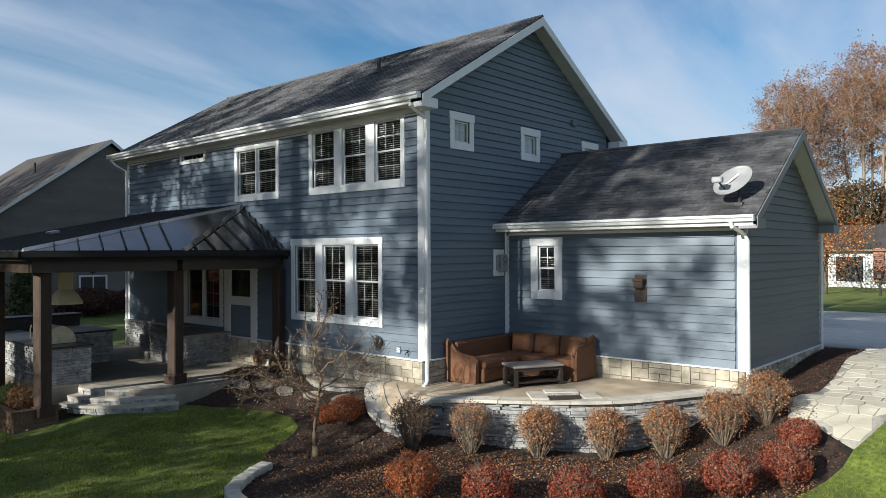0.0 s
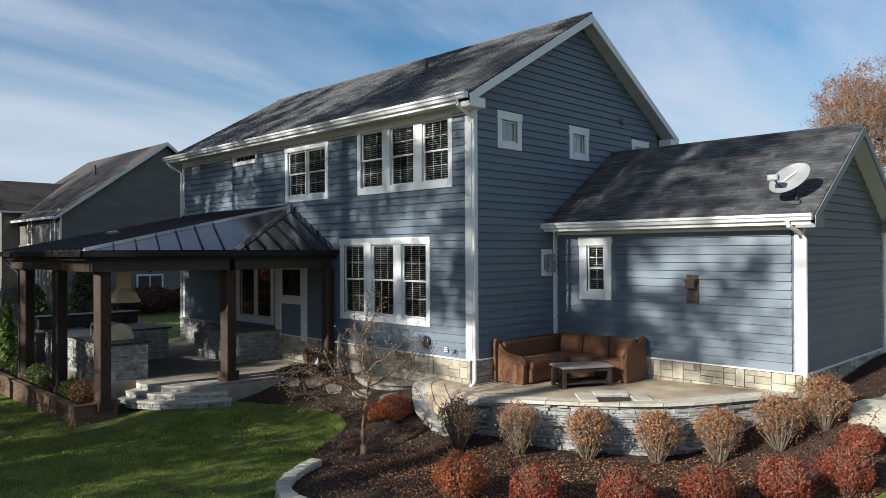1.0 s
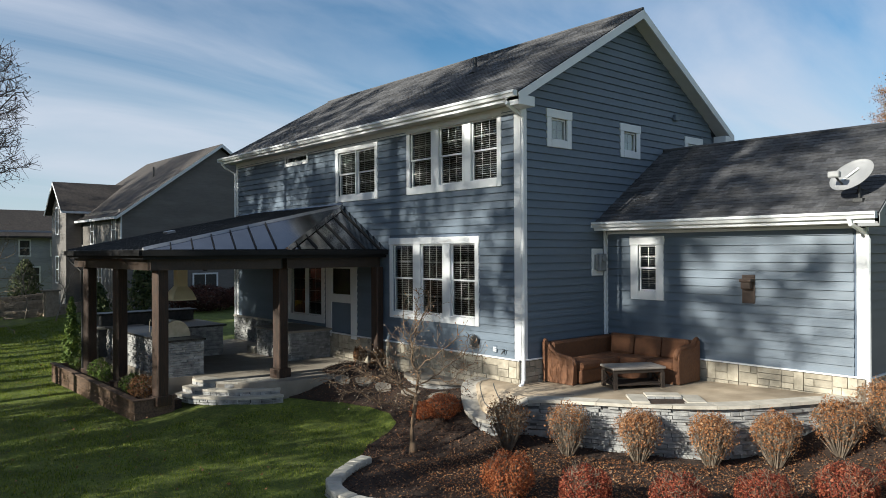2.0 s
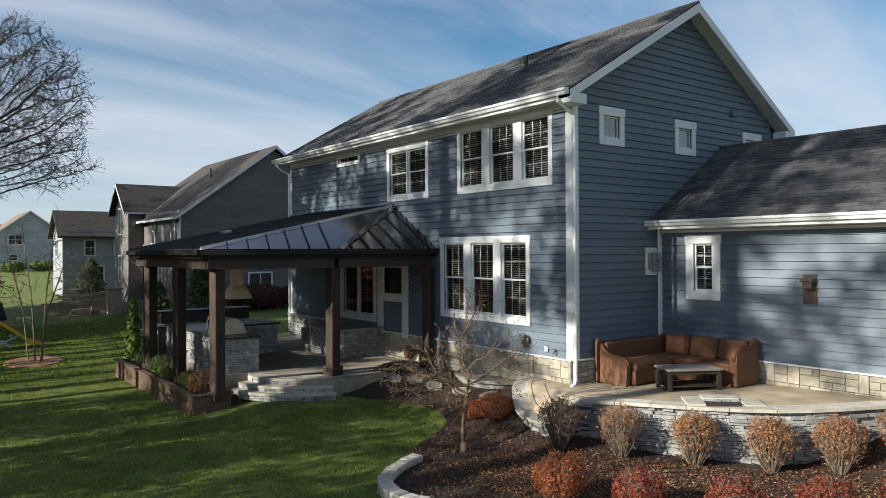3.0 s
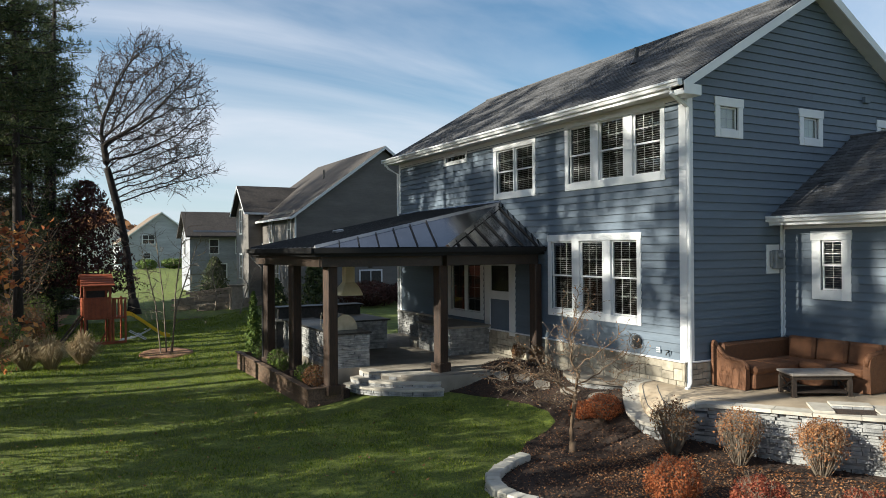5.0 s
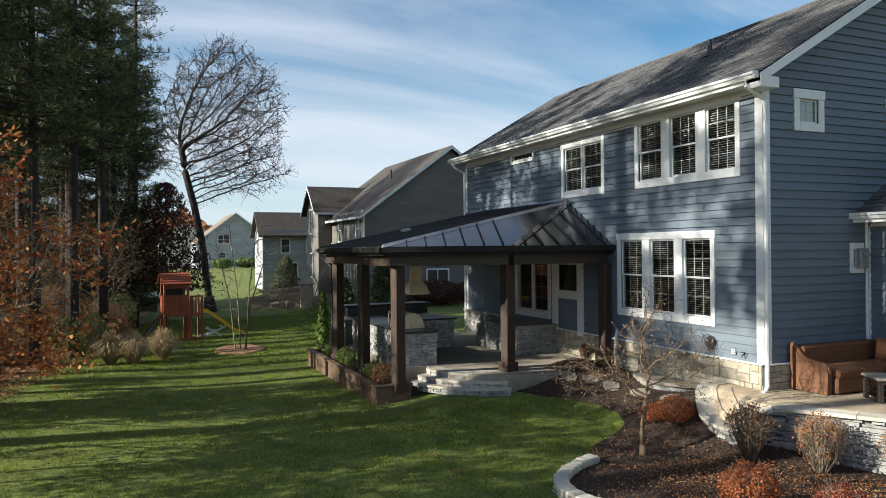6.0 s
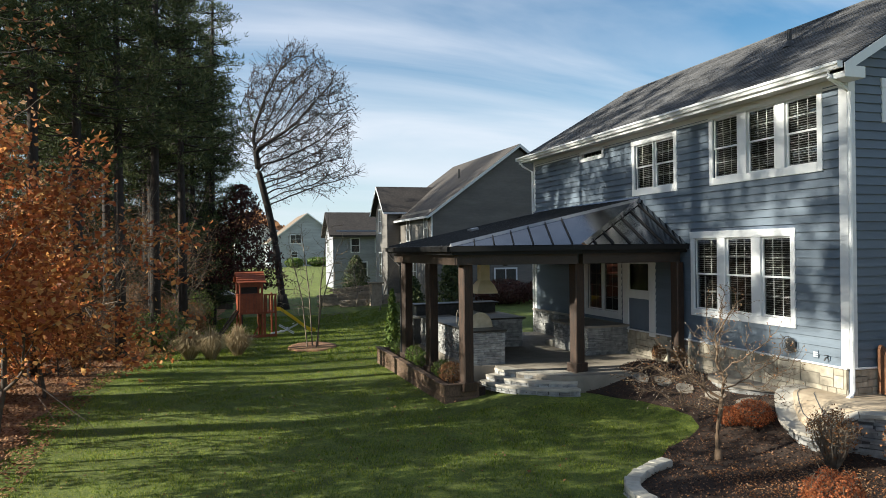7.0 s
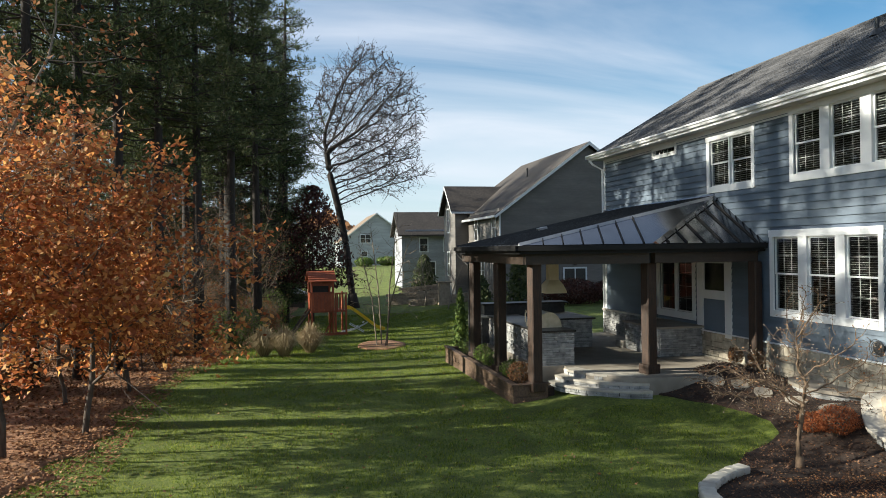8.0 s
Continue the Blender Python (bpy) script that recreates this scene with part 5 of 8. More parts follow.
# grill with a rounded steel lid
grill = empty("gas_grill", pose(-8.15, -4.5, 0.71), "built-in steel gas grill with rounded lid", "grill")
prof = [(math.cos(a) * 0.36 - 0.02, math.sin(a) * 0.43) for a in np.linspace(0, math.pi, 13)]
n = len(prof)
vs = [(x, y, z) for x in (-0.42, 0.42) for y, z in prof]
part("lid", Build().add(vs, [(i, i + 1, n + i + 1, n + i) for i in range(n - 1)] + [tuple(range(n - 1, -1, -1)), tuple(range(n, 2 * n)), (0, n, 2 * n - 1, n - 1)]), M["steel"], grill, "rounded cream-grey steel lid")
part("handle", Build().tube([(-0.3, -0.3, 0.14), (-0.3, -0.36, 0.16), (0.3, -0.36, 0.16), (0.3, -0.3, 0.14)], 0.014, 8), M["steel"], grill)
part("grill_box", Build().box(-0.45, 0.45, -0.34, 0.34, -0.12, 0.01, 0.01), M["darkmetal"], grill)
tap = empty("faucet", pose(-9.6, -4.55, 0.71), "thin chrome gooseneck faucet on the island", "faucet")
part("spout", Build().tube([(0, 0, 0), (0, 0, 0.26), (0.03, 0, 0.33), (0.09, 0, 0.34), (0.13, 0, 0.27)], 0.013, 8), M["steel"], tap)
# hood hanging over the back counter
hood = empty("range_hood", pose(-10.1, -3.5, 0), "cream range hood with square flue hanging from the pavilion roof", "range hood")
part("flue", Build().box(-0.15, 0.15, -0.15, 0.15, 1.9, 2.77, 0.008), M["hood"], hood)
vs = [(sx * q, sy * q, z) for q, z in ((0.33, 1.5), (0.33, 1.55), (0.25, 1.76), (0.15, 1.9)) for sx, sy in ((-1, -1), (1, -1), (1, 1), (-1, 1))]
fs = [(3, 2, 1, 0)] + [(i + j * 4, (i + 1) % 4 + j * 4, (i + 1) % 4 + j * 4 + 4, i + j * 4 + 4) for j in range(3) for i in range(4)]
part("canopy", Build().add(vs, fs), M["hood"], hood)
for x, y in ((-10.9, -1.9), (-8.6, -3.4)):
    lamp = empty("hanging_lantern", pose(x, y, 2.36), "small dark hanging lantern under the pavilion ceiling", "lantern", group="pavilion lanterns")
    part("cage", Build().box(-0.05, 0.05, -0.05, 0.05, 0.0, 0.15, 0.01).lathe([(0.08, 0.15), (0.02, 0.21)], 8), M["darkmetal"], lamp)
    part("rod", Build().tube([(0, 0, 0.2), (0, 0, 0.42)], 0.01, 6), M["darkmetal"], lamp)

# ---- timber planter round the pavilion's outer edge ----
planter = empty("timber_planter", None, "long weathered timber planter box with shrubs along the pavilion", "planter")
for k, zz in enumerate((-1.02, -0.74)):
    n = 4
    for i in range(n):
        x0, x1 = -13.45 + i * 7.3 / n, -13.45 + (i + 1) * 7.3 / n
        part("board", Build().box(x0 + 0.006, x1 - 0.006, -6.1, -6.0, zz, zz + 0.275, 0.012), M["planter_wood"], planter)
    part("board", Build().box(-6.15, -6.05, -6.1, -5.2, zz, zz + 0.275, 0.012), M["planter_wood"], planter)
    part("board", Build().box(-13.55, -13.45, -6.1, -5.0, zz, zz + 0.275, 0.012), M["planter_wood"], planter)
part("cap_board", Build().box(-13.6, -6.02, -6.14, -5.96, -0.465, -0.43, 0.01), M["planter_wood"], planter)
part("cap_board", Build().box(-6.19, -6.01, -5.955, -5.15, -0.465, -0.43, 0.01), M["planter_wood"], planter)
part("soil", Build().box(-13.45, -6.15, -6.0, -5.0, -1.0, -0.56), M["mulch"], planter)

# ---- patio furniture ----
sofa = empty("sectional_sofa", pose(0, 0, 0), "brown wicker sectional sofa with brown cushions in the patio corner", "sofa")


def pz(x, y):
    return patio_z(x, y)


def swept(b, prof_a, prof_b):
    n = len(prof_a)
    b.add(list(prof_a) + list(prof_b), [(i, (i + 1) % n, n + (i + 1) % n, n + i) for i in range(n)] + [tuple(range(n - 1, -1, -1)), tuple(range(n, 2 * n))])
    return b


part("base", Build().box(0.16, 1.02, 0.75, 2.85, 0.05, 0.34, 0.03).box(1.02, 2.45, 2.05, 2.85, 0.05, 0.36, 0.03), M["sofa"], sofa)
part("backrest", Build().box(0.12, 0.3, 0.7, 2.88, 0.3, 0.88, 0.05), M["sofa"], sofa, "curved wicker back")
part("backrest", Build().box(0.3, 2.5, 2.72, 2.88, 0.3, 0.93, 0.05), M["sofa"], sofa)
# scrolled arms
arm = [(0.1, 0.03), (0.93, 0.03), (0.95, 0.42), (0.93, 0.52), (0.86, 0.575), (0.6, 0.60), (0.42, 0.63), (0.3, 0.70), (0.2, 0.82), (0.13, 0.885), (0.08, 0.87)]
rim_line = [(0.09, 0.90), (0.15, 0.885), (0.21, 0.82), (0.31, 0.705), (0.43, 0.635), (0.6, 0.605), (0.85, 0.58), (0.925, 0.53), (0.95, 0.43)]
part("arm", swept(Build(), [(x, 0.58, z) for x, z in arm], [(x, 0.70, z) for x, z in arm]), M["sofa"], sofa, "scrolled wicker arm")
part("arm_roll", Build().tube([(x, 0.64, z) for x, z in rim_line], [0.055, 0.05] + [0.045] * 6 + [0.03], 10), M["sofa"], sofa, "", True)
arm_b = [(x, z + 0.14 * smooth01(0.2, 0.5, x) * smooth01(0.3, 0.5, z)) for x, z in arm]
part("arm", swept(Build(), [(2.42, 2.9 - x * 0.95, z + 0.06) for x, z in arm_b], [(2.56, 2.9 - x * 0.95, z + 0.06) for x, z in arm_b]), M["sofa"], sofa, "scrolled wicker arm")
part("arm_roll", Build().tube([(2.49, 2.9 - x * 0.95, z + 0.065 + 0.14 * smooth01(0.2, 0.5, x) * smooth01(0.3, 0.5, z)) for x, z in rim_line], [0.055, 0.05] + [0.06] * 6 + [0.03], 10), M["sofa"], sofa, "", True)
part("seat_cushion", Build().box(0.3, 1.04, 0.75, 1.42, 0.34, 0.5, 0.05), M["cushion"], sofa)
part("seat_cushion", Build().box(0.3, 1.04, 1.43, 2.1, 0.34, 0.5, 0.05), M["cushion"], sofa)
part("seat_cushion", Build().box(0.3, 1.04, 2.11, 2.72, 0.34, 0.5, 0.05), M["cushion"], sofa)
part("seat_cushion", Build().box(1.05, 1.73, 2.02, 2.72, 0.36, 0.52, 0.05), M["cushion"], sofa)
part("seat_cushion", Build().box(1.74, 2.41, 2.02, 2.72, 0.36, 0.52, 0.05), M["cushion"], sofa)
for x0, x1 in ((0.42, 1.03), (1.05, 1.73), (1.75, 2.41)):
    o = part("back_cushion", Build().box(x0, x1, -0.09, 0.09, 0.0, 0.46, 0.06), M["cushion"], sofa)
    o.matrix_basis = pose(0, 2.62, 0.49, -9)
for x, y in ((0.18, 0.62), (0.9, 0.62), (2.5, 2.1), (2.5, 2.8)):
    part("foot", Build().box(x - 0.03, x + 0.03, y - 0.03, y + 0.03, 0.0, 0.08), M["darkmetal"], sofa)

table = empty("coffee_table", pose(1.9, 1.32, pz(1.9, 1.3), 0, 0, 61), "weathered wooden coffee table with grey top and crossed ends", "table")
part("tabletop", Build().box(-0.58, 0.58, -0.33, 0.33, 0.4, 0.445, 0.012), M["tabletop"], table, "pale grey table top")
part("apron", Build().box(-0.55, 0.55, -0.29, 0.29, 0.33, 0.398), M["table"], table)
for sx in (-1, 1):
    for sy in (-1, 1):
        part("leg", Build().box(sx * 0.52 - 0.04, sx * 0.52 + 0.04, sy * 0.27 - 0.04, sy * 0.27 + 0.04, 0, 0.33, 0.006), M["table"], table)
    for a in (-1, 1):
        o = part("cross_brace", Build().box(-0.012, 0.012, -0.25, 0.25, -0.018, 0.018), M["table"], table)
        o.matrix_basis = pose(sx * 0.52, 0, 0.2, a * 26)
part("shelf", Build().box(-0.56, 0.56, -0.3, 0.3, 0.08, 0.11, 0.005), M["table"], table)

# sunken fire pit at the patio's rim, flanked by pale slabs
pit = empty("fire_pit", pose(3.33, 0.30, patio_z(3.33, 0.3), 0, 0, 44), "sunken square stone fire pit between pale slabs at the patio rim", "fire pit")
part("slab", Build().box(-0.66, -0.33, -0.18, 0.52, 0.0, 0.045, 0.01), M["cap"], pit)
part("slab", Build().box(0.33, 0.68, -0.18, 0.52, 0.0, 0.045, 0.01), M["cap"], pit)
part("slab", Build().box(-0.325, 0.325, 0.24, 0.56, 0.03, 0.075, 0.01), M["cap"], pit)
rng = random.Random(19)
for k in range(4):
    part("lining_stone", Build().box(-0.32 + k * 0.16, -0.165 + k * 0.16, 0.19 - rng.uniform(0, 0.03), 0.24, 0.02, 0.058, 0.008), M["ledge"], pit)
part("ash_bed", Build().box(-0.325, 0.325, -0.22, 0.2, 0.006, 0.024), M["mulch"], pit, "dark ash and gravel")

# ---- fittings on the walls ----
meter = empty("meter_box", pose(0.02, 2.6, 2.28, 0, 0, 90), "grey electric meter box on a white backing board", "meter box")
part("board", Build().box(-0.2, 0.22, -0.03, 0.0, 0, 0.64, 0.004), M["white"], meter)
part("case", Build().box(-0.05, 0.2, -0.16, -0.03, 0.1, 0.52, 0.02), M["grey_box"], meter)
part("dial_cover", Build().lathe([(0.08, 0.0), (0.08, 0.04), (0.06, 0.055)], 18, pose(0.07, -0.16, 0.4, 90)), M["grey_box"], meter)
part("cover", Build().box(-0.12, -0.05, -0.09, -0.03, 0.14, 0.5, 0.01), M["grey_box"], meter)

lan = empty("wall_lantern", pose(3.58, G0 - 0.02, 1.78), "bronze wall lantern on a tall bronze back plate", "wall lamp")
part("back_plate", Build().box(-0.135, 0.135, -0.03, 0.0, 0, 0.58, 0.008), M["bronze"], lan)
part("shade", Build().box(-0.1, 0.1, -0.16, -0.03, 0.3, 0.44, 0.012), M["bronze"], lan)
part("roof_cap", Build().box(-0.125, 0.125, -0.19, -0.03, 0.44, 0.5, 0.012), M["bronze"], lan)

reel = empty("hose_reel", pose(-1.4, -0.02, 0.81), "round dark wire hose hanger on the siding", "hose hanger")
b = Build()
for r in (0.17, 0.12, 0.07):
    b.tube([(r * math.cos(a), -0.1, r * math.sin(a)) for a in np.linspace(0, 6.283, 17)], 0.008, 5, False)
for a in np.linspace(0, 6.283, 9)[:-1]:
    b.tube([(0, -0.13, 0), (0.18 * math.cos(a), -0.09, 0.18 * math.sin(a))], 0.006, 5)
part("wire_basket", b, M["darkmetal"], reel)
part("drum", Build().lathe([(0.12, 0.0), (0.14, 0.05), (0.1, 0.09)], 16, pose(0, 0, 0, 90)), M["darkmetal"], reel)
box = empty("outlet_box", pose(-0.76, -0.02, 0.62), "small white vent cover on the siding", "wall vent")
part("cover", Build().box(-0.06, 0.06, -0.03, 0, 0, 0.15, 0.006), M["siding"], box)
part("louvre", Build().box(-0.05, 0.05, -0.035, -0.03, 0.02, 0.04).box(-0.05, 0.05, -0.035, -0.03, 0.06, 0.08).box(-0.05, 0.05, -0.035, -0.03, 0.1, 0.12), M["white"], box)
bib = empty("hose_bib", pose(-0.47, -0.02, 0.66), "small brass garden tap on the wall", "tap")
part("plate", Build().box(-0.05, 0.05, -0.02, 0, -0.05, 0.09, 0.004), M["siding"], bib)
part("spout", Build().tube([(0, 0, 0), (0, -0.08, 0.0), (0, -0.11, -0.05)], 0.014, 8).lathe([(0.035, 0.0), (0.035, 0.012)], 10, pose(0, -0.06, 0.04)), M["darkmetal"], bib)
gv = empty("gable_vent", pose(0.02, 6.07, 6.36, 0, 0, 90), "small blue vent hood on the gable wall", "wall vent")
part("hood_cap", Build().box(-0.1, 0.1, -0.09, 0, 0, 0.15, 0.01), M["siding"], gv)

# ---- satellite dish on the garage roof ----
fy, fx = 2.9, 5.68
fz = GEZ + (fy - GEY) * GP
dish = empty("satellite_dish", pose(fx, fy, fz), "grey oval satellite dish on a bracket on the shingle roof", "satellite dish")
axis = Vector((0.05, -0.80, 0.60)).normalized()
rot = axis.to_track_quat("Z", "Y").to_matrix().to_4x4()
dm = Matrix.Translation((-0.11, -0.02, 0.43)) @ rot @ Matrix.Rotation(radians(50), 4, "Z") @ Matrix.Diagonal((1.35, 0.94, 1, 1))
prof = [(0.30 * k / 7, 0.055 * (k / 7) ** 2) for k in range(8)] + [(0.305, 0.062), (0.30, 0.05)] + [(0.30 * k / 7, 0.055 * (k / 7) ** 2 - 0.012) for k in range(7, -1, -1)]
part("reflector", Build().lathe([(max(r, 0.001), z) for r, z in prof], 32, dm), M["dish"], dish, "pale grey oval reflector", True)
bars = Build()
for k, (u0, u1) in enumerate(((-0.12, -0.08), (-0.06, 0.14))):
    bars.box(u0, u1, 0.03, 0.075, 0.0285, 0.0325, m=dm)
part("marking", bars, M["white"], dish)
hub = Vector((-0.22, -0.06, 0.26))
tip = Vector((-0.27, -0.42, 0.45))
part("feed_arm", Build().tube([hub, (hub + tip) / 2 + Vector((0, 0, -0.02)), tip], 0.018, 8), M["darkmetal"], dish)
part("feed_horn", Build().box(-0.1, 0.1, -0.06, 0.06, -0.05, 0.06, 0.02, Matrix.Translation(tip)), M["dish"], dish)
part("mast", Build().tube([(0, 0, 0), (0.0, 0.0, 0.3), (-0.1, 0.03, 0.46), (-0.16, 0.03, 0.48)], 0.022, 8), M["darkmetal"], dish)
part("foot_plate", Build().box(-0.09, 0.09, -0.1, 0.1, -0.05, 0.03, 0.01), M["darkmetal"], dish)
part("strut", Build().tube([(0, 0, 0.22), (0.12, 0.2, 0.14)], 0.01, 6).tube([(0, 0, 0.22), (-0.12, 0.2, 0.14)], 0.01, 6), M["darkmetal"], dish)


# ---- plants ----
def limbs(rng, start, direction, length, radius, depth, spec, b, tips, lvl=0):
    """Grows one limb and its branches into the Build b; the ends and twigs go to tips."""
    n = spec.get("seg", (5, 4, 3, 3, 2))[lvl]
    p, d = Vector(start), Vector(direction).normalized()
    pts, rad = [p.copy()], [radius]
    wob = spec.get("wob", 0.16)
    up = spec.get("up", (0.02, 0.06, 0.05, 0.02, 0.0))[lvl]
    dirs = [d.copy()]
    for i in range(n):
        d = (d + Vector((rng.gauss(0, wob), rng.gauss(0, wob), rng.gauss(0, wob * 0.7) + up))).normalized()
        p = p + d * (length / n)
        pts.append(p.copy())
        dirs.append(d.copy())
        rad.append(radius * (1 - (i + 1) / n * (1 - spec.get("taper", 0.45))))
    b.tube(pts, rad, max(3, (8, 6, 4, 3, 3)[lvl] + spec.get("sides", 0)), cap=lvl == 0)
    if lvl >= depth:
        tips += [(q, dirs[i]) for i, q in enumerate(pts) if i >= len(pts) // 2]
        return
    k = spec["kids"][lvl]
    for i in range(k):
        f = spec.get("from", (0.35, 0.25, 0.2, 0.15, 0.1))[lvl]
        f = f + (1 - f) * (i + rng.random()) / k
        j = min(int(f * n), n - 1)
        fr = f * n - j
        q = pts[j].lerp(pts[j + 1], fr)
        r = mixed(rad[j], rad[j + 1], fr)
        ax = dirs[j].orthogonal().normalized()
        ax.rotate(Matrix.Rotation(rng.uniform(0, 6.283), 3, dirs[j]))
        ang = radians(rng.uniform(*spec.get("ang", (28, 62))))
        nd = dirs[j] * math.cos(ang) + ax * math.sin(ang)
        ln = length * rng.uniform(*spec.get("ratio", (0.45, 0.75))) * (1.15 - 0.5 * f)
        limbs(rng, q, nd, ln, r * rng.uniform(0.45, 0.65), depth, spec, b, tips, lvl + 1)
    if lvl < depth:
        limbs(rng, pts[-1], dirs[-1], length * 0.5, rad[-1], depth, spec, b, tips, lvl + 1)


def leaves_at(rng, tips, per, spread, size, material, name="crown", up=0.3):
    r = np.random.default_rng(rng.randrange(10 ** 6))
    T = np.array([tuple(t[0]) for t in tips])
    idx = r.integers(0, len(T), per)
    c = T[idx] + r.normal(0, spread, (per, 3))
    nm = r.normal(size=(per, 3))
    nm[:, 2] = np.abs(nm[:, 2]) + up
    s = r.uniform(size[0], size[1], per)
    return quads(name, c, nm, s, material, 1.0, r, 0.25)


def make_tree(name, m, seed, height, radius, spec, depth, bark, label, category, group="", leaf=None, direction=(0, 0, 1), stems=1):
    rng = random.Random(seed)
    t = empty(name, m, label, category, group)
    b, tips = Build(), []
    for s in range(stems):
        d = Vector(direction) + (Vector((rng.uniform(-0.16, 0.16), rng.uniform(-0.16, 0.16), 0)) if stems > 1 else Vector())
        limbs(rng, (0, 0, -0.1), d, height * (rng.uniform(0.8, 1.1) if stems > 1 else 1), radius, depth, spec, b, tips)
    part("trunk", b, bark, t, "", True)
    if leaf:
        part("crown", leaves_at(rng, [q for q in tips if q[0].z > 0.28 * height], *leaf), None, t)
    return t


def lobe(r, n, centre, radii, hollow=0.0):
    """n points inside an ellipsoid, kept out of the middle by hollow."""
    d = r.normal(size=(n, 3))
    d /= np.linalg.norm(d, axis=1)[:, None]
    return np.array(centre) + d * (hollow + (1 - hollow) * r.random((n, 1)) ** 0.45) * np.array(radii)


def grown(seed, stem, room, step, kill, reach, tip, b, jitter=0.15, power=2.35, lift=0.0, sides=5, fine=(3, 0.5)):
    """Branches that grow from a stem towards the free points of a crown, thinner at each fork; gives the twig ends."""
    r = np.random.default_rng(seed)
    P, par = [], []
    for a, c in zip(stem, stem[1:]):
        a, c = np.array(a, float), np.array(c, float)
        m = max(1, int(np.linalg.norm(c - a) / step))
        for i in range(m):
            P.append(a + (c - a) * i / m)
            par.append(len(P) - 2)
    P.append(np.array(stem[-1], float))
    par.append(len(P) - 2)
    stem_n = len(P)
    best = np.full(len(room), 1e9)
    near = np.zeros(len(room), int)
    fresh = list(range(len(P)))
    for turn in range(160):
        for i in fresh:
            d = np.linalg.norm(room - P[i], axis=1)
            s = d < best
            best[s], near[s] = d[s], i
        room, near, best = room[best > kill], near[best > kill], best[best > kill]
        pull = {}
        for k in np.nonzero(best < reach)[0]:
            pull.setdefault(int(near[k]), []).append(k)
        if not pull:
            break
        fresh = []
        for i, ks in pull.items():
            d = room[ks] - P[i]
            d = (d / np.linalg.norm(d, axis=1)[:, None]).mean(0) + r.normal(0, jitter, 3) + np.array([0, 0, lift])
            if par[i] >= 0:
                e = P[i] - P[par[i]]
                d = d + 0.45 * e / (np.linalg.norm(e) + 1e-9)
            P.append(P[i] + d / (np.linalg.norm(d) + 1e-9) * step)
            par.append(i)
            fresh.append(len(P) - 1)
        if len(P) > 9000:
            break
    n = len(P)
    kids = [[] for i in range(n)]
    load = np.zeros(n)
    for i in range(n - 1, -1, -1):
        load[i] = max(load[i], 1.0)
        if par[i] >= 0:
            kids[par[i]].append(i)
            load[par[i]] += load[i]
    rad = tip * load ** (1 / power)
    heads = [(0, -1)]
    tips = []
    while heads:
        i, root = heads.pop()
        line = ([root] if root >= 0 else []) + [i]
        while kids[i]:
            ks = sorted(kids[i], key=lambda q: -load[q])
            heads += [(q, i) for q in ks[1:]]
            i = ks[0]
            line.append(i)
        rr = [float(rad[q]) for q in line]
        if root >= 0:
            rr[0] = min(rr[0], rr[1] * 1.15)
        b.tube([P[q] for q in line], rr, 8 if rr[0] > 12 * tip else sides if rr[0] > 4 * tip else 3, False)
        e = Vector(P[line[-1]] - P[line[-2]]).normalized()
        tips.append((Vector(P[i]), e))
        for q in line[1:]:
            if q >= stem_n and load[q] < 12:
                for k in range(fine[0]):
                    o = Vector(P[q]) + Vector(r.normal(0, 0.02, 3))
                    d = (e * 0.7 + Vector(r.normal(0, 0.55, 3)) + Vector((0, 0, lift))).normalized()
                    f = fine[1] * r.uniform(0.4, 1.1)
                    m = o + d * f * 0.5 + Vector(r.normal(0, 0.06, 3)) * f
                    b.tube([o, m, o + d * f + Vector((0, 0, 0.06 * f))], [tip * 0.8, tip * 0.65, tip * 0.4], 3, False)
                    tips.append((o + d * f, d))
    return tips


def on_ground(x, y, rz=0.0, dz=0.0, s=1.0):
    m = pose(x, y, gz(x, y) + dz, 0, 0, rz)
    return m @ Matrix.Scale(s, 4) if s != 1 else m


# the great bare tree in the next garden
rng = random.Random(12)
r = np.random.default_rng(12)
bare = empty("bare_tree", on_ground(-39.5, -6.8), "tall leafless tree with dark spreading limbs", "tree")
room = np.concatenate([lobe(r, 1500, (0, 1.0, 13.0), (4.0, 4.1, 5.1), 0.25), lobe(r, 260, (0, 2.4, 9.6), (2.6, 2.9, 2.0)), lobe(r, 60, (0, -2.6, 10.4), (1.0, 0.6, 2.0))])
b = Build()
b.tube([(0, 0, -0.2), (0, -0.03, 0.5), (0.0, -0.1, 1.0)], [0.5, 0.36, 0.31], 10)
tips = grown(13, [(0, -0.05, 0.3), (0.0, -0.1, 1.0), (0.05, -0.5, 4.6), (0.0, -0.95, 6.9), (-0.05, -1.5, 9.2), (0.0, -1.75, 11.0)], room, 0.36, 0.47, 4.5, 0.019, b, 0.16, 2.38, 0.08, 5, (3, 0.85))
part("trunk", b, M["bark_dark"], bare, "", True)
part("crown", leaves_at(rng, tips, 5200, 0.06, (0.035, 0.07), M["purple_leaf"]), None, bare, "few dry leaves still clinging")
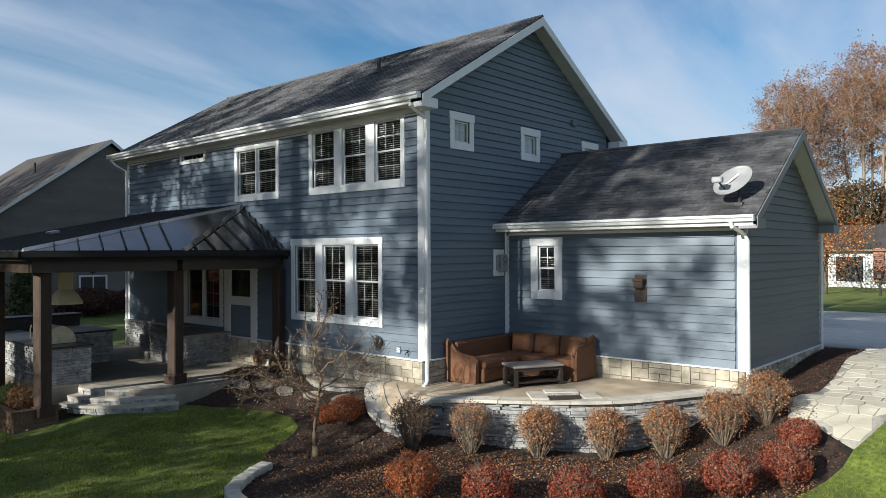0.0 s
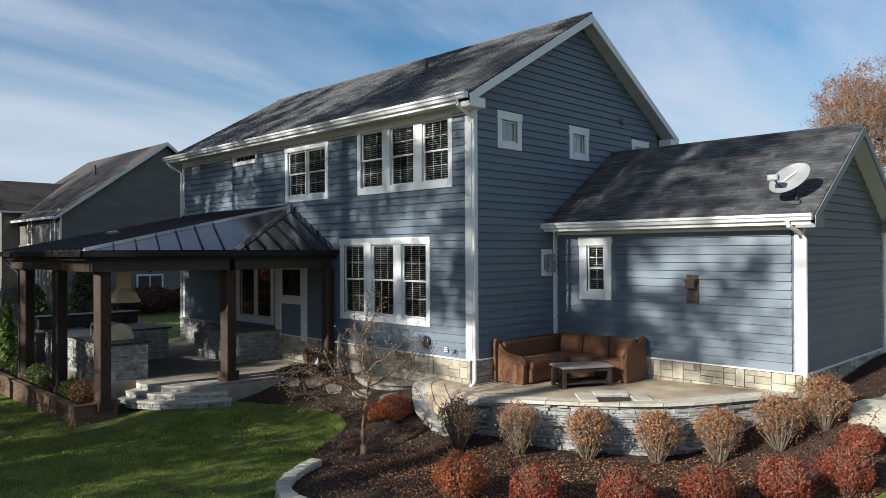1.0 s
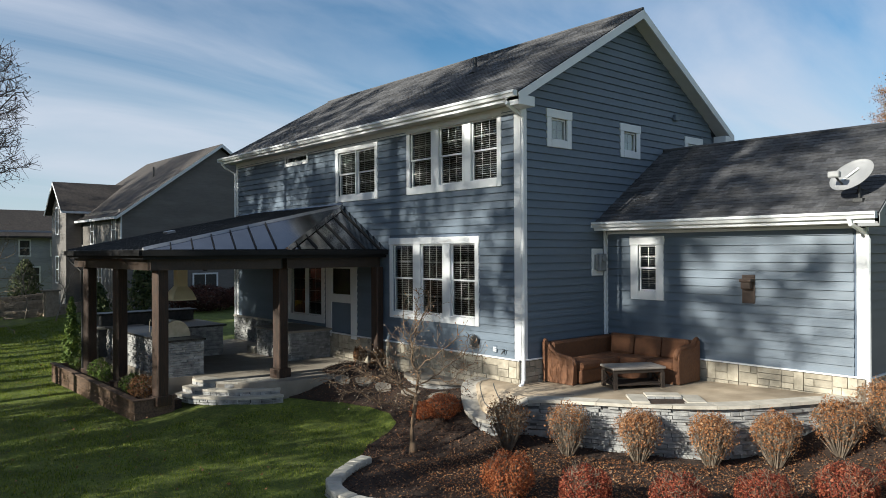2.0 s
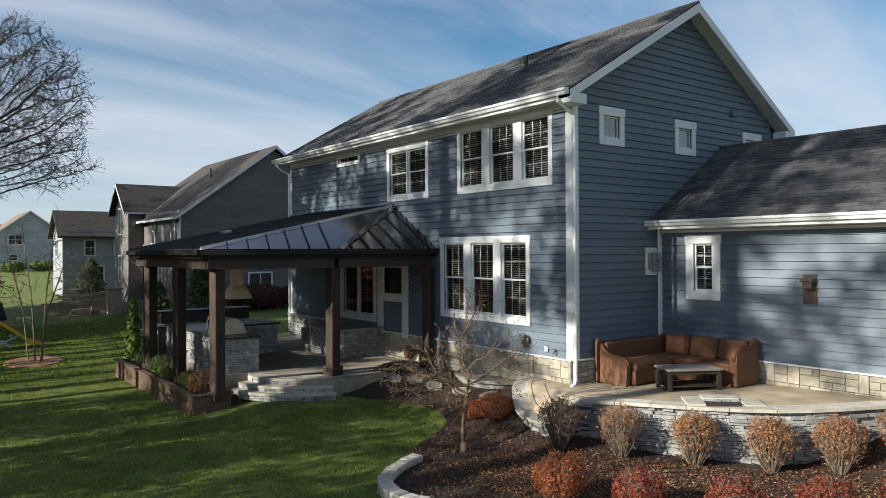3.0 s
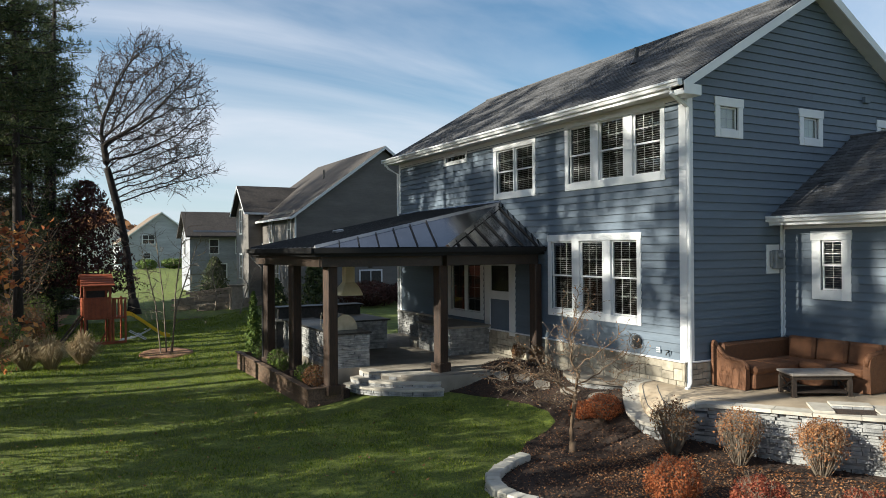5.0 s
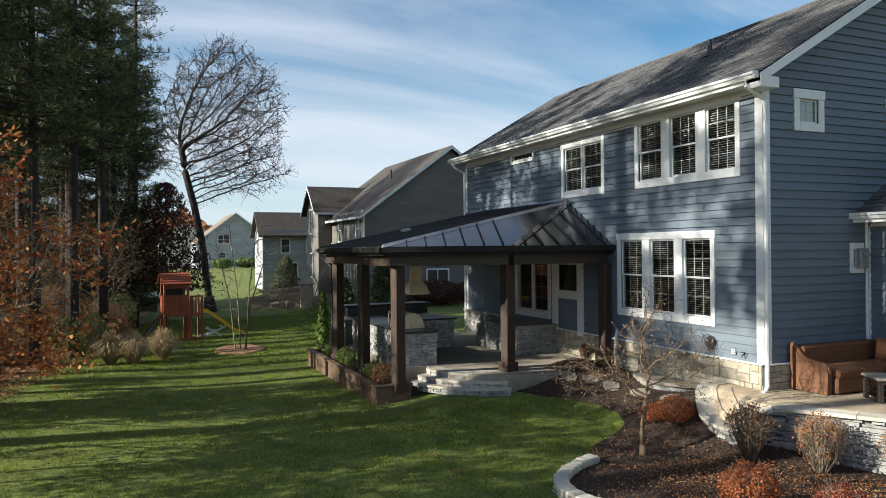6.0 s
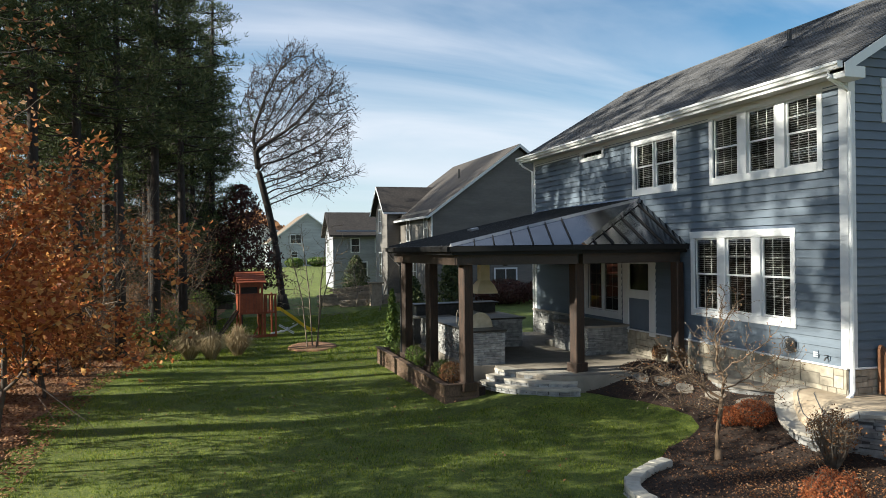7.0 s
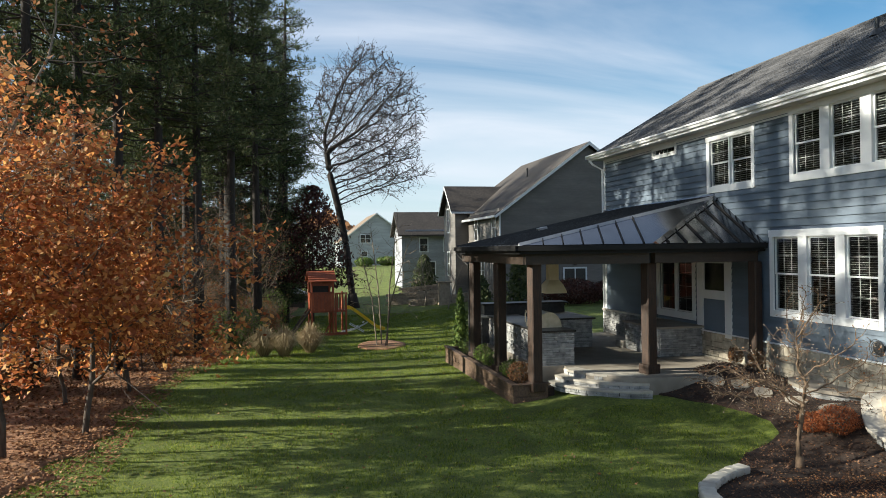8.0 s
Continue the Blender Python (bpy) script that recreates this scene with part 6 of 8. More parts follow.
# clump of young pale stems on the lawn
birch = empty("young_birch", on_ground(-19.6, -7.5), "slender leafless birch clump in a mulch ring", "tree")
for k, (x, y, lx, ly, h) in enumerate(((-0.25, 0.05, -0.5, -0.35, 5.4), (0.1, -0.2, 0.1, -0.75, 4.8), (0.05, 0.22, 0.25, 0.5, 6.0), (0.3, 0.1, 0.5, 0.95, 4.6))):
    r = np.random.default_rng(50 + k)
    room = lobe(r, 70, ((x + lx) * 1.0, (y + ly) * 1.0, 0.62 * h), (0.75, 0.75, 0.42 * h))
    b = Build()
    grown(55 + k, [(x, y, -0.1), (x + 0.3 * lx, y + 0.25 * ly, 0.4 * h), (x + lx, y + ly, 0.92 * h)], room, 0.2, 0.3, 1.1, 0.0085, b, 0.2, 2.6, 0.25, 5, (1, 0.35))
    part("stem", b, M["twig"], birch, "", True)
tagged(draped("mulch_ring", [(-19.6 + 1.5 * math.cos(a), -7.5 + 1.0 * math.sin(a)) for a in np.linspace(0, 6.283, 17)[:-1]], 0.05, M["litter_floor"]), "ring of brown mulch round the birch stems", "mulch bed", kind="structure")

# small budding tree in the bed, leaning limbs low over the lawn
rng = random.Random(35)
mag = empty("magnolia", on_ground(0.14, -3.1), "small leafless magnolia with pale crooked branches and buds", "tree")
r = np.random.default_rng(36)
across, deep = np.array((0.627, 0.779, 0)), np.array((-0.779, 0.627, 0))
up = np.array((0, 0, 1.0))
room = np.concatenate([lobe(r, n, a * across + d * deep + h * up, q) for n, a, d, h, q in (
    (150, -0.95, 0.0, 1.35, (0.85, 0.85, 0.45)), (90, -0.4, 0.1, 1.75, (0.7, 0.8, 0.6)), (110, 0.12, 0.0, 2.5, (0.45, 0.5, 0.75)), (110, 0.85, 0.1, 1.75, (0.55, 0.6, 0.65)), (40, -0.1, -0.7, 1.35, (0.6, 0.5, 0.45)))])
b = Build()
b.tube([(0, 0, -0.15), (0.0, 0.0, 0.05), (0.0, 0.0, 0.22)], [0.1, 0.074, 0.06], 8)
tips = grown(37, [(0, 0, 0.02), (-0.02, -0.01, 0.45), (0.02, 0.02, 0.8), (0.05, 0.06, 1.2)], room, 0.09, 0.17, 1.6, 0.0062, b, 0.36, 2.4, 0.10, 6, (1, 0.24))
part("trunk", b, M["magnolia_bark"], mag, "", True)
bud = Build()
for p, d in rng.sample(tips, min(len(tips), 420)):
    q = p + d * 0.035
    o = d.orthogonal().normalized() * 0.011
    o2 = d.cross(o).normalized() * 0.011
    bud.add([p, p + d * 0.02 + o, p + d * 0.02 + o2, p + d * 0.02 - o, p + d * 0.02 - o2, q + d * 0.012], [(0, 2, 1), (0, 3, 2), (0, 4, 3), (0, 1, 4), (5, 1, 2), (5, 2, 3), (5, 3, 4), (5, 4, 1)])
tagged(part("bud", bud, M["bark_pale"], mag), "furry pale buds", kind="stuff")
tagged(part("dry_leaf", leaves_at(rng, tips, 330, 0.04, (0.012, 0.026), M["tan_leaf"]), None, mag), "few dry tan leaves", kind="stuff")


def shrub(name, m, seed, w, h, stems, nleaf, leaf_mat, size, label, group, low=0.35, stem_mat=None, shell=0.65, round_=0.5, vase=0.0):
    """A clipped twiggy shrub: fanned stems, and small leaves mostly on its outside."""
    rng = random.Random(seed)
    r = np.random.default_rng(seed)
    t = empty(name, m, label, "shrub", group)
    b = Build()
    for i in range(stems):
        a, s = rng.uniform(0, 6.283), math.sqrt(rng.random())
        top = Vector((s * w * 0.48 * math.cos(a), s * w * 0.48 * math.sin(a), h * (0.72 + 0.26 * (1 - s * s))))
        p0 = Vector((0.05 * math.cos(a), 0.05 * math.sin(a), -0.04))
        mid = p0.lerp(top, 0.5) + Vector((rng.gauss(0, 0.03), rng.gauss(0, 0.03), -0.02))
        b.tube([p0, mid, top], [0.008, 0.005, 0.002], 3, False)
        for k in range(5):
            q = mid.lerp(top, rng.random())
            e = q + Vector((rng.gauss(0, 0.07), rng.gauss(0, 0.07), rng.uniform(0.02, 0.14))) * (w / 0.8)
            b.tube([q, e], [0.0035, 0.0015], 3, False)
    part("stem_tangle", b, stem_mat or M["twig"], t)
    n = nleaf
    d = r.normal(size=(n, 3))
    d /= np.linalg.norm(d, axis=1)[:, None]
    rad = 1 - (1 - shell) * r.random(n) ** 2
    c = d * rad[:, None] * np.array([w / 2, w / 2, h / 2]) * (1 + 0.15 * np.sin(7 * d[:, :1] + seed) * np.cos(5 * d[:, 1:2] + seed * 2))
    c[:, 2] += h / 2
    c[:, :2] *= (1 - vase * np.clip(1 - c[:, 2:3] / (0.7 * h), 0, 1)) * (1 + 0.12 * vase * r.normal(size=(n, 1)))
    c[:, 2] += vase * 0.10 * np.abs(r.normal(size=n)) * (c[:, 2] > 0.6 * h)
    lowm = (c[:, 2] / h) > low * r.random(n) ** round_
    c = c[lowm]
    nm = d[lowm] + r.normal(0, 0.6, (len(c), 3))
    part("foliage", quads("foliage", c, nm, r.uniform(size[0], size[1], len(c)), leaf_mat, 1.0, r, 0.3), None, t)
    return t


hedge = [(1.36, -1.84, 0.84, 0.92), (2.24, -1.2, 0.84, 0.92), (3.30, -0.55, 0.84, 0.9), (4.26, 0.18, 0.84, 0.9), (5.03, 0.95, 0.88, 0.92), (5.8, 1.66, 0.98, 0.94), (6.3, 2.35, 1.0, 0.92)]
for k, (x, y, w, h) in enumerate(hedge):
    bare = k < 2
    shrub("hedge_shrub", on_ground(x, y, k * 50), 40 + k, w, h, 150, 3200 if bare else 6200, M["rust"] if k == 0 else M["tan_leaf"], (0.0125, 0.025), "rounded twiggy shrub with small brown leaves" if bare else "rounded twiggy shrub with tan-orange autumn leaves", "shrubs along the retaining wall", low=0.85, round_=0.42, vase=0.42)
red = [(3.08, -3.6, 0.78, 0.74, 0), (4.08, -3.05, 0.76, 0.64, 1), (5.15, -2.35, 0.8, 0.64, 1), (5.95, -1.4, 0.8, 0.66, 1), (6.6, -0.35, 0.82, 0.72, 1), (7.12, 0.75, 0.82, 0.74, 2), (7.02, 1.85, 0.66, 0.52, 1)]
for k, (x, y, w, h, c) in enumerate(red):
    shrub("barberry", on_ground(x, y, k * 77), 60 + k, w, h, 60, 5600, (M["orange_leaf"], M["red_leaf"], M["red_leaf"])[c], (0.011, 0.022), ("round orange-red barberry shrub in the mulch", "round dark red barberry shrub in the mulch", "round red barberry shrub in the mulch")[c], "barberries in the bed", low=0.3)
shrub("spirea", on_ground(-0.62, -1.7), 81, 0.78, 0.52, 40, 3600, M["orange_leaf"], (0.012, 0.022), "low orange spirea shrub beside the stepping stones", "low shrubs", low=0.2)
shrub("spirea", on_ground(-1.1, -1.85), 82, 0.55, 0.4, 30, 2000, M["orange_leaf"], (0.012, 0.022), "low tan spirea shrub beside the stepping stones", "low shrubs", low=0.2)
for k, (x, w, h) in enumerate(((-5.4, 0.36, 0.5), (-4.55, 0.4, 0.55))):
    shrub("ninebark", on_ground(x, -0.5), 90 + k, w, h, 40, 1500, M["rust"], (0.012, 0.024), "small rust-brown shrub against the house wall", "wall shrubs", low=0.4)
for k, (x, w, h, mt) in enumerate(((-6.9, 0.7, 0.55, "rust"), (-7.6, 0.6, 0.5, "cedar"), (-9.6, 0.6, 0.45, "cedar"), (-10.4, 0.55, 0.55, "cedar"), (-12.4, 0.6, 0.5, "cedar"))):
    shrub("planter_shrub", pose(x, -5.62, -0.57), 100 + k, w, h, 24, 1200, M[mt], (0.015, 0.03), "small shrub in the timber planter", "planter shrubs", low=0.2)


def cone_tree(name, m, seed, w, h, n, material, size, label, category="conifer", lift=0.0):
    r = np.random.default_rng(seed)
    t = empty(name, m, label, category)
    part("trunk", Build().tube([(0, 0, -0.1), (0, 0, h * 0.9)], [0.06, 0.01], 6), M["bark_dark"], t)
    z = r.random(n) ** 1.3
    a = r.uniform(0, 6.283, n)
    rad = (w / 2) * np.clip(1.02 - z, 0, 1) ** 0.55 * (0.45 + 0.55 * r.random(n) ** 0.5) * (1 + 0.22 * np.sin(a * 4 + z * 31) + 0.16 * np.sin(a * 9 - z * 47))
    c = np.stack([rad * np.cos(a), rad * np.sin(a), lift + z * (h - lift)], 1)
    nm = np.stack([np.cos(a), np.sin(a), 0.5 * np.ones(n)], 1) + r.normal(0, 0.5, (n, 3))
    part("crown", quads("crown", c, nm, r.uniform(*size, n), material, 1.0, r, 0.2), None, t)
    return t


cone_tree("arborvitae", on_ground(-13.75, -5.5), 3, 0.55, 2.5, 3500, M["cedar"], (0.03, 0.06), "narrow bright green arborvitae beside the pavilion")
cone_tree("spruce", on_ground(-41.5, -1.4), 4, 2.2, 3.3, 3500, M["needles"], (0.06, 0.12), "dark dwarf spruce by the neighbour's terrace")
cone_tree("spruce", on_ground(-19.5, -1.4), 6, 1.7, 3.6, 3500, M["needles"], (0.05, 0.1), "dark conical evergreen behind the pavilion")
cone_tree("spruce", on_ground(-20.5, -2.9), 7, 1.5, 2.6, 3000, M["needles"], (0.05, 0.1), "dark conical evergreen behind the pavilion")

# pampas grass at the edge of the wood
for k, (x, y, w) in enumerate(((-17.9, -12.25, 1.15), (-17.6, -11.5, 1.05), (-18.6, -10.5, 1.2))):
    r = np.random.default_rng(200 + k)
    g = empty("ornamental_grass", on_ground(x, y), "clump of dry straw-coloured ornamental grass", "grass clump", "dry grasses")
    n = 900
    a, ln = r.uniform(0, 6.283, n), r.uniform(0.65, 1.45, n)
    out = r.uniform(0.05, 0.75, n) * w
    base = np.stack([0.15 * np.cos(a) * r.random(n), 0.15 * np.sin(a) * r.random(n), np.zeros(n)], 1)
    mid = base + np.stack([out * 0.55 * np.cos(a), out * 0.55 * np.sin(a), ln * (0.8 - 0.25 * out)], 1)
    end = base + np.stack([out * np.cos(a), out * np.sin(a), ln * (1.0 - 0.75 * out / w)], 1)
    side = np.stack([-np.sin(a), np.cos(a), np.zeros(n)], 1) * 0.012
    V = np.stack([base - side, base + side, mid + side, mid - side, end], 1).reshape(-1, 3)
    F = [f for i in range(n) for f in ((5 * i, 5 * i + 1, 5 * i + 2, 5 * i + 3), (5 * i + 3, 5 * i + 2, 5 * i + 4))]
    part("blades", mesh_of("blades", V, F, M["straw"]), None, g)


# ---- the wood along the lawn ----
def pine_meshes(seed, height, first, reach, ntuft):
    rng = random.Random(seed)
    r = np.random.default_rng(seed)
    b = Build()
    lean = (rng.uniform(-0.3, 0.3), rng.uniform(-0.3, 0.3))
    b.tube([(lean[0] * f * f, lean[1] * f * f, -0.2 + (height + 0.2) * f) for f in (0, 0.25, 0.5, 0.75, 1)], [0.21, 0.18, 0.14, 0.09, 0.02], 8)
    C, N = [], []
    z = first
    while z < height:
        f = (z - first) / (height - first)
        for k in range(rng.choice((3, 4, 5))):
            a = rng.uniform(0, 6.283)
            L = reach * (1 - f) ** 0.7 * rng.uniform(0.6, 1.1) * (0.35 + 0.65 * min(1, f * 4 + 0.3)) + 0.3
            p0 = Vector((lean[0] * (z / height) ** 2, lean[1] * (z / height) ** 2, z))
            p1 = p0 + Vector((math.cos(a) * L, math.sin(a) * L, L * rng.uniform(-0.15, 0.3)))
            mid = p0.lerp(p1, 0.5) + Vector((0, 0, -0.08 * L))
            b.tube([p0, mid, p1], [0.035, 0.022, 0.008], 4, False)
            m = max(3, int(ntuft * L))
            for i in range(m):
                u = 0.3 + 0.7 * (i + rng.random()) / m
                q = (p0.lerp(mid, u * 2) if u < 0.5 else mid.lerp(p1, u * 2 - 1))
                C.append(tuple(q + Vector((rng.gauss(0, 0.16), rng.gauss(0, 0.16), rng.gauss(0.05, 0.10)))))
        z += rng.uniform(0.28, 0.5)
    # dead stubs on the bare lower stem
    z = 1.0
    while z < first:
        a = rng.uniform(0, 6.283)
        L = rng.uniform(0.5, 2.1)
        p0, p1 = Vector((0, 0, z)), Vector((math.cos(a) * L, math.sin(a) * L, z + rng.uniform(-0.45, 0.3)))
        b.tube([p0, p1], [0.018, 0.004], 3, False)
        for k in range(3):
            q = p0.lerp(p1, rng.uniform(0.35, 0.95))
            b.tube([q, q + Vector((rng.gauss(0, 0.3), rng.gauss(0, 0.3), rng.uniform(-0.35, 0.15)))], [0.008, 0.003], 3, False)
        z += rng.uniform(0.14, 0.36)
    C = np.array(C)
    per = 11
    n = len(C) * per
    d = r.normal(size=(n, 3)) + np.array([0, 0, 0.35])
    d /= np.linalg.norm(d, axis=1)[:, None]
    w = np.cross(d, r.normal(size=(n, 3)))
    w *= (r.uniform(0.014, 0.024, n) / (np.linalg.norm(w, axis=1) + 1e-9))[:, None]
    c = np.repeat(C, per, 0) + r.normal(0, 0.05, (n, 3))
    L = r.uniform(0.14, 0.30, n)[:, None]
    v = np.stack([c, c + d * L * 0.55 + w, c + d * L, c + d * L * 0.55 - w], 1).reshape(-1, 3)
    crown = mesh_of("crown", [], [], M["needles"])
    crown.vertices.add(4 * n)
    crown.vertices.foreach_set("co", v.reshape(-1).astype(np.float32))
    crown.loops.add(4 * n)
    crown.loops.foreach_set("vertex_index", np.arange(4 * n, dtype=np.int32))
    crown.polygons.add(n)
    crown.polygons.foreach_set("loop_start", np.arange(0, 4 * n, 4, dtype=np.int32))
    crown.update(calc_edges=True)
    return b.mesh("trunk", M["bark_dark"], True), crown


pines = []
PINES = ((18.5, 7.8, 2.8, 6.5), (17.0, 7.0, 3.0, 6.5), (20.0, 8.8, 2.6, 6.0), (17.5, 0.8, 3.1, 6.5))
for k, (hh, first, reach, nt) in enumerate(PINES):
    tr, cr = pine_meshes(300 + k, hh, first, reach, nt)
    t = empty("pine", pose(0, 0, 0), "tall dark green pine boughed almost to the ground" if k == 3 else "tall dark green pine with a bare grey stem", "pine tree", "pines of the wood")
    part("trunk", tr, None, t)
    part("crown", cr, None, t)
    pines.append(t)
rng = random.Random(77)
front = [(-23.4, -13.9), (-22.0, -12.6), (-20.4, -13.6), (-17.9, -14.6), (-16.0, -15.7), (-14.1, -16.6), (-12.2, -17.3), (-10.7, -18.1)]
back_row = [(-30.6, -11.4), (-28.7, -12.7), (-26.9, -14.4), (-25.0, -15.9), (-22.2, -16.8), (-20.3, -17.9), (-18.4, -18.9), (-16.3, -19.9), (-14.2, -20.7)]
spots = front + back_row
for k, (x, y) in enumerate(spots):
    m = on_ground(x, y, rng.uniform(0, 360))
    if k < 3:
        pines[k].matrix_basis = m
    else:
        copy_thing(pines[k % 3], m)
# boughed to the ground: at the row's end, and closing the wood behind
low = [(-33.5, -11.7), (-31.5, -14.8), (-33.5, -18.0), (-29.5, -19.6), (-29.6, -15.8), (-29.4, -12.3), (-28.8, -18.8), (-31.5, -22.5), (-35.5, -26.5), (-38.5, -17.5), (-40.5, -21.0), (-36.0, -13.4), (-42.0, -26.5), (-36.0, -22.5), (-46, -15.5), (-48, -19.0), (-47, -22.5), (-50, -26.5), (-48, -30.5), (-51, -35.0), (-44, -34.0), (-38, -31.0), (-37.0, -11.5)]
for k, (x, y) in enumerate(low):
    m = on_ground(x, y, rng.uniform(0, 360), 0, rng.uniform(0.9, 1.15))
    if k == 0:
        pines[3].matrix_basis = m
    else:
        copy_thing(pines[3], m)
# a few taller ones stand farther back, towards the sun
for k, x, y, sc, turn in ((0, -1.3, -25.0, 1.6, 0), (2, -7.4, -26.0, 1.5, 61), (2, 11.5, -27.0, 1.3, 122), (2, -1.6, -28.5, 1.62, 183), (1, -7.8, -27.5, 1.6, 240), (0, -10.9, -23.5, 0.9, 75)):
    copy_thing(pines[k], on_ground(x, y, turn, 0, sc))

# bare and rusty broadleaved trees at the wood's edge
oak_spec = dict(kids=(7, 6, 5), ratio=(0.5, 0.8), wob=0.13, ang=(35, 75), seg=(6, 5, 4, 3, 2), up=(0.02, 0.03, 0.02, 0, 0))
oaks = []
for k, (hh, nl) in enumerate(((3.4, 9000), (2.8, 7500), (4.4, 6000))):
    oaks.append(make_tree("young_oak", pose(0, 0, 0), 400 + k, hh, 0.06, dict(oak_spec, **{"from": (0.22, 0.2, 0.15, 0.1, 0.1)}), 3, M["bark"], "young oak holding orange-brown autumn leaves", "oak tree", "oaks at the wood's edge", leaf=(nl, 0.13, (0.042, 0.082), M["oak"])))
for k, (x, y, s) in enumerate(((-5.4, -15.5, 1.1), (-9.9, -15.5, 0.85), (-3.6, -16.4, 1.1), (-8.2, -16.6, 0.8), (-13.8, -15.9, 0.6), (1.2, -18.2, 0.8), (5.2, -18.6, 0.7), (-8.6, -24.0, 1.4), (0.6, -20.5, 1.0))):
    m = on_ground(x, y, k * 47, 0, s)
    if k < 3:
        oaks[k].matrix_basis = m
    else:
        copy_thing(oaks[k % 3], m)
gold = make_tree("golden_tree", on_ground(-4.4, -17.2), 431, 6.4, 0.06, dict(kids=(12, 7, 5), ratio=(0.3, 0.5), wob=0.12, ang=(40, 80), seg=(7, 5, 4, 3, 2), up=(0.02, 0.02, 0.02, 0, 0), **{"from": (0.35, 0.2, 0.15, 0.1, 0.1)}), 3, M["bark_pale"], "slender pale-stemmed tree with thin golden-brown leaves", "tree", leaf=(4200, 0.2, (0.035, 0.07), M["tan_leaf"]))
copy_thing(gold, on_ground(-7.6, -18.0, 130, 0, 0.95))
thin = []
for k in range(3):
    thin.append(make_tree("bare_sapling", pose(0, 0, 0), 500 + k, 3.0 + k * 0.6, 0.04, dict(kids=(9, 6, 4), ratio=(0.4, 0.75), wob=0.14, ang=(30, 70), seg=(6, 4, 3, 2, 2)), 3, M["twig"], "leafless sapling with pale tangled twigs", "sapling", "saplings in the undergrowth", leaf=(600, 0.12, (0.02, 0.045), M["rust"])))
rng = random.Random(501)
sap = [(-12.4, -16.2), (-14.3, -17.1), (-2.2, -17.6), (3.4, -17.4), (-15.8, -15.6), (-22.4, -13.4), (-24.2, -12.6), (-16.0, -17.3), (-18.8, -16.2), (-20.8, -15.4), (-22.6, -14.6), (-25.0, -13.6), (-21.2, -18.6), (-17.5, -19.6)]
for k, (x, y) in enumerate(sap):
    m = on_ground(x + rng.uniform(-0.3, 0.3), y + rng.uniform(-0.3, 0.3), rng.uniform(0, 360), 0, rng.uniform(0.85, 1.3))
    if k < 3:
        thin[k].matrix_basis = m
    else:
        copy_thing(thin[k % 3], m)
cone_tree("dark_cypress", on_ground(-30.2, -9.9), 9, 4.6, 7.6, 6500, M["purple_leaf"], (0.05, 0.11), "dark red-brown conifer at the wood's edge", lift=2.0)
for k, (x, y, w, h) in enumerate(((-20.5, -13.4, 2.2, 1.7), (-22.8, -12.7, 2.4, 1.9), (-24.8, -12.2, 2.0, 2.2), (-18.4, -15.6, 1.8, 0.9), (-28.4, -13.2, 2.2, 1.8), (-15.3, -18.2, 2.0, 0.9), (-12.0, -19.0, 2.0, 0.8), (-18.2, -18.6, 2.4, 1.2), (-22.4, -15.6, 2.6, 2.3), (-9.8, -18.8, 2.0, 0.8), (-24.5, -14.4, 2.6, 2.6))):
    shrub("understorey_bush", on_ground(x, y), 520 + k, w, h, 90, 2600, M["rust"] if k % 2 or k > 4 else M["cedar"], (0.025, 0.05), "tangled undergrowth bush, brown and olive", "undergrowth", low=0.1)

# thickets deeper in the wood, below the pines' crowns
thick = []
for k in range(2):
    r = np.random.default_rng(800 + k)
    rg = random.Random(800 + k)
    t = empty("thicket", pose(0, 0, 0), "dense brown and olive thicket deep in the wood", "thicket", "thickets in the wood")
    b = Build()
    for i in range(26):
        a, q = rg.uniform(0, 6.283), rg.uniform(0.2, 2.4)
        b.tube([(q * math.cos(a), q * math.sin(a), -0.1), (q * math.cos(a) * 1.1 + rg.gauss(0, 0.3), q * math.sin(a) * 1.1 + rg.gauss(0, 0.3), 3.0), (q * math.cos(a) * 1.2 + rg.gauss(0, 0.5), q * math.sin(a) * 1.2 + rg.gauss(0, 0.5), rg.uniform(4.5, 6.6))], [0.06, 0.04, 0.01], 4, False)
    tagged(part("stem_tangle", b, M["bark"], t), "thin bare stems", kind="stuff")
    n = 5200
    a, q, z = r.uniform(0, 6.283, n), 2.7 * np.sqrt(r.random(n)), 6.5 * r.random(n) ** 0.8
    q = q * (1.05 - 0.5 * (z / 6.5) ** 2)
    c = np.stack([q * np.cos(a), q * np.sin(a), z], 1) + r.normal(0, 0.2, (n, 3))
    part("foliage", quads("foliage", c, r.normal(size=(n, 3)), r.uniform(0.06, 0.15, n), M["thicket"], 1.0, r, 0.3), None, t)
    thick.append(t)
rng = random.Random(811)
k = 0
for i in range(5, 15):
    x = -62 + i * 2.75 + rng.uniform(-1, 1)
    y = -30.5 + rng.uniform(-2.0, 2.0) + (0.62 * (-22 - x) if x < -22 else 0)
    m = on_ground(x, y, rng.uniform(0, 360), 0, rng.uniform(0.85, 1.12))
    if k < 2:
        thick[k].matrix_basis = m
    else:
        copy_thing(thick[k % 2], m)
    k += 1

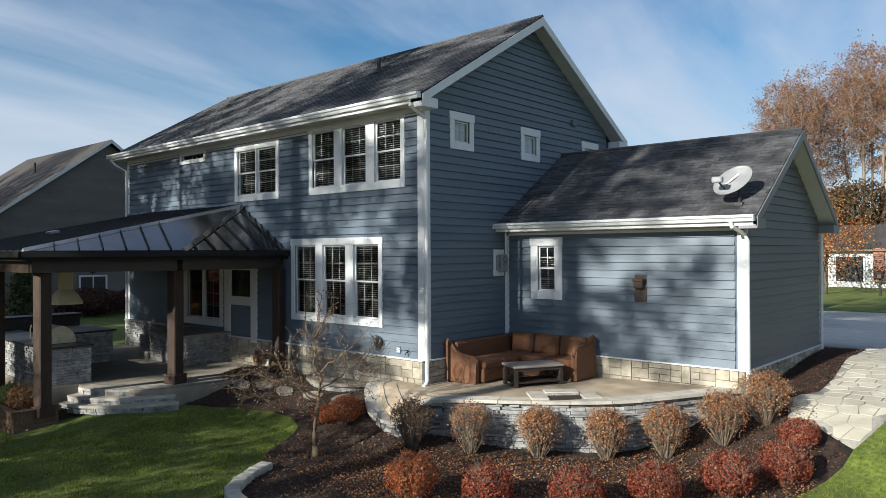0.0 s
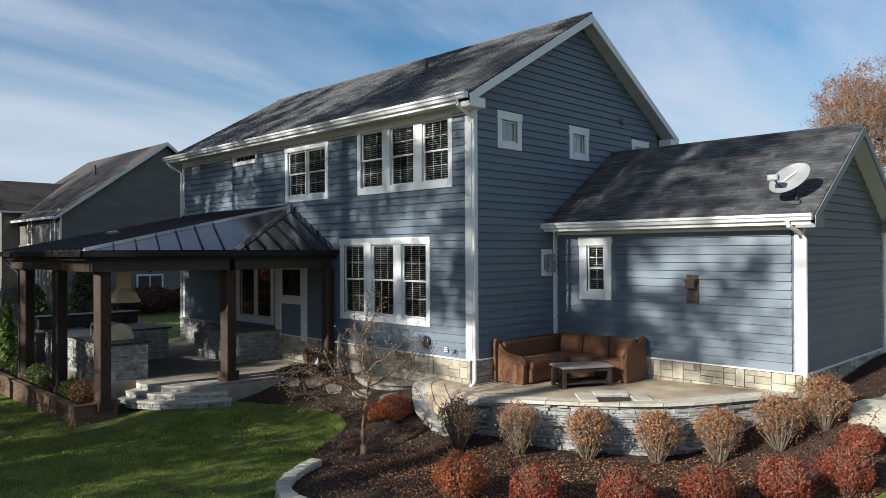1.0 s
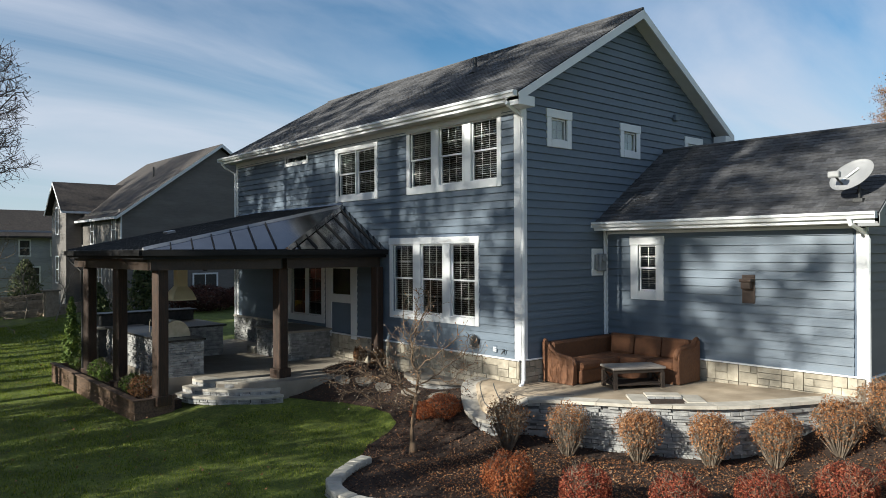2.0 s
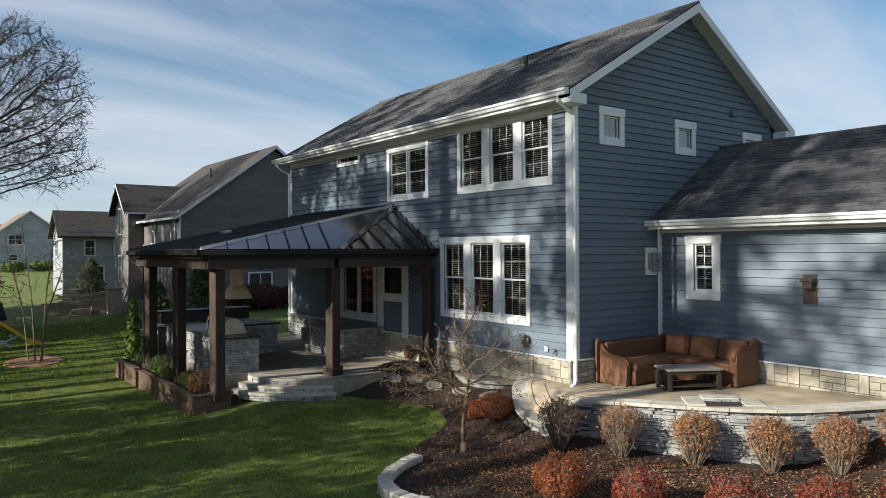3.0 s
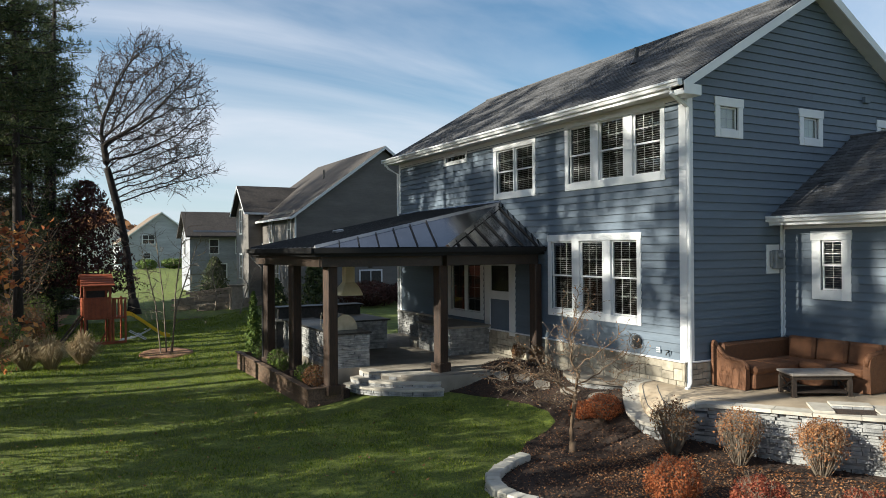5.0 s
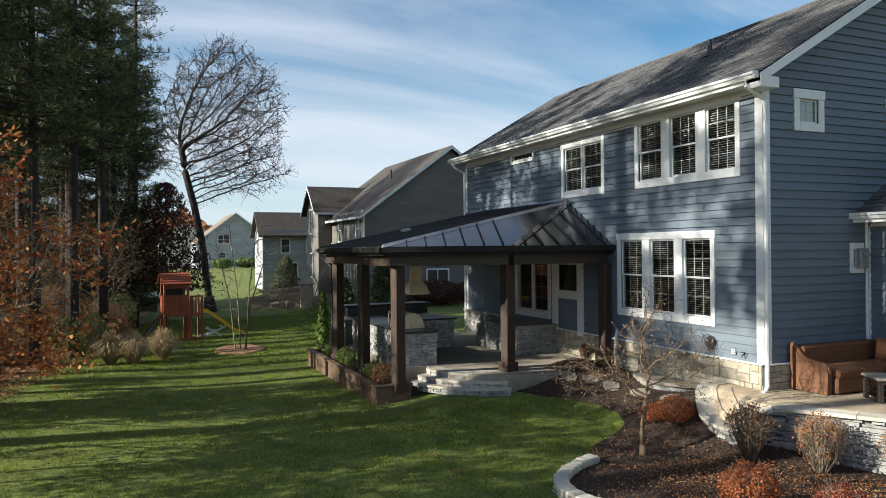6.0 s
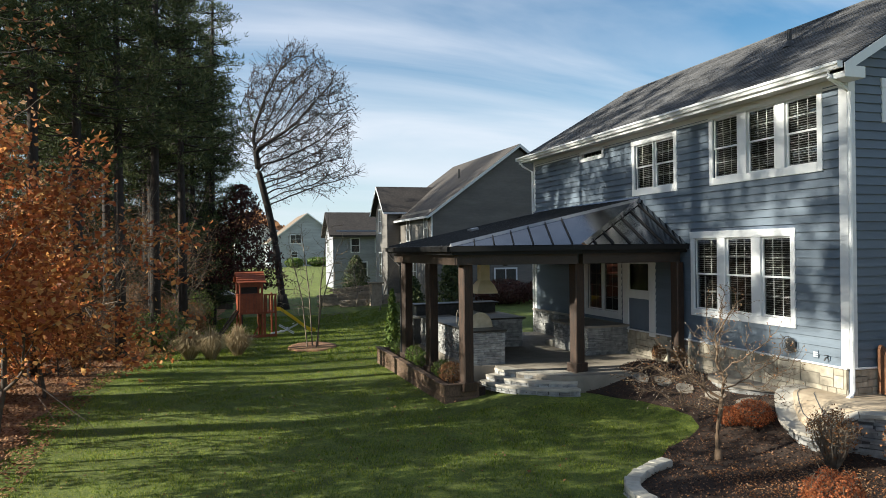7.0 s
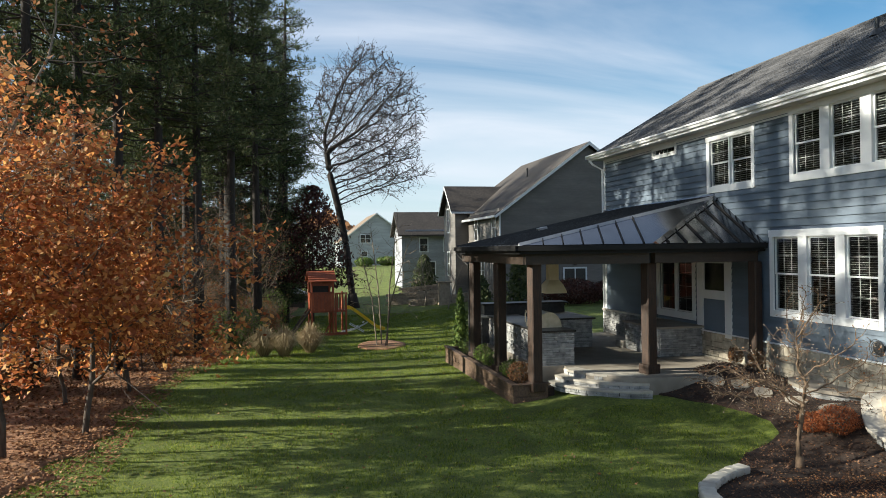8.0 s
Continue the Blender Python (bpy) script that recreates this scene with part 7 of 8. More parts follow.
# leaf litter under the trees, on the bed and the lawn
lit = [(-40, -10.5), (-30, -11.6), (-22, -12.9), (-16, -14.5), (-11, -15.2), (-6, -15.3), (-2.5, -15.3), (2, -16.5), (20, -18), (20, -40), (-60, -40), (-60, -8)]
rg = random.Random(61)
edge_in = lit[:9]
lit = lit[9:]
for (xa, ya), (xb, yb) in zip(edge_in, edge_in[1:]):
    n = max(1, int((xb - xa) / 0.5))
    for i in range(n):
        f = i / n
        lit.append((mixed(xa, xb, f), mixed(ya, yb, f) + rg.uniform(-0.28, 0.28) + 0.2 * math.sin(xa + 5 * f)))
lit.append(edge_in[-1])
tagged(draped("forest_floor", lit, 0.04, M["litter_floor"], 1.5), "brown fallen leaves on the wood's floor", "forest floor", kind="structure")


def scatter(name, n, x0, x1, y0, y1, poly, size, material, seed, lift=0.05, not_in=(), label=""):
    r = np.random.default_rng(seed)
    x, y = r.uniform(x0, x1, n), r.uniform(y0, y1, n)
    keep = in_poly(x, y, poly) if poly else np.ones(n, bool)
    for q in not_in:
        keep &= ~in_poly(x, y, q)
    x, y = x[keep], y[keep]
    z = np.array([gz(a, c) for a, c in zip(x, y)]) + lift
    c = np.stack([x, y, z + r.uniform(0, 0.015, len(x))], 1)
    nm = r.normal(0, 0.45, (len(x), 3))
    nm[:, 2] = 1
    return tagged(part(name, quads(name, c, nm, r.uniform(size[0], size[1], len(x)), material, 1.0, r, 0.4), None), label, kind="stuff")


scatter("fallen_leaves", 22000, -26, 2, -22, -12.5, lit, (0.03, 0.065), M["litter"], 1, 0.06, label="fallen brown leaves under the trees")
scatter("bed_chips", 30000, -6.3, 7.9, -5.6, 4.4, bed, (0.010, 0.034), M["chip"], 2, 0.045, label="loose dark mulch chips")
shrub_belt = [(0.6, -3.9), (3.5, -4.4), (6.6, -2.2), (7.6, 0.5), (7.0, 3.0), (5.9, 3.2), (4.2, 0.0), (2.0, -1.5), (1.0, -1.8)]
scatter("bed_leaves", 26000, 0, 7.9, -5, 4, shrub_belt, (0.012, 0.026), M["tan_leaf"], 3, 0.06, label="fallen orange leaves under the shrubs")
scatter("bed_leaves", 2600, -3, 3, -5, -1, bed, (0.011, 0.026), M["litter"], 4, 0.06, label="fallen leaves on the mulch")
scatter("chips", 7000, 5.7, 6.8, 3.4, 8.8, strip, (0.010, 0.022), M["chip"], 6, 0.05, label="loose dark mulch chips")
scatter("edge_leaves", 20000, -22, 4, -16.5, -12.0, [(-22, -12.4), (-16, -13.7), (-11, -14.4), (-6, -14.5), (-2, -14.4), (4, -15.2), (4, -16.6), (-22, -16.6)], (0.018, 0.045), M["litter"], 8, 0.065, label="fallen brown leaves spread over the lawn's edge")
scatter("lawn_leaves", 420, -18, 1, -15, -4, None, (0.018, 0.04), M["litter"], 7, 0.07, (bed, deck_poly, [(-13.6, -6.2), (-6, -6.2), (-6, 0), (-13.6, 0)]), label="a few fallen leaves on the lawn")


def grass():
    r = np.random.default_rng(11)
    out = []
    for n, x0, x1, y0, y1, hgt in ((150000, -15, 2.2, -15.6, -1.6, 0.05), (70000, -34, -15, -14, -1, 0.075), (26000, 6.8, 12, -6, 5, 0.05)):
        x, y = r.uniform(x0, x1, n), r.uniform(y0, y1, n)
        keep = np.ones(n, bool)
        for q in (bed, walk_poly, deck_poly, lit, [(-13.7, -6.15), (-5.0, -6.15), (-4.6, -2.0), (-5, 0.5), (-13.7, 0.5)], [(-7.2, -5.6), (-4.4, -5.0), (-4.2, -1.5), (-7.2, -1.5)]):
            if q is not None:
                keep &= ~in_poly(x, y, q)
        x, y = x[keep], y[keep]
        z = np.array([gz(a, c) for a, c in zip(x, y)]) - 0.005
        m = len(x)
        a = r.uniform(0, 6.283, m)
        h = hgt * r.uniform(0.5, 1.25, m) * (0.85 + 0.45 * np.sin(x * 3.1 + 2 * np.sin(y * 1.7)) * np.sin(y * 3.7 + 2 * np.sin(x * 1.3)))
        w = 0.007 if hgt < 0.06 else 0.013
        s = np.stack([np.cos(a), np.sin(a), np.zeros(m)], 1) * w
        tip = np.stack([r.normal(0, 0.4, m) * h, r.normal(0, 0.4, m) * h, h], 1)
        c = np.stack([x, y, z], 1)
        out.append(np.stack([c - s, c + s, c + tip], 1).reshape(-1, 3))
    v = np.concatenate(out)
    n = len(v) // 3
    me = bpy.data.meshes.new("grass")
    me.vertices.add(len(v))
    me.vertices.foreach_set("co", v.reshape(-1).astype(np.float32))
    me.loops.add(3 * n)
    me.loops.foreach_set("vertex_index", np.arange(3 * n, dtype=np.int32))
    me.polygons.add(n)
    me.polygons.foreach_set("loop_start", np.arange(0, 3 * n, 3, dtype=np.int32))
    me.materials.append(M["blade"])
    me.update(calc_edges=True)
    tagged(part("grass", me, None), "short green lawn grass", kind="stuff")


grass()


# ---- neighbours and distance ----
def simple_window(parent, m, w, h, trim=0.1, mull=0, cross=True):
    o = part("window", Build().box(0, trim, -0.05, 0, 0, h).box(w - trim, w, -0.05, 0, 0, h).box(trim, w - trim, -0.05, 0, 0, trim).box(trim, w - trim, -0.05, 0, h - trim, h), M["white"], parent)
    o.matrix_basis = m
    part("pane", Build().box(trim, w - trim, -0.02, -0.01, trim, h - trim), M["counter"], o)
    b = Build()
    if mull:
        for k in range(1, mull):
            u = trim + (w - 2 * trim) * k / mull
            b.box(u - 0.03, u + 0.03, -0.045, -0.005, trim, h - trim)
    if cross:
        b.box(trim, w - trim, -0.04, -0.021, h / 2 - 0.025, h / 2 + 0.025)
    if b.v:
        part("sash_bar", b, M["white"], o)
    return o


def plain_house(name, x0, x1, y0, y1, zb, ze, zr, along, wall_mat, roof_mat, label, over=0.4, courses=True, edge="white"):
    """A neighbour's block: walls with lap courses, a gabled roof with white rakes and gutters."""
    hs = empty(name, None, label, "house")
    b = Build()
    cs = 0.19
    z = zb
    b.box(x0, x1, y0, y1, zb - 0.8, ze)
    xm, ym = (x0 + x1) / 2, (y0 + y1) / 2
    if along == "x":
        b.add([(x0, y0, ze), (x0, y1, ze), (x0, ym, zr - 0.25), (x1, y0, ze), (x1, y1, ze), (x1, ym, zr - 0.25)], [(0, 2, 1), (3, 4, 5), (0, 3, 5, 2), (1, 2, 5, 4)])
    else:
        b.add([(x0, y0, ze), (x1, y0, ze), (xm, y0, zr - 0.25), (x0, y1, ze), (x1, y1, ze), (xm, y1, zr - 0.25)], [(0, 1, 2), (3, 5, 4), (0, 2, 5, 3), (1, 4, 5, 2)])
    body = part("wall", b, wall_mat, hs)
    if courses:
        lap = Build()
        z = zb
        while z < zr - 0.4:
            f = 1.0 if z + cs < ze else max(0.0, 1 - (z + cs - ze) / (zr - 0.25 - ze))
            for side in (0, 1):
                if z >= ze and ((along == "x") == (side == 1)):
                    continue
                if side == 0:
                    a, c = (y0, y1) if along == "x" or z < ze else (y0, y1)
                    a, c = mixed(ym, y0, f), mixed(ym, y1, f)
                    lap.add([(x1, a, z + cs), (x1 + 0.02, a, z), (x1, a, z), (x1, c, z + cs), (x1 + 0.02, c, z), (x1, c, z)], [(1, 4, 3, 0), (2, 5, 4, 1)])
                else:
                    a, c = mixed(xm, x0, f), mixed(xm, x1, f)
                    lap.add([(a, y0, z + cs), (a, y0 - 0.02, z), (a, y0, z), (c, y0, z + cs), (c, y0 - 0.02, z), (c, y0, z)], [(0, 3, 4, 1), (1, 4, 5, 2)])
            z += cs
        tagged(part("siding_face", lap, wall_mat, body), "lap siding", kind="stuff")
    if along == "x":
        p = (zr - ze) / (ym - y0)
        for s in (-1, 1):
            ye = ym + s * (ym - y0 + over)
            zz = zr - p * (ym - y0 + over)
            vs = [(x0 - over, ye, zz), (x1 + over, ye, zz), (x1 + over, ym, zr), (x0 - over, ym, zr)]
            vs += [(x, y, z - 0.14) for x, y, z in vs]
            fs = [(0, 1, 2, 3), (7, 6, 5, 4), (0, 4, 5, 1), (1, 5, 6, 2), (2, 6, 7, 3), (3, 7, 4, 0)]
            part("roof", Build().add(vs, fs if s < 0 else [tuple(reversed(f)) for f in fs]), roof_mat, hs)
            part("rake_board", Build().add([(x1 + over + 0.01, ye, zz - 0.2), (x1 + over + 0.01, ye, zz - 0.01), (x1 + over + 0.01, ym, zr - 0.01), (x1 + over + 0.01, ym, zr - 0.22), (x1 + over - 0.03, ye, zz - 0.2), (x1 + over - 0.03, ye, zz - 0.01), (x1 + over - 0.03, ym, zr - 0.01), (x1 + over - 0.03, ym, zr - 0.22)], [(0, 1, 2, 3), (7, 6, 5, 4), (0, 3, 7, 4), (1, 5, 6, 2)]), M[edge], hs)
            part("gutter", Build().box(x0 - over, x1 + over, min(ye, ye + s * 0.12), max(ye, ye + s * 0.12), zz - 0.16, zz - 0.02), M[edge], hs)
    else:
        p = (zr - ze) / (xm - x0)
        for s in (-1, 1):
            xe = xm + s * (xm - x0 + over)
            zz = zr - p * (xm - x0 + over)
            vs = [(xe, y0 - over, zz), (xe, y1 + over, zz), (xm, y1 + over, zr), (xm, y0 - over, zr)]
            vs += [(x, y, z - 0.14) for x, y, z in vs]
            fs = [(3, 2, 1, 0), (4, 5, 6, 7), (1, 5, 4, 0), (2, 6, 5, 1), (3, 7, 6, 2), (0, 4, 7, 3)]
            part("roof", Build().add(vs, fs if s < 0 else [tuple(reversed(f)) for f in fs]), roof_mat, hs)
            part("rake_board", Build().add([(xe, y0 - over - 0.01, zz - 0.2), (xe, y0 - over - 0.01, zz - 0.01), (xm, y0 - over - 0.01, zr - 0.01), (xm, y0 - over - 0.01, zr - 0.22), (xe, y0 - over + 0.03, zz - 0.2), (xe, y0 - over + 0.03, zz - 0.01), (xm, y0 - over + 0.03, zr - 0.01), (xm, y0 - over + 0.03, zr - 0.22)], [(0, 1, 2, 3), (7, 6, 5, 4), (0, 4, 7, 3), (1, 2, 6, 5)]), M[edge], hs)
            part("gutter", Build().box(min(xe, xe + s * 0.12), max(xe, xe + s * 0.12), y0 - over, y1 + over, zz - 0.16, zz - 0.02), M[edge], hs)
    return hs


nb = plain_house("neighbour_house", -46.5, -33.5, 2.0, 14.0, -0.45, 5.3, 9.75, "x", M["brown_siding"], M["brown_roof"], "two-storey taupe-sided neighbour house with brown shingle roof")
part("corner_board", Build().box(-33.62, -33.46, 1.95, 2.03, -0.45, 5.2), M["white"], nb)
simple_window(nb, pose(-33.48, 6.2, 0.5, 0, 0, 90), 1.65, 1.1, mull=2, cross=False)
simple_window(nb, pose(-33.48, 2.9, 0.3, 0, 0, 90), 0.85, 1.25, cross=False)
simple_window(nb, pose(-33.48, 7.4, 4.35, 0, 0, 90), 1.8, 0.35, cross=False)
simple_window(nb, pose(-35.2, 1.98, 3.4), 0.85, 1.7)
simple_window(nb, pose(-39.6, 1.98, 3.4), 0.85, 1.7)
simple_window(nb, pose(-38.6, 1.98, 0.6), 1.5, 1.5, mull=2)
arch = [(-0.55, 0.0)] + [(0.55 * math.cos(a), 0.75 + 0.55 * math.sin(a)) for a in np.linspace(0, math.pi, 13)][::1]
arch = [(0.55, 0.0)] + arch[1:] + [(-0.55, 0.0)]
aw = part("window", mesh_of("window", [(x, y, z) for y in (0.0, -0.05) for x, z in arch], [tuple(range(len(arch), 2 * len(arch)))] + [(i, i + 1, i + 1 + len(arch), i + len(arch)) for i in range(len(arch) - 1)], M["white"]), None, nb, "white arched window")
aw.matrix_basis = pose(-43.4 + 1.6, 1.98, 2.2)
part("pane", mesh_of("pane", [(x * 0.78, -0.056, 0.1 + z * 0.84) for x, z in arch], [tuple(range(len(arch)))], M["counter"]), None, aw)
part("vent_pipe", Build().tube([(-38.5, 5.6, 7.6), (-38.5, 5.6, 8.6)], 0.06, 8), M["darkmetal"], nb)
wing = plain_house("neighbour_wing", -45.4, -41.6, 1.0, 7.5, -0.45, 6.0, 7.7, "y", M["brown_siding"], M["brown_roof"], "projecting taupe-sided wing of the neighbour house")
simple_window(wing, pose(-44.2, 0.98, 4.1), 0.9, 1.9)
simple_window(wing, pose(-44.2, 0.98, 0.8), 0.9, 1.9)
gh = plain_house("grey_house", -60.5, -56.0, -0.7, 7.0, -0.4, 4.6, 6.5, "y", M["grey_siding"], M["brown_roof"], "grey-sided neighbour house farther down the row", edge="brown_roof")
for y, z in ((0.9, 2.6), (3.2, 2.6), (1.6, 0.4)):
    simple_window(gh, pose(-55.97, y, z, 0, 0, 90), 0.9, 1.4)
simple_window(gh, pose(-59.2, -0.72, 2.5), 1.0, 1.5)
plain_house("pale_house", -90.0, -78.0, 6.2, 16.0, -0.4, 5.6, 8.6, "x", M["cream_siding"], M["tan_roof"], "pale two-storey house far down the row", courses=False)
ch = plain_house("far_grey_house", -124.0, -110.0, -2.2, 9.8, -0.3, 4.5, 9.1, "x", M["pale_grey"], M["tan_roof"], "pale grey gabled house beyond the lawns", courses=False)
for y, z, w, h, mu in ((0.95, 4.05, 1.85, 1.5, 2), (1.1, 1.75, 1.1, 1.0, 0), (-2.8, 0.9, 1.2, 1.9, 0)):
    simple_window(ch, pose(-109.97, y, z, 0, 0, 90), w, h, mull=mu)
plain_house("far_cream_house", -142.0, -126.0, -7.0, 2.0, -0.3, 6.0, 7.9, "x", M["cream_siding"], M["tan_roof"], "cream house with tan roof beyond the lawns", courses=False)

# stone terrace and fire place in the neighbour's garden
ter = empty("stone_terrace", None, "tan block terrace walls with a pier in the neighbour's garden", "terrace")
rng = random.Random(3)
blk = mesh_of("block", [(x, y, z) for z in (0.0, 0.17) for y in (-0.14, 0.14) for x in (-0.24, 0.24)], [(0, 2, 3, 1), (4, 5, 7, 6), (0, 1, 5, 4), (2, 6, 7, 3), (0, 4, 6, 2), (1, 3, 7, 5)], M["tan_block"])
for (xa, ya), (xb, yb), rows in (((-37.8, -3.2), (-36.4, -1.2), 3), ((-40.4, -4.4), (-39.0, -0.4), 5), ((-36.2, -0.9), (-36.6, 1.4), 4), ((-41.0, -3.4), (-40.2, -0.4), 7)):
    L = math.hypot(xb - xa, yb - ya)
    a = math.degrees(math.atan2(yb - ya, xb - xa))
    for r_ in range(rows):
        for i in range(int(L / 0.49)):
            f = (i + 0.5 + 0.5 * (r_ % 2)) * 0.49 / L
            x, y = mixed(xa, xb, f), mixed(ya, yb, f)
            o = part("block", blk, None, ter)
            o.matrix_basis = pose(x, y, gz(x, y) - 0.1 + r_ * 0.175, 0, 0, a + rng.uniform(-2, 2))
pierb = part("pier", Build().box(-36.4, -35.7, -1.5, -0.8, -0.95, 0.65, 0.02), M["tan_block"], ter)
part("pier_cap", Build().box(-36.5, -35.6, -1.6, -0.7, 0.65, 0.74, 0.02), M["tan_block"], pierb)
shrub("clipped_hedge", on_ground(-30.5, 5.6), 610, 3.6, 1.5, 60, 4200, M["purple_leaf"], (0.05, 0.09), "dark red hedge below the neighbour's window", "far hedges", low=0.05)
shrub("clipped_hedge", on_ground(-30.8, 8.6), 611, 3.2, 1.4, 60, 4200, M["purple_leaf"], (0.05, 0.09), "dark red hedge below the neighbour's window", "far hedges", low=0.05)
for k, (x, y, hh) in enumerate(((-33.0, -1.6, 2.3), (-36.5, -2.4, 2.6), (-30.0, -0.2, 1.9))):
    make_tree("bare_shrub_tree", on_ground(x, y), 620 + k, hh, 0.05, dict(kids=(8, 6, 4), ratio=(0.5, 0.8), wob=0.15, ang=(30, 65)), 3, M["bark_pale"], "leafless small tree beside the neighbour's terrace", "tree", "small bare trees")
for k, (x, y) in enumerate(((-104.0, 1.0), (-104.5, 4.5), (-104.0, 6.2))):
    shrub("far_bush", on_ground(x, y), 640 + k, 3.0, 1.5, 20, 900, M["cedar"], (0.1, 0.2), "clipped green bush in front of the far house", "far bushes", low=0.05)

# play tower with swing beam and slide
play = empty("play_tower", pose(-24.6, -9.75, gz(-24.6, -9.75), 0, 0, 6), "red-stained wooden play tower with yellow slide", "playset")
for sx in (-0.5, 0.5):
    for sy in (-0.5, 0.5):
        part("post", Build().box(sx - 0.045, sx + 0.045, sy - 0.045, sy + 0.045, -0.1, 2.62, 0.008), M["playwood"], play)
    for sy in (0.62, 1.12):
        part("post", Build().box(sx - 0.04, sx + 0.04, sy - 0.04, sy + 0.04, -0.1, 2.02, 0.008), M["playwood"], play)
part("platform", Build().box(-0.56, 0.56, -0.56, 1.16, 1.1, 1.18), M["playwood"], play)
part("floor_rail", Build().box(0.5, 0.57, -0.56, 1.16, -0.05, 0.12), M["playwood"], play)
for k in range(7):
    part("slat", Build().box(0.548, 0.575, -0.55 + k * 0.158, -0.40 + k * 0.158, 1.18, 2.02), M["playwood"], play)
part("rail", Build().box(0.548, 0.585, -0.55, 0.55, 1.98, 2.06), M["playwood"], play)
part("rail", Build().box(0.548, 0.58, 0.6, 1.16, 1.95, 2.02), M["playwood"], play)
for k in range(4):
    part("slat", Build().box(0.548, 0.573, 0.66 + k * 0.13, 0.73 + k * 0.13, 1.18, 1.95), M["playwood"], play)
part("panel", Build().box(-0.54, 0.54, -0.53, -0.50, 1.18, 2.02), M["playwood"], play)
part("panel", Build().box(-0.545, -0.52, -0.5, 0.5, 1.18, 2.4), M["darkmetal"], play, "dark back canvas")
part("arch", Build().box(0.52, 0.56, -0.5, 0.5, 2.36, 2.6), M["playwood"], play)
for s in (-1, 1):
    for k in range(5):
        f0, f1 = k / 5, (k + 1) / 5
        vs = [(s * 0.72 * (1 - f0), -0.66, 2.55 + 0.5 * f0), (s * 0.72 * (1 - f0), 0.66, 2.55 + 0.5 * f0), (s * 0.72 * (1 - f1), 0.66, 2.55 + 0.5 * f1 - 0.03), (s * 0.72 * (1 - f1), -0.66, 2.55 + 0.5 * f1 - 0.03)]
        vs += [(x, y, z + 0.04) for x, y, z in vs]
        part("roof_board", Build().add(vs, [(0, 1, 2, 3), (7, 6, 5, 4), (0, 4, 5, 1), (1, 5, 6, 2), (2, 6, 7, 3), (3, 7, 4, 0)]), M["playwood"], play)
slide = Build()
prof = [(1.16, 1.2), (1.4, 1.18), (1.9, 0.82), (2.4, 0.42), (2.75, 0.16), (3.05, 0.1)]
vs, fs = [], []
for s_, z in prof:
    vs += [(-0.1, s_, z), (0.4, s_, z), (-0.1, s_, z + 0.16), (0.4, s_, z + 0.16), (-0.07, s_, z + 0.16), (0.37, s_, z + 0.16), (-0.07, s_, z + 0.03), (0.37, s_, z + 0.03)]
for i in range(len(prof) - 1):
    o, q = i * 8, i * 8 + 8
    fs += [(o + u, o + v, q + v, q + u) for u, v in ((0, 1), (1, 3), (3, 5), (5, 7), (7, 6), (6, 4), (4, 2), (2, 0))]
part("slide", slide.add(vs, fs), M["yellow"], play, "yellow plastic slide")
for sx in (-0.42, 0.3):
    part("ladder_rail", Build().tube([(sx, -1.5, -0.08), (sx, -0.56, 1.25)], 0.05, 6), M["bark"], play, "dark ladder rail")
for k in range(4):
    f = 0.18 + 0.2 * k
    part("rung", Build().tube([(-0.42, -1.5 + 0.94 * f, 1.33 * f - 0.08), (0.3, -1.5 + 0.94 * f, 1.33 * f - 0.08)], 0.03, 6), M["bark"], play)
part("brace", Build().tube([(0.52, 0.1, 0.1), (0.52, 0.6, 1.08)], 0.035, 6), M["playwood"], play)
chair = empty("lawn_chair", pose(-24.6, -8.05, gz(-24.6, -8.05) + 0.03, 0, 0, 80), "white tubular lawn chair lying folded on the grass", "chair")
for sy in (-0.28, 0.28):
    part("frame_tube", Build().tube([(-0.75, sy, 0.05), (-0.1, sy, 0.16), (0.55, sy, 0.5)], 0.028, 6), M["white"], chair)
    part("leg", Build().tube([(-0.35, sy * 0.9, 0.45), (0.35, sy * 0.9, 0.04)], 0.026, 6), M["white"], chair)
for k in range(4):
    part("slat", Build().box(-0.62 + k * 0.3, -0.54 + k * 0.3, -0.28, 0.28, 0.075 + 0.05 * k + 0.03 * k * k, 0.095 + 0.05 * k + 0.03 * k * k), M["white"], chair)
cube = empty("storage_shed", on_ground(-42.0, -10.75), "small dark wooden shed at the wood's edge", "shed")
part("body", Build().box(-0.8, 0.8, -0.7, 0.7, -0.1, 1.0, 0.02), M["bark"], cube)
part("roof", Build().add([(-0.95, -0.85, 1.0), (0.95, -0.85, 1.0), (0.95, 0.85, 1.0), (-0.95, 0.85, 1.0), (-0.7, 0, 1.4), (0.7, 0, 1.4)], [(0, 1, 5, 4), (2, 3, 4, 5), (1, 2, 5), (3, 0, 4), (3, 2, 1, 0)]), M["grey_box"], cube)

# across the street, to the right of the garage
rh = plain_house("corner_house", -5.2, 1.6, 55.0, 63.0, 0.3, 3.1, 5.0, "x", M["cream_siding"], M["brown_roof"], "white-walled garage house with brown roof across the street", courses=False, edge="tan_roof")
# solid dark panel paints the shade inside the open doorway
part("doorway_shade", Build().box(-4.6, -2.6, 54.93, 55.0, 0.3, 2.3), M["counter"], rh, "dark panel standing for the shade in the open garage doorway")
part("door_casing", Build().box(-4.75, -4.6, 54.9, 55.0, 0.3, 2.45).box(-2.6, -2.45, 54.9, 55.0, 0.3, 2.45).box(-4.6, -2.6, 54.9, 55.0, 2.3, 2.45), M["white"], rh)
pier = Build()
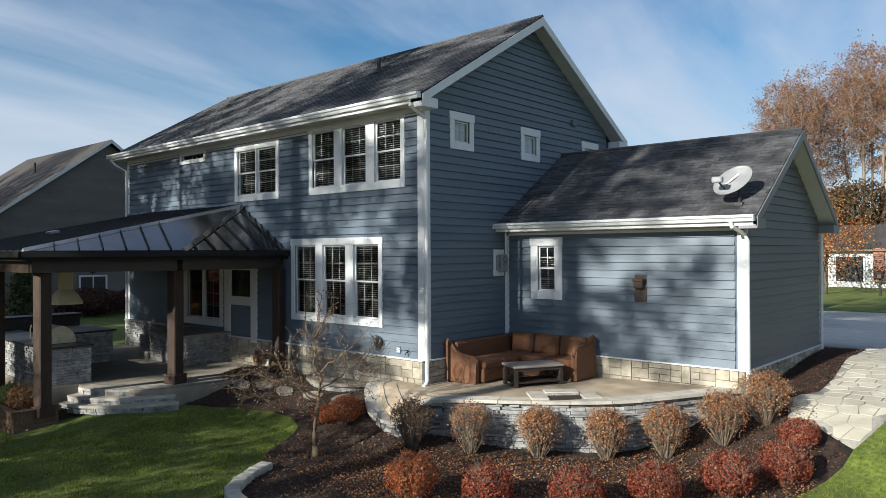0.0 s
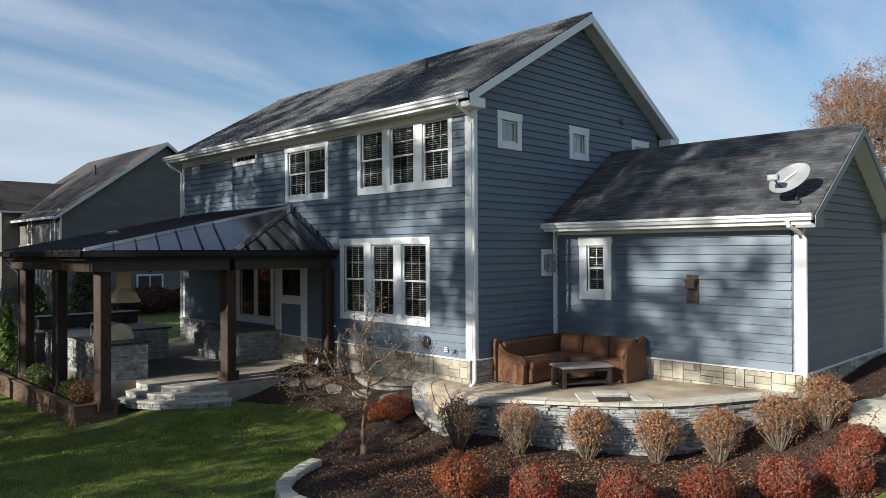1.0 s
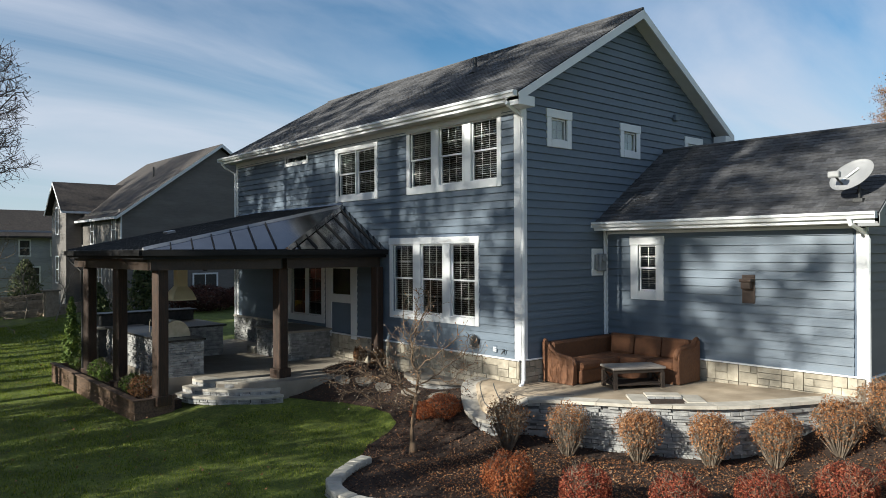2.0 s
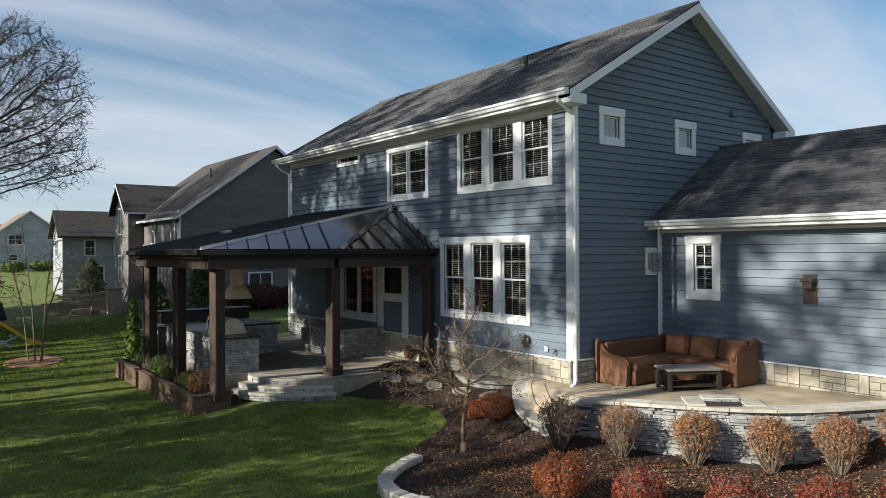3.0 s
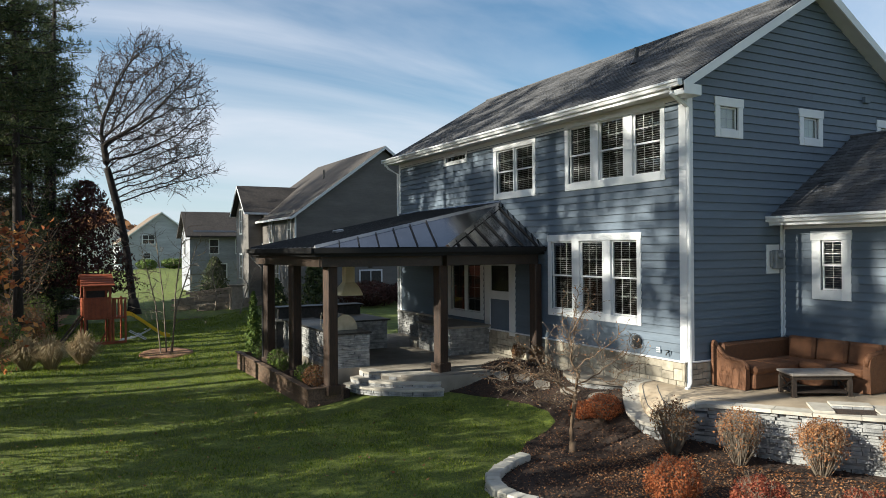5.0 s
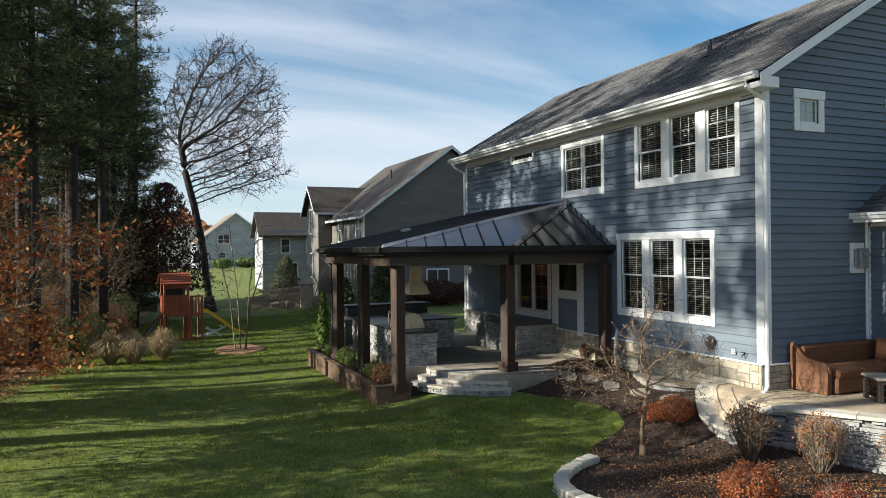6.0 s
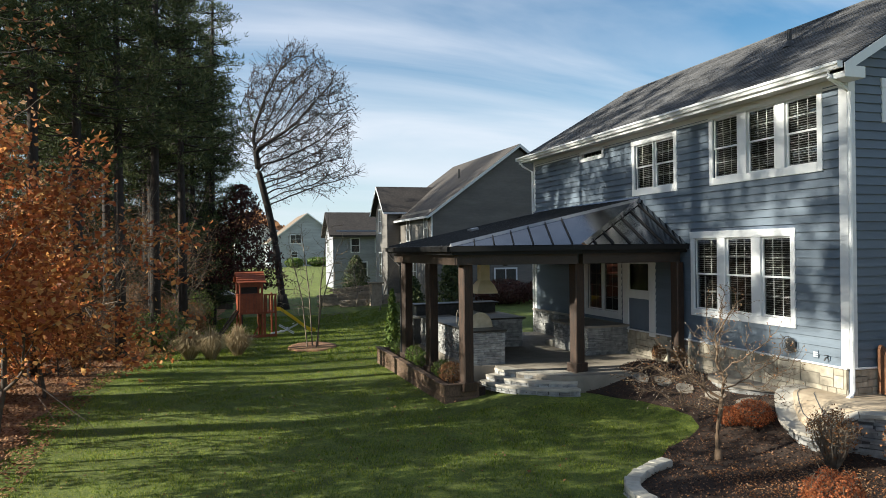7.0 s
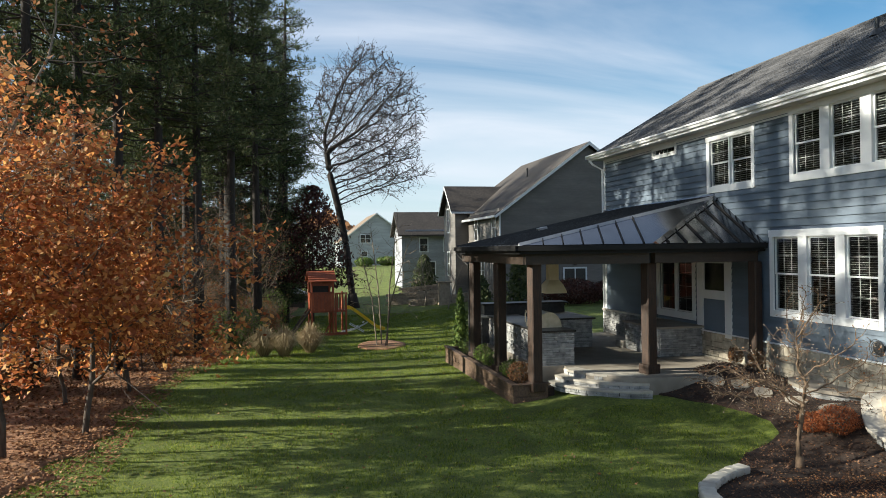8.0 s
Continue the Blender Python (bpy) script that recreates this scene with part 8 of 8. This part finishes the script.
for k in range(16):
    pier.box(-1.85, -1.05, 54.6, 55.0, 0.3 + k * 0.17, 0.3 + k * 0.17 + 0.15, 0.01)
part("brick_pier", pier, M["brick"], rh, "red-brown brick pier")
part("side_wall", Build().box(-1.0, 1.5, 54.7, 55.0, 0.3, 2.9), M["pale_grey"], rh)
mail = empty("mailbox_post", on_ground(2.2, 35.0), "dark mailbox on a post by the street", "mailbox")
part("post", Build().box(-0.06, 0.06, -0.06, 0.06, -0.1, 1.0), M["bark_dark"], mail)
part("box", Build().box(-0.14, 0.14, -0.26, 0.26, 0.95, 1.22, 0.05), M["darkmetal"], mail)
sign = empty("notice_sign", on_ground(3.7, 36.5), "white notice board on a dark post across the street", "sign")
part("post", Build().box(-0.06, 0.06, -0.06, 0.06, -0.1, 1.9), M["bark_dark"], sign)
part("board", Build().box(-0.25, 0.25, -0.1, -0.06, 1.4, 2.1, 0.01), M["white"], sign)
# autumn woods on the rise beyond
far = []
for k in range(3):
    rng = random.Random(700 + k)
    r = np.random.default_rng(700 + k)
    t = empty("hill_tree", pose(0, 0, 0), "tall thin autumn tree on the rise", "tree", "woods beyond the street")
    room = np.concatenate([lobe(r, 420, (0, 0, 14.2), (3.6, 3.6, 4.6), 0.2), lobe(r, 120, (rng.uniform(-2, 2), rng.uniform(-2, 2), 9.5), (2.8, 2.8, 2.6))])
    b = Build()
    tips = grown(710 + k, [(0, 0, -0.3), (rng.uniform(-0.3, 0.3), rng.uniform(-0.3, 0.3), 5.0), (rng.uniform(-0.6, 0.6), rng.uniform(-0.6, 0.6), 10.5)], room, 0.6, 0.85, 5.5, 0.022, b, 0.15, 2.5, 0.12, 4, (2, 0.9))
    part("trunk", b, M["bark_pale"], t, "", True)
    part("crown", leaves_at(rng, tips, 8500, 0.2, (0.05, 0.10), M["far_leaf"]), None, t)
    far.append(t)
rng = random.Random(701)
k = 0
for i in range(13):
    for row in range(2):
        x = -12.5 + i * 3.0 + rng.uniform(-1.4, 1.4) - row * 1.0
        y = 68 + row * 8 + rng.uniform(-2, 2)
        m = on_ground(x, y, rng.uniform(0, 360), 0, rng.uniform(0.95, 1.16))
        if k < 3:
            far[k].matrix_basis = m
        else:
            copy_thing(far[k % 3], m)
        k += 1
make_tree("street_tree", on_ground(-3.2, 46.0), 730, 4.6, 0.12, dict(oak_spec), 3, M["bark"], "young street tree with orange-brown leaves", "tree", leaf=(3600, 0.3, (0.05, 0.11), M["oak"]))
for k in range(13):
    x = -14 + k * 3.1
    copy_thing(thick[k % 2], on_ground(x, 64 + (k % 3) * 2.2, k * 67, 0, 1.25))
# distant tree line round the horizon
r = np.random.default_rng(9)
n = 26000
a = r.uniform(radians(95), radians(215), n)
d = r.uniform(230, 330, n)
hgt = (9 + 5 * np.sin(a * 23) + 3 * np.sin(a * 57 + 1)) * np.sqrt(r.random(n))
c = np.stack([10 + d * np.cos(a), -11 + d * np.sin(a), hgt], 1)
tl = part("tree_line", quads("tree_line", c, r.normal(size=(n, 3)), r.uniform(0.8, 1.9, n), M["far_leaf"], 1.0, r), None)
tagged(tl, "hazy brown line of distant woods", kind="stuff")
